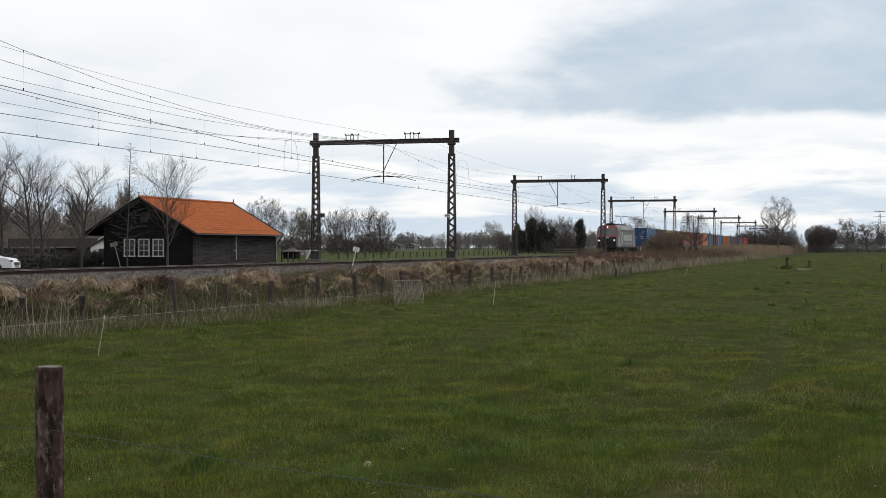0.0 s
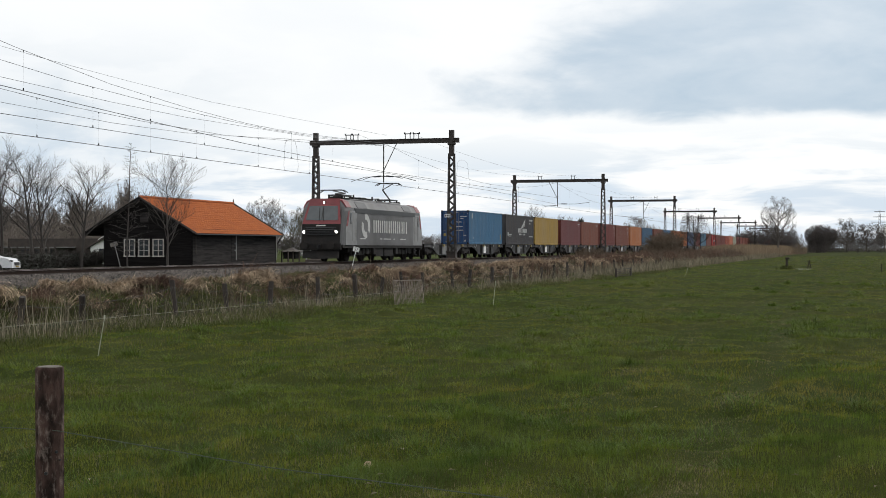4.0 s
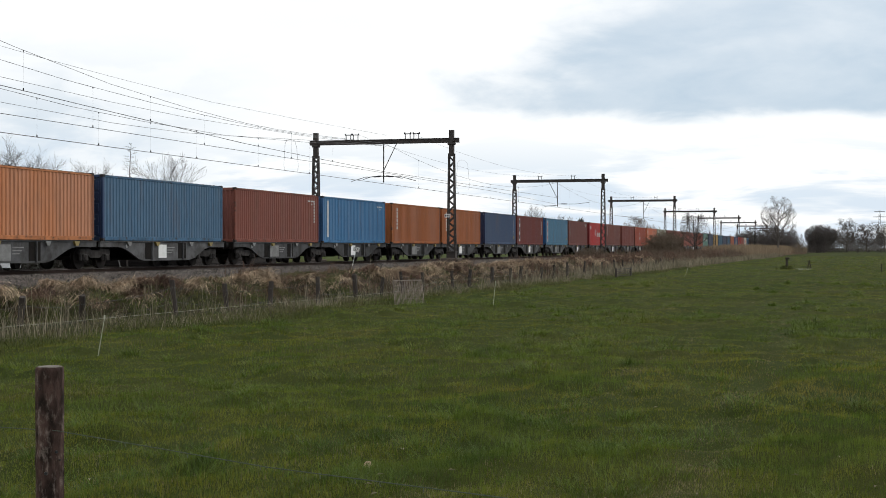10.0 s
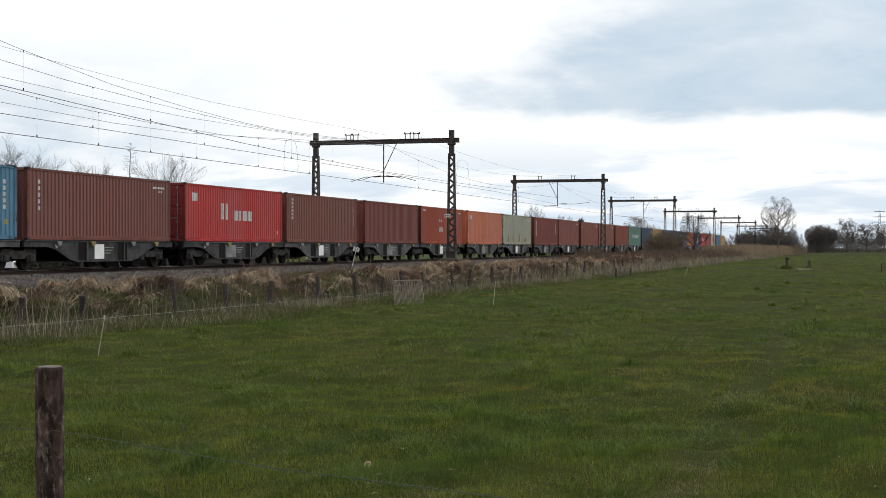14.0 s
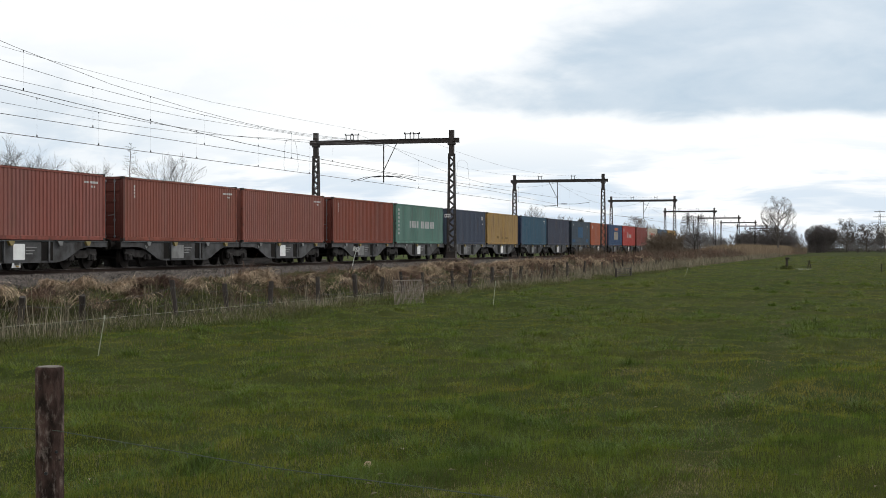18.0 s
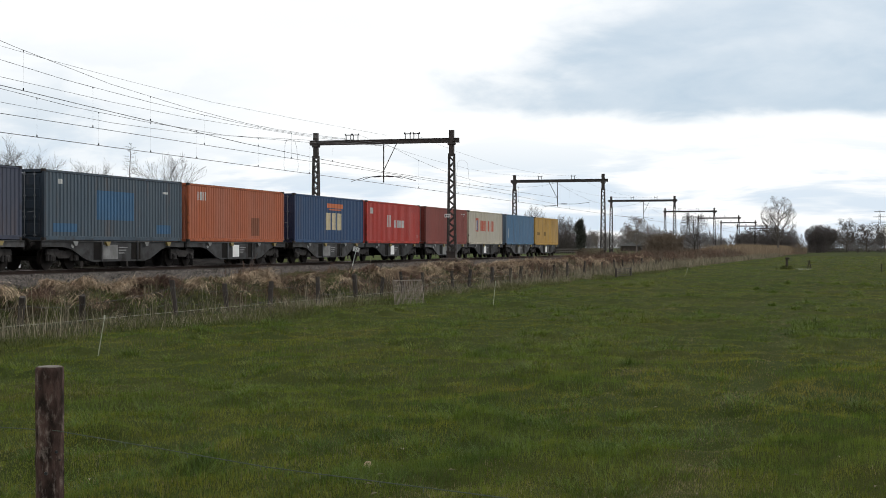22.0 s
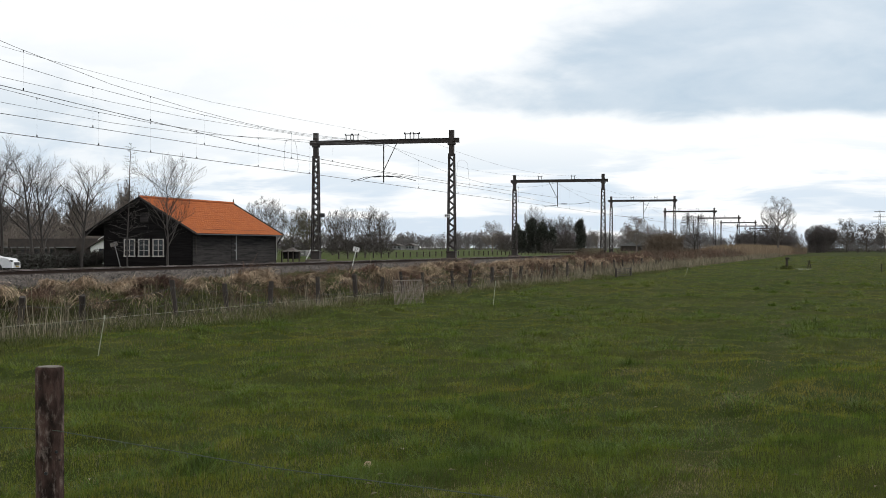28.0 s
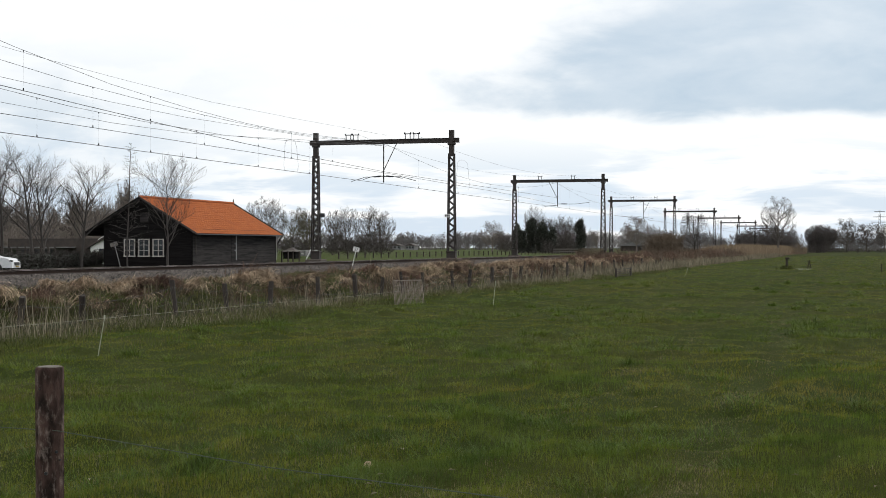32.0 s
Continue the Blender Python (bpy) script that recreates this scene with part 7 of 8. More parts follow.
def build_meadow_grass():
    rng = np.random.default_rng(21)
    n = 1000000
    # thinner with distance, over the whole meadow in front
    r = 7.5 * (270 / 7.5) ** (rng.random(n) ** 1.1)
    a = radians(-9) + rng.random(n) * radians(56)
    x, y = r * np.cos(a), r * np.sin(a)
    lush = 0.8 * value_noise(x / 2.6, y / 1.5, 9) + 0.8 * value_noise(x / 0.8, y / 0.5, 10) + 0.5 * value_noise(x / 0.22, y / 0.17, 11)
    lush = lush + 2.2 * np.clip(value_noise(x / 1.1, y / 0.7, 6) - 0.20, 0, 1)
    keep = (y < 14.9) & (lush + 1.0 > 0.5 * rng.random(n))
    x, y, r, lush = x[keep], y[keep], r[keep], lush[keep]
    n = len(x)
    size = np.clip(1 + 1.1 * lush, 0.7, 2.5)
    # two faint wheel tracks run up the meadow, where the grass lies short and pale
    ahead, aside = x * math.cos(THETA) + y * math.sin(THETA), x * math.sin(THETA) - y * math.cos(THETA)
    off = aside - 3.5 - 0.281 * (ahead - 16.6) + 0.35 * value_noise(ahead / 6, aside * 0, 17)
    rut = np.exp(-(off / 0.22) ** 2) + 0.6 * np.exp(-((off + 1.7) / 0.22) ** 2)
    size = size * (1 - 0.45 * np.clip(rut, 0, 1))
    root = np.stack([x, y, ground_height(x, y) - 0.006], 1)
    length = (0.024 + 0.030 * rng.random(n)) * size * (1 + 0.010 * np.minimum(r, 120))
    width = (0.0030 + 0.0022 * rng.random(n)) * (0.30 + r / 14)
    comb = 9.0 * value_noise(x / 0.30, y / 0.24, 12) + rng.normal(0, 1.3, n)
    tuft = lush > 0.34
    dead = ~tuft & (rng.random(n) < 0.03 + 0.08 * (value_noise(x / 3.0, y / 2.0, 13) > 0.12) + 0.6 * np.clip(rut, 0, 1))
    args = (root, length, width, comb, np.clip(0.05 + 0.65 * rng.random(n) - 0.2 * lush + 0.45 * np.clip((r - 14) / 30, 0, 1), 0.05, 1.3))
    pick = lambda m: [q[m] for q in args]
    lawn("meadow_grass", "short grazed green meadow grass", *pick(~tuft & ~dead), GRASS)
    lawn("grass_tufts", "lush longer tufts in the meadow", *pick(tuft), GRASS_TUFT)
    lawn("withered_blades", "withered straw-coloured blades among the grass", *pick(dead), GRASS_DEAD)
    # single tussocks that the cattle left standing
    k = 430
    d = 9.5 * (75 / 9.5) ** rng.random(k)
    a = radians(-8) + rng.random(k) * radians(44)
    tx, ty = d * np.cos(a), d * np.sin(a)
    ok = ty < 12.4
    tx, ty, d = tx[ok], ty[ok], d[ok]
    big = 0.10 + 0.20 * rng.random(len(tx)) ** 1.5
    per = 130
    cx, cy, cd, cb = (np.repeat(q, per) for q in (tx, ty, d, big))
    n = len(cx)
    dx, dy = rng.normal(0, 1, n) * cb * 1.15, rng.normal(0, 1, n) * cb
    x, y = cx + dx, cy + dy
    root = np.stack([x, y, ground_height(x, y) - 0.01], 1)
    inner = np.exp(-(dx * dx + dy * dy) / (1.6 * cb * cb))
    strands("tussocks", "dark green tussocks of longer grass left in the meadow", root, (0.05 + 0.10 * rng.random(n)) * (0.5 + inner) * (0.7 + 2.2 * cb) * (1 + cd / 160), (0.0030 + 0.002 * rng.random(n)) * (0.4 + cd / 14), np.arctan2(dy, dx) + rng.normal(0, 0.7, n), 0.15 + 0.6 * rng.random(n), 0.5 + 0.9 * rng.random(n), GRASS_TUFT, "grass", 49)


build_meadow_grass()


def build_bank_plants():
    rng = np.random.default_rng(33)

    def along(n, x0, x1, power=1.6):
        return x0 + (x1 - x0) * rng.random(n) ** power
    # green and olive grass over the bank
    n = 60000
    x, y = along(n, 12, 150), 15.4 + 14.2 * rng.random(n)
    root = np.stack([x, y, ground_height(x, y) - 0.02], 1)
    blades("bank_grass", "rough olive grass on the ditch bank", root, 0.08 + 0.18 * rng.random(n), 0.008 + 0.010 * rng.random(n) + x * 1e-4, rng.random(n) * 6.283, 0.2 + 0.8 * rng.random(n), GRASS_BANK, "grass")
    # mixed fringe along the meadow's edge: green below, greyish dry grass behind it
    n = 38000
    x, y = along(n, 12, 110), 12.7 + 2.2 * rng.random(n)
    lush = value_noise(x / 1.2, y / 0.8, 31)
    keep = lush > -0.12
    x, y, lush = x[keep], y[keep], lush[keep]
    n = len(x)
    root = np.stack([x, y, ground_height(x, y) - 0.02], 1)
    strands("fringe_grass", "long green grass fringe below the fence", root, (0.07 + 0.15 * rng.random(n)) * (1 + 1.3 * lush), 0.005 + 0.004 * rng.random(n) + x * 1e-4, rng.random(n) * 6.283, 0.1 + 0.5 * rng.random(n), 0.6 + 0.8 * rng.random(n), GRASS_FRINGE, "grass", 41)
    n = 12000
    x, y = along(n, 12, 130, 1.4), 13.3 + 2.0 * rng.random(n)
    lush = value_noise(x / 1.6, y / 0.8, 32) + 0.4 * value_noise(x / 0.5, y / 0.4, 33)
    keep = lush > np.where(x < 34, -0.16, 0.02)
    x, y, lush = x[keep], y[keep], lush[keep]
    n = len(x)
    root = np.stack([x, y, ground_height(x, y) - 0.02], 1)
    strands("dry_fringe", "greyish dry grass along the fence", root, (0.14 + 0.26 * rng.random(n)) * (1 + lush), 0.004 + 0.003 * rng.random(n) + x * 1e-4, rng.random(n) * 6.283, 0.05 + 0.5 * rng.random(n), 0.4 + 1.0 * rng.random(n), PALE_STRAW, "grass", 42)
    # tall pale stems in clumps in the ditch
    n = 9000
    x, y = along(n, 12, 170, 2.0), 13.8 + 3.8 * rng.random(n) ** 1.3
    clump = value_noise(x / 0.9, y / 0.9, 14)
    keep = clump > 0.14
    x, y, clump = x[keep], y[keep], clump[keep]
    n = len(x)
    root = np.stack([x, y, ground_height(x, y) - 0.02], 1)
    strands("dry_stems", "pale dry grass stems standing along the ditch", root, (0.35 + 0.85 * rng.random(n) ** 1.5) * (0.8 + clump), 0.005 + 0.005 * rng.random(n) + x * 1e-4, rng.random(n) * 6.283, 0.03 + 0.35 * rng.random(n), 0.1 + 0.9 * rng.random(n) ** 2, PALE_STRAW, "grass", 43)
    # dead grass hanging over the lip of the bank, in mats with bare green between
    n = 20000
    x, y = along(n, 14, 135, 1.25), 19.0 + 3.4 * rng.random(n)
    mat_ = value_noise(x / 1.7, y / 1.1, 51) + 0.5 * value_noise(x / 0.5, y / 0.4, 52) + np.where(x < 46, -0.09, 0.02) + np.clip((x - 45) / 150, 0, 0.25)
    keep = mat_ > 0
    x, y, mat_ = x[keep], y[keep], mat_[keep]
    n = len(x)
    # gathered into tufts that hang together
    ci, cj = np.floor(x / 0.55), np.floor(y / 0.42)
    pick_ = np.mod(np.sin(ci * 12.9898 + cj * 78.233) * 43758.5453, 1.0)
    pick2 = np.mod(pick_ * 917.31, 1.0)
    cx, cy = (ci + 0.2 + 0.6 * pick_) * 0.55, (cj + 0.2 + 0.6 * pick2) * 0.42
    x, y = cx + (x - cx) * 0.55, cy + (y - cy) * 0.55
    root = np.stack([x, y, ground_height(x, y) + 0.02 + 0.16 * np.clip(mat_, 0, 0.6) + 0.08 * pick2 * rng.random(n)], 1)
    az = -math.pi / 2 + 2.4 * (pick_ - 0.5) + rng.normal(0, 0.38, n)
    pale = mat_ + 0.45 * (pick2 - 0.5) > 0.08 + np.clip((x - 50) / 200, 0, 0.3)
    args = (root, (0.28 + 0.40 * rng.random(n)) * (0.75 + 0.6 * pick_), 0.008 + 0.016 * rng.random(n) ** 2 + x * 1e-4, az, 0.5 + 0.6 * rng.random(n), 1.1 + 0.9 * rng.random(n))
    strands("straw_mats", "flopped mats of dead straw-coloured grass", *[q[pale] for q in args], STRAW, "grass", 44)
    strands("brown_mats", "matted brown dead grass hanging over the bank", *[q[~pale] for q in args], BRAMBLE, "grass", 45)
    # heavy wigs of flopped grass, each combed one way, along the lip
    k = 250
    bx = 15 + 125 * rng.random(k) ** 1.15
    by = 19.7 + 1.9 * rng.random(k)
    per = 170
    cx, cy = np.repeat(bx, per), np.repeat(by, per)
    comb = np.repeat(-math.pi / 2 + rng.normal(0, 0.75, k), per)
    wide, tall = np.repeat(0.16 + 0.24 * rng.random(k), per), np.repeat(0.6 + 0.6 * rng.random(k), per)
    light = np.repeat(rng.random(k) - np.clip((bx - 70) / 150, -0.1, 0.3) > 0.42, per)
    n = len(cx)
    x, y = cx + rng.normal(0, 1, n) * wide, cy + rng.normal(0, 1, n) * wide * 0.6
    root = np.stack([x, y, ground_height(x, y) + 0.03 + 0.20 * np.exp(-((x - cx) / wide) ** 2) * rng.random(n)], 1)
    args = (root, (0.35 + 0.35 * rng.random(n)) * tall, 0.010 + 0.014 * rng.random(n) ** 2 + x * 1e-4, comb + rng.normal(0, 0.25, n), 0.6 + 0.5 * rng.random(n), 1.2 + 0.9 * rng.random(n))
    strands("straw_wigs", "thick flopped tufts of pale dead grass on the bank", *[q[light] for q in args], STRAW, "grass", 50)
    strands("brown_wigs", "thick flopped tufts of brown dead grass on the bank", *[q[~light] for q in args], BRAMBLE, "grass", 51)
    # olive and brown growth hanging down the bank's face
    n = 26000
    x, y = along(n, 14, 120, 1.3), 17.9 + 2.2 * rng.random(n)
    root = np.stack([x, y, ground_height(x, y)], 1)
    az = -math.pi / 2 + rng.normal(0, 0.9, n)
    brown = value_noise(x / 1.4, y / 0.8, 54) + np.clip((x - 50) / 90, -0.1, 0.4) > 0.05
    args = (root, 0.25 + 0.40 * rng.random(n), 0.008 + 0.014 * rng.random(n) ** 2 + x * 1e-4, az, 0.5 + 0.8 * rng.random(n), 0.8 + 0.9 * rng.random(n))
    strands("face_grass", "olive grass hanging down the bank", *[q[~brown] for q in args], GRASS_BANK, "grass", 46)
    strands("face_bramble", "brown leafless growth on the bank's face", *[q[brown] for q in args], BRAMBLE, "bramble", 47)
    # bramble and dead brush on the bank, thicker further along
    n = 24000
    x, y = 44 + 204 * rng.random(n) ** 1.2, 16.5 + 9.5 * rng.random(n)
    thick = value_noise(x / 6, y / 3, 15) + np.clip((x - 70) / 120, -0.3, 0.6)
    keep = thick > 0.06
    x, y = x[keep], y[keep]
    n = len(x)
    root = np.stack([x, y, ground_height(x, y)], 1)
    strands("bramble_tangle", "brown tangle of leafless bramble on the bank", root, (0.5 + 0.6 * rng.random(n)) * (1 + np.clip((x - 90) / 140, 0, 0.7)), 0.007 + 0.007 * rng.random(n) + x * 1.1e-4, rng.random(n) * 6.283, 0.1 + 0.7 * rng.random(n), 0.8 + 1.2 * rng.random(n), BRAMBLE, "bramble", 48)
    # dry grass edge further along the ditch
    n = 9000
    x, y = 80 + 190 * rng.random(n), 13.6 + 3.2 * rng.random(n)
    root = np.stack([x, y, ground_height(x, y)], 1)
    blades("ditch_edge_grass", "greyish dry grass along the far ditch edge", root, 0.3 + 0.5 * rng.random(n), 0.015 + 0.02 * rng.random(n), rng.random(n) * 6.283, 0.05 + 0.4 * rng.random(n), PALE_STRAW, "grass", 0.3)
    # reed bed
    n = 26000
    x, y = 235 + 190 * rng.random(n), 15.5 + 10.5 * rng.random(n)
    root = np.stack([x, y, ground_height(x, y)], 1)
    blades("reed_bed", "dense bed of tan dry reeds", root, 0.95 + 1.05 * rng.random(n), 0.04 + 0.05 * rng.random(n), rng.random(n) * 6.283, 0.02 + 0.22 * rng.random(n), REED, "reeds", 0.2)
    r2 = random.Random(5)
    for k, (x, y, h, w) in enumerate(((184, 24.8, 5.2, 6.5), (188, 23.8, 5.4, 7.0), (192, 25.2, 4.8, 6.5), (181, 25.6, 4.2, 5.5))):
        lone("dense brown leafless willow bush on the bank", BUSH, k, x, y, 0.1, h * 0.76, w * 0.8, BARK_WARM, k * 1.2, "willow_bush", "bush")
    scatter("bank_brush", "low brown brush on the bank", FAR_BUSH, [(r2.uniform(140, 240), r2.uniform(18, 27), 0.1, r2.uniform(0.8, 1.7), r2.uniform(1.6, 2.6)) for i in range(90)], BARK_WARM, "brush")
    scatter("trackside_brush", "brown bramble bush beside the second gantry", BUSH, [(r2.uniform(143, 154), r2.uniform(26.2, 28.6), 0.2, r2.uniform(1.0, 1.7), 2.0) for i in range(14)], BARK_WARM, "brush")
    scatter("willow_twigs", "close brown twigs of the willow bushes", BUSH, [(r2.uniform(179, 191), r2.uniform(23.6, 26), 0.1, r2.uniform(2.4, 4.0), 3.6) for i in range(26)], BARK_WARM, "brush")


build_bank_plants()

# ---- fences and small things ----
def post_geo(r, h, n=12, seed=0):
    """A round wooden post: slightly uneven, with a worn, chamfered top."""
    rng = random.Random(seed)
    rings = []
    for z, k in ((-0.3, 1.0), (0.0, 1.0), (h * 0.33, 0.98), (h * 0.66, 0.99), (h - 0.03, 0.97), (h - 0.006, 0.93), (h, 0.86)):
        rings.append([(r * k * (1 + rng.uniform(-0.035, 0.035)) * math.cos(2 * math.pi * i / n), r * k * (1 + rng.uniform(-0.035, 0.035)) * math.sin(2 * math.pi * i / n), z) for i in range(n)])
    return Geo().loft(rings)


DARK_POST = material("dark_wet_fence_post", (0.048, 0.037, 0.030), 0.9, 0.0, (0.022, 0.017, 0.014), 3.0, 0.9, 0.25, 40, 0.6, 24, stretch=(2, 2, 0.4))
TAPE = material("pale_fence_tape", (0.26, 0.25, 0.20), 0.7, bump=0)
PLASTIC = material("pale_plastic_stake", (0.36, 0.37, 0.28), 0.6, bump=0)
WIRE_GREEN = material("weathered_green_wire", (0.065, 0.085, 0.060), 0.6, 0.1, bump=0)
TIMBER_GREY = material("silvered_timber", (0.20, 0.18, 0.16), 0.9, 0.0, (0.11, 0.095, 0.085), 3.0, 0.8, 0.25, 40, 0.4)


def near_post(r, h):
    """A round post with long cracks, flutes and swellings round its knots."""
    cols, rows_ = 56, 90
    u, w = np.meshgrid(np.arange(cols) / cols * 2 * np.pi, np.arange(rows_ + 1) / rows_)
    z = -0.2 + (h + 0.2) * w
    q = r * (1 + 0.05 * value_noise(np.cos(u) * 3 + 9, z * 2.2 + np.sin(u) * 3, 61) + 0.06 * value_noise(u * 5.1, z * 3.0, 62) * (np.abs(u - np.pi) < 2.9) - 0.14 * np.clip(value_noise(u * 7.0 + 0.4 * np.sin(z * 9), z * 1.6, 63) - 0.22, 0, 1))
    for ku, kz in ((2.86, 0.665), (3.62, 0.555), (2.42, 0.63), (3.3, 0.50)):
        q = q + 0.006 * np.exp(-((u - ku) / 0.30) ** 2 - ((z - kz) / 0.035) ** 2)
    q = np.where(z > h - 0.008, q * 0.955, q)
    verts = np.stack([q * np.cos(u), q * np.sin(u), z], -1).reshape(-1, 3)
    k, j = np.meshgrid(np.arange(cols), np.arange(rows_))
    a, b = j * cols + k, j * cols + (k + 1) % cols
    faces = [tuple(f) for f in np.stack([a, b, b + cols, a + cols], -1).reshape(-1, 4).tolist()] + [tuple(range(rows_ * cols, (rows_ + 1) * cols))]
    return Geo().add([tuple(v) for v in verts.tolist()], faces)


def build_foreground_fence():
    f = thing("meadow_fence", "weathered round fence post with two wire strands", "fence", (5.99, 3.73, 0))
    p = part("post", near_post(0.066, 1.08), WOOD_POST, f, "weathered round wooden post with cracks and knots")
    part("end_grain", Geo().tube((0, 0, 1.0795), (0, 0, 1.083), 0.058, 0.054, 24), material("silvered_end_grain", (0.15, 0.13, 0.11), 0.95, 0.0, (0.055, 0.045, 0.038), 30.0, 0.9, 0.4, 60), p, "silvery end grain")
    p.data.polygons.foreach_set("use_smooth", [True] * len(p.data.polygons))
    for a, z, r in ((4.16, 0.68, 0.009), (3.42, 0.58, 0.010), (4.45, 0.64, 0.005), (2.95, 0.98, 0.004)):
        d = Vector((math.cos(a), math.sin(a), 0))
        part("knot", Geo().tube(d * 0.060 + Vector((0, 0, z)), d * 0.0735 + Vector((0, 0, z)), r, r * 0.7, 12), BLACK, p, "dark knot")
    for h in (0.7835, 0.7815):
        pts = [(6.35, 9.0, h + 0.03), (5.96, 3.83, h), (5.94, 3.66, h), (5.40, 2.35, h - 0.035), (4.84, 1.07, h - 0.02), (3.6, -1.8, h + 0.02)]
        o = Vector((5.99, 3.73, 0))
        part("wire", Geo().line([tuple(Vector(q) - o) for q in pts], 0.0013, 5), WIRE_GREEN, f, "thin strand of fence wire")
    # barbs along the wire
    g = Geo()
    for k in range(9):
        t = (k + 0.6 * math.sin(k * 5.3)) / 9.5 + 0.03
        q = Vector((5.94, 3.66, 0.782)).lerp(Vector((4.84, 1.07, 0.762)), t) - Vector((5.99, 3.73, 0.025 * math.sin(t * 3.14)))
        g.tube(q + Vector((0, 0, -0.012)), q + Vector((0.006, 0.006, 0.004)), 0.0016, n=4)
    tagged(part("barbs", g, WIRE_GREEN, f), kind="stuff")


build_foreground_fence()


def build_ditch_fence():
    f = thing("ditch_fence", "old sagging fence of dark posts and wire along the ditch", "fence", (0, 15.4, 0))
    rng = random.Random(9)
    xs = [19.0, 24.0, 26.3, 30.3, 33.2, 36.1, 38.9, 42.1, 44.6, 47.4, 50.0, 53.0, 56.0, 59.2, 62.4, 65.8, 69.2, 72.8, 76.4, 80, 84, 88, 92, 96, 100, 105, 110, 115, 120]
    tops = []
    for k, x in enumerate(xs):
        y = rng.uniform(-0.15, 0.25)
        z = float(ground_height(x, 15.4 + y))
        lean = (rng.uniform(-7, 7), rng.uniform(-7, 7)) if k > 2 else ((4, -12), (16, -18), (12, -20))[k]
        h = rng.uniform(0.68, 0.95)
        m = Matrix.Translation((x, y, z - 0.05)) @ pose(0, 0, 0, lean[0], lean[1], 0)
        part("post", post_geo(rng.uniform(0.052, 0.078), h, 9, k), DARK_POST, f, at=m)
        tops.append(m @ Vector((0, 0, h)))
    for drop in (0.18, 0.52):
        for a, b in zip(tops, tops[1:]):
            rings = []
            for k in range(5):
                q = a.lerp(b, k / 4) - Vector((0, 0.08, drop + 0.05 * math.sin(k / 4 * math.pi)))
                rings.append([(q.x, q.y - 0.003, q.z), (q.x, q.y, q.z - 0.003), (q.x, q.y + 0.003, q.z), (q.x, q.y, q.z + 0.003)])
            part("wire", Geo().loft(rings), WIRE, f)


build_ditch_fence()


def build_tape_fence():
    t = thing("electric_fence", "pale electric fence line on thin plastic stakes", "fence", (19.5, 11.3, 0))
    o = Vector((19.5, 11.3, 0))
    tops = []
    for x, y, h, lx in ((19.5, 11.3, 0.58, 0.10), (37.8, 9.73, 0.62, 0.06), (78.2, 9.4, 0.50, 0.22)):
        z = float(ground_height(x, y))
        a, b = Vector((x, y, z)) - o, Vector((x + 0.02, y - lx, z + h)) - o
        s = part("stake", Geo().tube(a, b, 0.008, 0.006, 6), PLASTIC, t, "thin pale plastic stake")
        part("clip", Geo().tube(b, b + Vector((0, 0, 0.05)), 0.016, 0.012, 6), PLASTIC, s)
        tops.append(b)
    left = Vector((12.5, 11.6, 0.55)) - o
    mid = Vector((28.0, 13.0, 0.38)) - o
    mid2 = Vector((35.3, 13.2, 0.34)) - o
    part("tape", Geo().line([tuple(left), tuple(tops[0]), tuple(mid), tuple(mid2), tuple(Vector((39.0, 12.5, 0.42)) - o), tuple(Vector((45, 13.6, 0.5)) - o), tuple(Vector((60, 14.2, 0.5)) - o)], 0.0035, 4), TAPE, t, "pale polywire line")


build_tape_fence()


def build_hurdle():
    h = thing("wire_hurdle", "leaning panel of rusty wire mesh by the fence", "hurdle", Matrix.Translation((38.10, 12.66, 0.0)) @ pose(0, 0, 0, -8, 0, -29))
    rust = material("rusty_grey_mesh", (0.30, 0.255, 0.215), 0.8, 0.1, (0.12, 0.09, 0.07), 5, 0.8, bump=0)
    w, ht = 1.13, 0.72
    part("frame", Geo().tube((0, 0, 0.02), (0, 0, ht), 0.013, n=6).tube((w, 0, 0.02), (w, 0, ht), 0.013, n=6).tube((0, 0, ht), (w, 0, ht), 0.015, n=6), rust, h)
    for k in range(1, 24):
        x = w * k / 24
        part("bar", Geo().tube((x, 0, 0.0), (x + 0.01 * math.sin(k * 3.0), 0, ht), 0.0075, n=4), rust, h)
    for z in (0.20, 0.42, 0.58):
        part("bar", Geo().tube((0, 0.01, z), (w, 0.01, z), 0.007, n=4), rust, h)


build_hurdle()


def build_field_gate():
    g = thing("field_gate", "low weathered timber gate at the ditch crossing", "gate", (77.2, 12.95, 0))
    d = Vector((3.2, -0.3, 0))
    for k in range(2):
        q = d * k
        part("post", Geo().bar(q + Vector((0, 0, -0.2)), q + Vector((0, 0, 0.52)), 0.10, 0.10, (0, 1, 0)), DARK_POST, g)
    for z in (0.10, 0.22, 0.34, 0.46):
        part("rail", Geo().bar(Vector((0, 0, z)), d + Vector((0, 0, z)), 0.03, 0.045), DARK_POST, g)


build_field_gate()


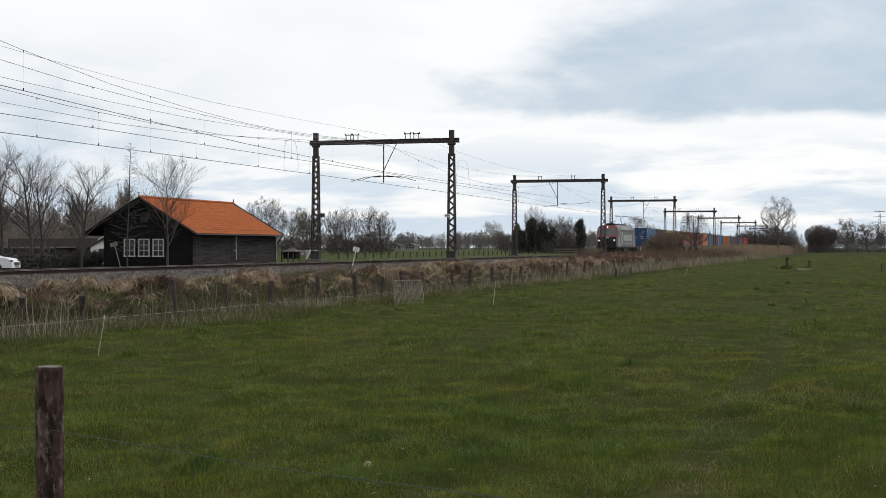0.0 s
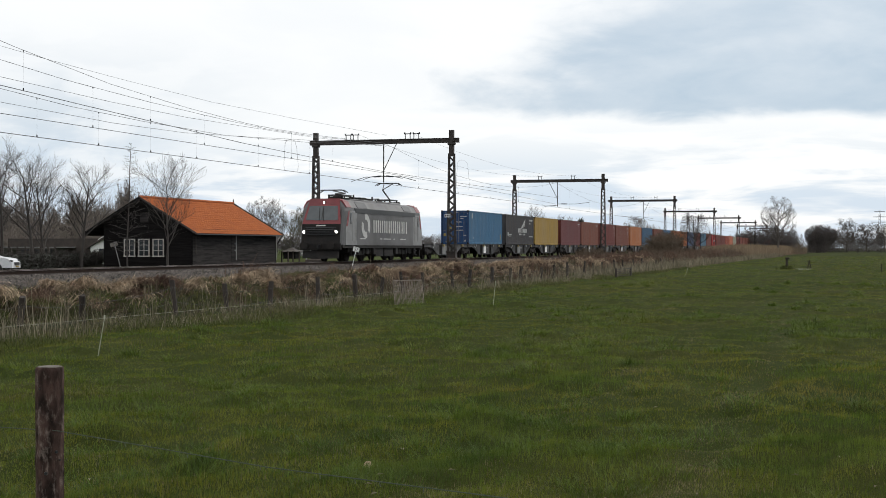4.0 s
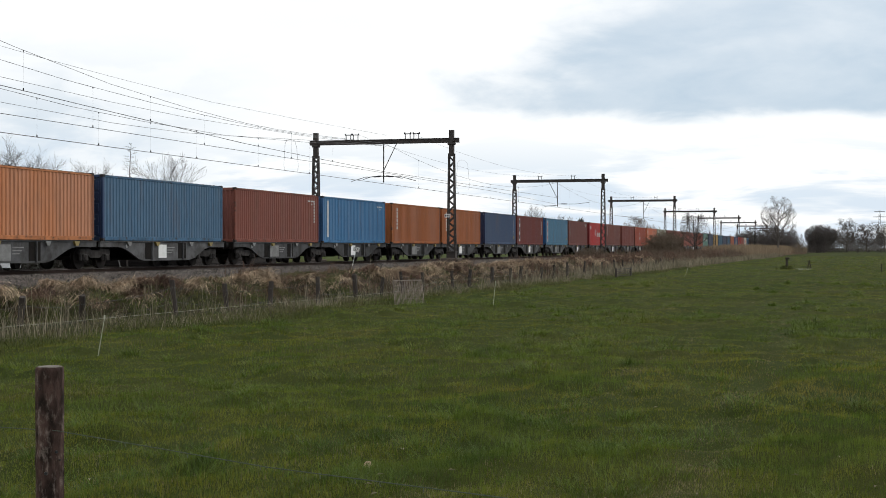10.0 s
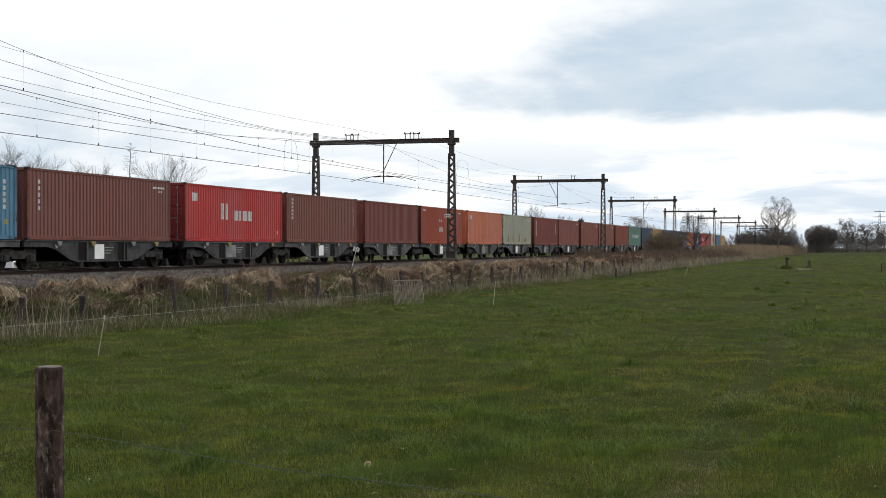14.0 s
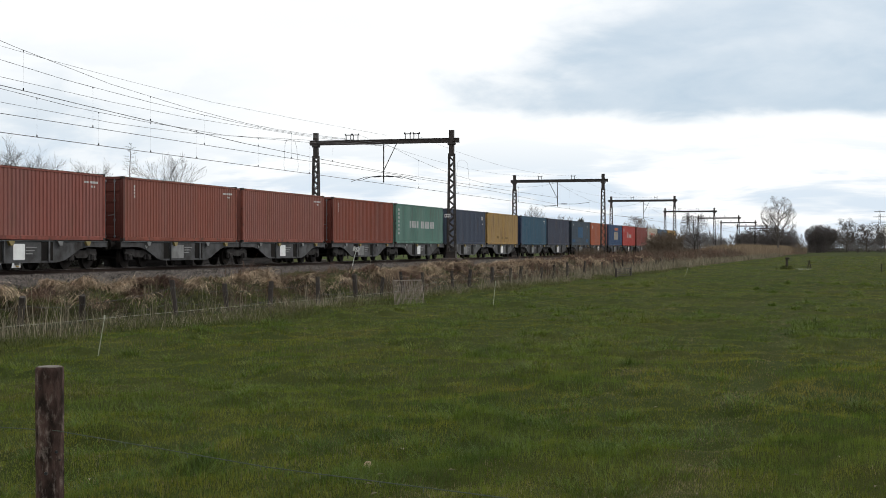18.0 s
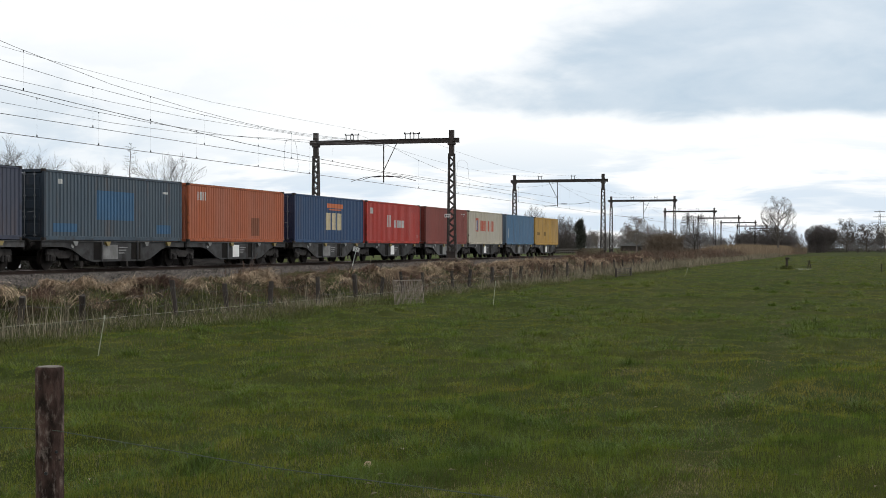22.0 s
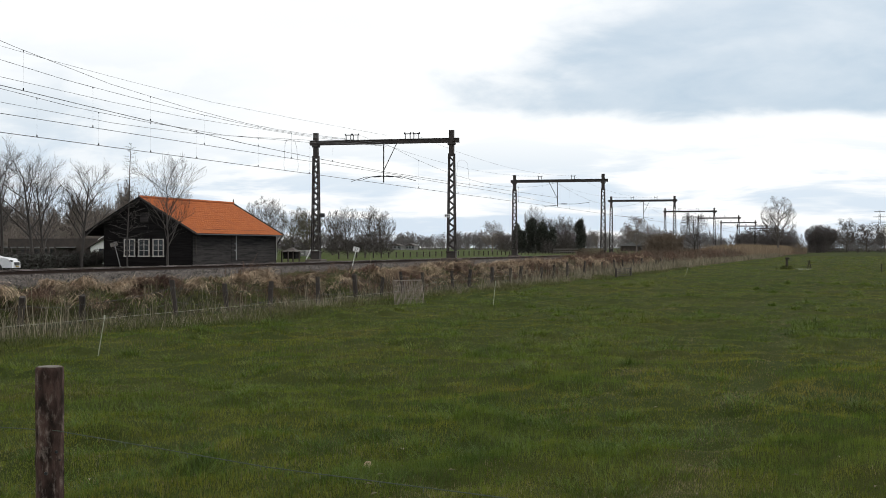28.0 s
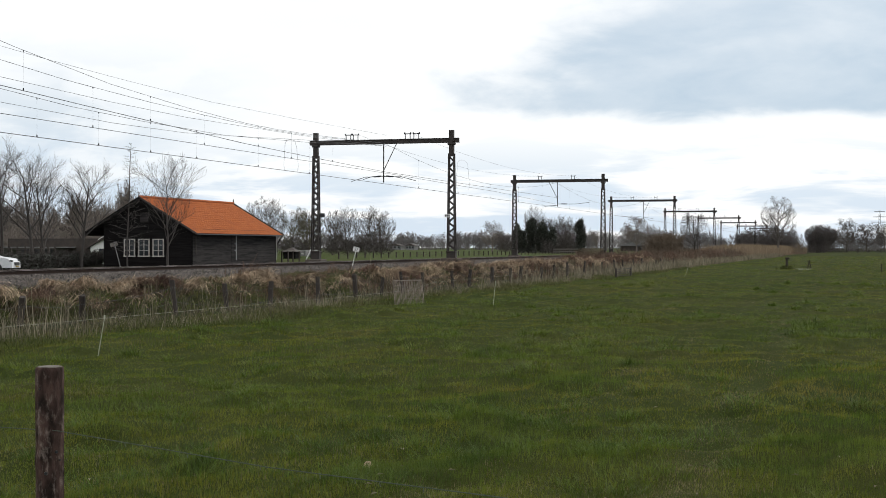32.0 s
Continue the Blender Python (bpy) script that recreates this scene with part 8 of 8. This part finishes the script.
def build_trough():
    t = thing("meadow_pump_frame", "mossy post with plank and low frame in the meadow", "pump", (108.1, 5.4, 0))
    part("post", Geo().tube((0, 0, -0.2), (0, 0.03, 0.85), 0.10, 0.08, 8), DARK_POST, t, "mossy wooden post")
    part("cap", Geo().box(-0.1, 0.1, -0.2, 0.12, 0.78, 0.92, 0.02).tube((0, 0.05, 0.4), (0, 0.35, 0.05), 0.04, n=6), DARK_POST, t)
    rng = np.random.default_rng(4)
    n = 260
    root = np.stack([rng.normal(108.1, 0.22, n), rng.normal(5.45, 0.25, n), np.zeros(n)], 1)
    blades("post_grass", "rough grass round the meadow post", root, 0.15 + 0.35 * rng.random(n), 0.03 + 0.02 * rng.random(n), rng.random(n) * 6.283, 0.1 + 0.5 * rng.random(n), GRASS_BANK, "grass")
    part("plank", Geo().box(0.2, 0.45, -1.75, -0.15, 0.02, 0.09), PLASTIC, t, "pale plank on the ground")
    part("leg", Geo().bar((0.4, -1.45, 0), (0.4, -1.58, 0.72), 0.07, 0.07, (1, 0, 0)), DARK_POST, t)
    part("leg", Geo().bar((0.4, -1.72, 0), (0.4, -1.58, 0.72), 0.07, 0.07, (1, 0, 0)), DARK_POST, t)
    solid("meadow_stake", post_geo(0.04, 0.55, 8, 4), DARK_POST, "thin dark stake alone in the meadow", "stake", (101.0, -1.2, 0.0))
    solid("clod", Geo().loft([[(k * 0.03 * math.cos(a), k * 0.035 * math.sin(a), z) for a in np.arange(0, 6.2, 0.9)] for z, k in ((-0.01, 1.0), (0.02, 1.1), (0.045, 0.5))] ), STRAW, "pale tan clod lying in the grass", "clod", (10.1, 3.57, float(ground_height(10.1, 3.57)) + 0.005))
    # pale dry droppings and leaves scattered on the meadow
    rng = random.Random(8)
    g = Geo()
    for k in range(170):
        x = 9 + 70 * rng.random() ** 2
        y = rng.uniform(-0.05, 0.6) * x
        if y > 13:
            continue
        z = float(ground_height(x, y)) + 0.02
        a, r = rng.random() * 6.28, rng.uniform(0.012, 0.03) * (1 + x / 40)
        c, s = r * math.cos(a), r * math.sin(a)
        g.add([(x - c, y - s, z), (x + s * 0.5, y - c * 0.5, z + 0.012), (x + c, y + s, z + 0.006), (x - s * 0.5, y + c * 0.5, z + 0.014)], [(0, 1, 2, 3)])
    tagged(part("dead_leaves", g, PALE_STRAW, None), "pale dead leaves scattered over the meadow", "leaves", kind="stuff")


build_trough()


def build_km_sign():
    s = thing("kilometre_sign", "white kilometre board reading 57 on a leaning pole", "sign", Matrix.Translation((82.4, 30.24, 0.2)) @ pose(0, 0, 0, 14, 0, 0))
    part("pole", Geo().tube((0, 0, -0.2), (0, 0, 1.30), 0.022, n=8), WHITE, s, "thin pale pole")
    b = part("board", Geo().box(-0.015, 0.015, -0.20, 0.20, 1.24, 1.52, 0.006), WHITE, s, "white board")
    me = text_mesh("57", 0.27, 0.003)
    part("digits", me, BLACK, b, "black digits 57", Matrix.Translation((-0.020, 0, 1.38)) @ Matrix.Rotation(radians(-90), 4, "Z"))
    l = thing("station_sign", "grey blank board on a leaning pale pole", "sign", Matrix.Translation((92.0, 51.6, FAR_Z)) @ pose(0, 0, 0, -16, 0, 0))
    part("pole", Geo().tube((0, 0, -0.6), (0, 0, 1.5), 0.03, n=8), PLATE_GREY, l, "pale pole")
    part("board", Geo().box(-0.02, 0.02, -0.25, 0.35, 1.2, 1.50, 0.01), TIMBER_GREY, l)


build_km_sign()


def build_signal():
    m = LINE @ Matrix.Translation((476, 28.5, 0.2))
    g = thing("railway_signal", "distant railway signal showing a red light", "signal", m)
    part("mast", Geo().tube((0, 0, -0.2), (0, 0, 5.6), 0.09, 0.07, 8), STEEL_DARK, g)
    head = part("signal_head", Geo().box(-0.12, 0.12, -0.32, 0.32, 4.7, 6.0, 0.05), BLACK, g, "black signal head")
    part("lamp", Geo().tube((-0.12, 0, 5.2), (-0.16, 0, 5.2), 0.13, n=14), emitter("red_signal_glow", (1.0, 0.06, 0.04), 5.0), head, "glowing red signal lamp")


build_signal()


def build_far_fence():
    f = thing("paddock_fence", "dark wooden post and rail paddock fence beyond the track", "fence", (100, 46.6, FAR_Z))
    me = Geo().box(-0.055, 0.055, -0.055, 0.055, -0.1, 0.60, 0.01).mesh("post")
    for k in range(3, 46):
        x = 17.0 + k * 2.55
        part("post", me, DARK_POST, f, at=(x, 0.015 * x, 0))
    for z in (0.28, 0.50):
        part("rail", Geo().bar((24.65, 0.37, z), (17 + 45 * 2.55, 0.25 + 45 * 2.55 * 0.015, z), 0.015, 0.02), DARK_POST, f)
    # low pale barrier near the copse
    b = thing("low_barrier", "low dark slatted barrier beside the far field", "barrier", (225, 48, FAR_Z))
    for k in range(14):
        part("post", me, DARK_POST, b, at=(k * 1.6, 0, 0))
    for z in (0.35, 0.8):
        part("rail", Geo().bar((0, 0, z), (13 * 1.6, 0, z), 0.05, 0.16), DARK_POST, b)


build_far_fence()


def build_car():
    """A white estate car, parked behind the hedge, nose towards the barn."""
    car = thing("car", "white parked car behind the dark hedge", "car", Matrix.Translation((69.2, 47.75, FAR_Z - 0.43)) @ pose(0, 0, 0, 0, 0, -72))
    white = material("white_car_lacquer", (0.72, 0.73, 0.74), 0.25, 0.0, bump=0, grain=0.02)
    prof = [(-2.2, 0.35), (-2.25, 0.75), (-2.15, 0.95), (-1.75, 1.40), (-0.2, 1.46), (0.55, 1.38), (1.25, 0.98), (2.0, 0.86), (2.22, 0.68), (2.24, 0.35)]
    rings = []
    for y, k in ((-0.88, 0.0), (-0.90, 0.35), (-0.68, 1.0), (0.68, 1.0), (0.90, 0.35), (0.88, 0.0)):
        rings.append([(x * (0.985 if abs(y) > 0.8 else 1), y, z if z < 0.96 else 0.95 + (z - 0.95) * k) for x, z in prof])
    part("body", Geo().loft(rings), white, car, "white body", smooth_faces=False)
    for y in (-1, 1):
        part("side_window", Geo().add([(-1.6, y * 0.86, 0.99), (1.05, y * 0.86, 0.99), (0.45, y * 0.73, 1.33), (-1.45, y * 0.73, 1.35)], [(0, 1, 2, 3)]), GLASS_DARK, car, "dark side window")
        for x in (-1.35, 1.35):
            w = part("wheel", Geo().tube((x, y * 0.72, 0.31), (x, y * 0.92, 0.31), 0.31, n=20), BLACK, car)
            part("rim", Geo().tube((x, y * 0.92, 0.31), (x, y * 0.93, 0.31), 0.20, n=14), GALV, w)
        part("headlight", Geo().box(2.02, 2.20, y * 0.72 - 0.16, y * 0.72 + 0.16, 0.66, 0.78, 0.02), GLASS_DARK, car)
    part("windscreen", Geo().add([(1.22, -0.72, 1.0), (1.22, 0.72, 1.0), (0.60, 0.62, 1.37), (0.60, -0.62, 1.37), (1.18, -0.72, 0.97), (1.18, 0.72, 0.97)], [(0, 1, 2, 3), (4, 5, 1, 0)]), GLASS_DARK, car)
    part("grille", Geo().box(2.2, 2.27, -0.45, 0.45, 0.48, 0.66, 0.01), BLACK, car)
    part("plate", Geo().box(2.25, 2.285, -0.26, 0.26, 0.38, 0.46), MARK_YELLOW, car)


build_car()


def build_yard():
    # bungalow with a pale flat porch roof and a white end gable
    h = thing("bungalow", "low farmhouse with brown roof and white gable", "house", (118, 68.5, FAR_Z))
    roofmat = material("brown_roof_tiles", (0.066, 0.052, 0.046), 0.85, 0.0, (0.044, 0.036, 0.032), 1.0, 0.8)
    brick = material("dim_brick_wall", (0.060, 0.047, 0.040), 0.9, 0.0, (0.036, 0.031, 0.027), 2, 0.8)
    part("wall", Geo().box(0, 9, -2.5, 9.5, -0.6, 1.9), brick, h, "dim brick wall")
    part("gable_wall", Geo().prism([(-2.5, -0.6), (0.6, -0.6), (0.6, 1.1), (-0.3, 1.9), (-2.5, 3.0)], "x", -0.12, 0.0), WHITE, h, "whitewashed gable wall")
    part("roof", Geo().add([(-0.4, 0.9, 0.95), (-0.4, -4.2, 3.6), (9.4, -4.2, 3.6), (9.4, 0.9, 0.95), (-0.4, 0.9, 1.1), (-0.4, -4.2, 3.75), (9.4, -4.2, 3.75), (9.4, 0.9, 1.1)], [(0, 1, 2, 3), (7, 6, 5, 4), (0, 4, 5, 1), (1, 5, 6, 2), (2, 6, 7, 3), (3, 7, 4, 0)]), roofmat, h, "dark tiled roof slope")
    part("door", Geo().box(-0.16, -0.12, -0.9, -0.3, -0.05, 0.95), GLASS_DARK, h)
    part("window", Geo().box(-0.16, -0.12, -2.2, -1.3, 0.5, 1.3), GLASS_DARK, h)
    s = thing("flat_roofed_shed", "long low shed with a pale flat roof edge", "shed", (116, 70.5, FAR_Z))
    part("wall", Geo().box(0, 6, 1.2, 7.2, -0.6, 1.0), material("dim_green_boards", (0.045, 0.05, 0.034), 0.9), s, "dim green boarded wall")
    part("roof", Geo().box(-0.5, 6.4, 0.2, 7.6, 1.02, 1.12, 0.02), PLATE_GREY, s, "pale flat roof")
    for y in (1.6, 3.6, 5.6):
        part("post", Geo().box(-0.35, -0.25, y - 0.05, y + 0.05, -0.6, 1.05), TIMBER_GREY, s)
    # a black panel on the solid wall stands for the shade within
    part("opening", Geo().box(-0.03, 0.0, 1.4, 4.8, 0.05, 0.92), BLACK, s, "black panel painting the shade inside the shed")
    far = thing("thatched_farmhouse", "large farmhouse roof among bare trees", "house", (150, 84, FAR_Z))
    part("wall", Geo().box(0, 10, 0, 14, -0.1, 1.6), brick, far)
    part("roof", Geo().prism([(-0.8, 1.5), (7, 3.6), (14.8, 1.5)], "x", -0.6, 10.6), roofmat, far, "broad brown roof")
    # hedge and dark fence in front of the yard
    rng = random.Random(3)
    scatter("yard_hedge", "low clipped dark hedge before the yard", FAR_BUSH, [(78 + 0.42 * k + rng.uniform(-0.3, 0.3), 52.2 + 0.128 * k + rng.uniform(-0.4, 0.4), YARD_Z, rng.uniform(1.15, 1.45), 1.4) for k in range(66)], BARK_DARK, "hedge")
    n = 17000
    r2 = np.random.default_rng(8)
    x = 77 + 28 * r2.random(n)
    root = np.stack([x, 52.0 + 0.31 * (x - 77) + 0.5 * r2.normal(size=n) * 0.6, YARD_Z + 0.95 * r2.random(n)], 1)
    blades("hedge_leaves", "small dark leaves of the yard hedge", root, 0.10 + 0.12 * r2.random(n), 0.06 + 0.05 * r2.random(n), r2.random(n) * 6.283, 0.3 + 1.1 * r2.random(n), IVY, "hedge")
    f = thing("yard_fence", "dark wooden yard fence behind the hedge", "fence", (80, 57, FAR_Z))
    for k in range(13):
        part("post", Geo().box(-0.05, 0.05, -0.05, 0.05, -0.55, 1.15), DARK_POST, f, at=(k * 1.7, k * 0.42, 0))
    for z in (0.5, 0.95):
        part("rail", Geo().bar((0, 0, z), (12 * 1.7, 12 * 0.42, z), 0.03, 0.06), DARK_POST, f)
    # small hut and tables at the end of the barn
    hut = thing("garden_hut", "small dark hut with a pyramid roof", "hut", (125.4, 52.0, FAR_Z))
    part("wall", Geo().box(-0.62, 0.62, -0.62, 0.62, -0.1, 0.66), TAR_WOOD, hut, "dark boarded wall")
    part("roof", Geo().add([(-0.8, -0.8, 0.64), (0.8, -0.8, 0.64), (0.8, 0.8, 0.64), (-0.8, 0.8, 0.64), (0, 0, 1.08)], [(0, 1, 4), (1, 2, 4), (2, 3, 4), (3, 0, 4), (3, 2, 1, 0)]), roofmat, hut, "grey-brown pyramid roof")
    tb = thing("picnic_table", "weathered outdoor table beside the barn", "table", (118.6, 49.3, FAR_Z))
    part("tabletop", Geo().box(-1.6, 1.6, -0.4, 0.4, 0.72, 0.78, 0.01), TIMBER_GREY, tb, "grey plank top")
    for x in (-1.3, 1.3):
        for y in (-0.3, 0.3):
            part("leg", Geo().box(x - 0.05, x + 0.05, y - 0.05, y + 0.05, -0.43, 0.72), DARK_POST, tb)
    cab = thing("white_trailer", "low pale trailer parked beyond the barn", "trailer", (139.5, 56.5, FAR_Z))
    part("body", Geo().box(-2.0, 2.0, -1.0, 1.0, 0.15, 0.75, 0.05), PLATE_GREY, cab)
    for x in (-0.5, 0.5):
        part("wheel", Geo().tube((x, -1.05, 0.2), (x, -0.9, 0.2), 0.2, n=12), BLACK, cab)
    part("lamp_pair", Geo().box(-2.03, -2.0, -0.8, -0.5, 0.35, 0.5).box(-2.03, -2.0, 0.5, 0.8, 0.35, 0.5), MARK_WHITE, cab)
    # far houses and glasshouse
    for x, y, w, d, hh in ((548, 174, 3.6, 5, 2.7), (552, 181, 5, 5, 2.6)):
        g = thing("far_farmhouse", "small distant house with a grey roof", "house", (x, y, FAR_Z))
        part("wall", Geo().box(0, d, 0, w, -0.2, 1.9), PLATE_GREY, g, "pale wall")
        part("roof", Geo().prism([(-0.4, 1.8), (w / 2, hh), (w + 0.4, 1.8)], "x", -0.3, d + 0.3), roofmat, g, "dark roof")
        for k in range(3):
            part("window", Geo().box(-0.04, 0, w * (k + 0.5) / 3 - 0.35, w * (k + 0.5) / 3 + 0.35, 0.7, 1.5), GLASS_DARK, g)
    g = thing("far_barn", "distant barn with a pale sheet roof", "barn", (395, 56, FAR_Z))
    part("wall", Geo().box(0, 12, 0, 9, -0.2, 1.6), brick, g)
    part("roof", Geo().prism([(-0.4, 1.5), (4.5, 3.2), (9.4, 1.5)], "x", -0.3, 12.3), PLATE_GREY, g, "pale sheet roof")


build_yard()


def build_pylon(x, y, h):
    p = thing("power_pylon", "distant steel lattice power pylon", "pylon", (x, y, 0), "power pylons")
    # the steel borrows the far twigs' colour, with haze painted in
    far = BARK_FAR
    g = Geo()
    for sx in (-1, 1):
        for sy in (-1, 1):
            g.bar((sx * 2.2, sy * 2.2, -0.5), (sx * 0.5, sy * 0.5, h * 0.7), 0.28, 0.28, (0, 1, 0)).bar((sx * 0.5, sy * 0.5, h * 0.7), (sx * 0.25, sy * 0.25, h), 0.2, 0.2, (0, 1, 0))
    part("legs", g, far, p)
    b = Geo()
    for k in range(9):
        z0, z1 = h * k / 10, h * (k + 1) / 10
        w0, w1 = 2.2 - 1.7 * min(1, z0 / (h * 0.7)), 2.2 - 1.7 * min(1, z1 / (h * 0.7))
        for sy in (-1, 1):
            b.bar((-w0, sy * w0, z0), (w1, sy * w1, z1), 0.12, 0.12).bar((w0, sy * w0, z0), (-w1, sy * w1, z1), 0.12, 0.12)
            b.bar((sy * w0, -w0, z0), (sy * w1, w1, z1), 0.12, 0.12)
    part("bracing", b, far, p)
    for z, w in ((h * 0.70, 5.0), (h * 0.83, 4.0), (h * 0.96, 3.2)):
        part("cross_arm", Geo().bar((0, -w, z), (0, w, z), 0.3, 0.35), far, p)


build_pylon(941, -10, 25.4)
build_pylon(957, 112, 26.5)

# ---- what moves ----
def train_at(t):
    """Where the leading end of the first loaded container stands along the track."""
    return 228.04 - 27.915 * t - 0.00931 * t * t


def motions():
    times = [float(t) for t in range(33)]

    def run(ob, off, z):
        walk(ob, [(t, LINE @ pose(train_at(t) + off, TRACK_Y, z)) for t in times])
    run(LOCO, -13.70 - LL, RAIL_Z)
    for k, w in enumerate(WAGONS):
        run(w, -13.70 + 26.68 * k, RAIL_Z)
    for k, c in enumerate(CONTAINERS):
        n = k + 1
        run(c, (n // 2) * 26.68 + (0.0 if n % 2 else -12.92), RAIL_Z + 1.19)
    # the locomotive's wheels roll on the rails
    for wset in [o for o in LOCO.children_recursive if o.name.startswith("wheelset")]:
        x, z = wset.location.x, wset.location.z
        walk(wset, [(k / FPS, pose(x, 0, z, 0, math.degrees((train_at(k / FPS) - train_at(0)) / 0.625), 0)) for k in range(32 * FPS + 1)])


motions()
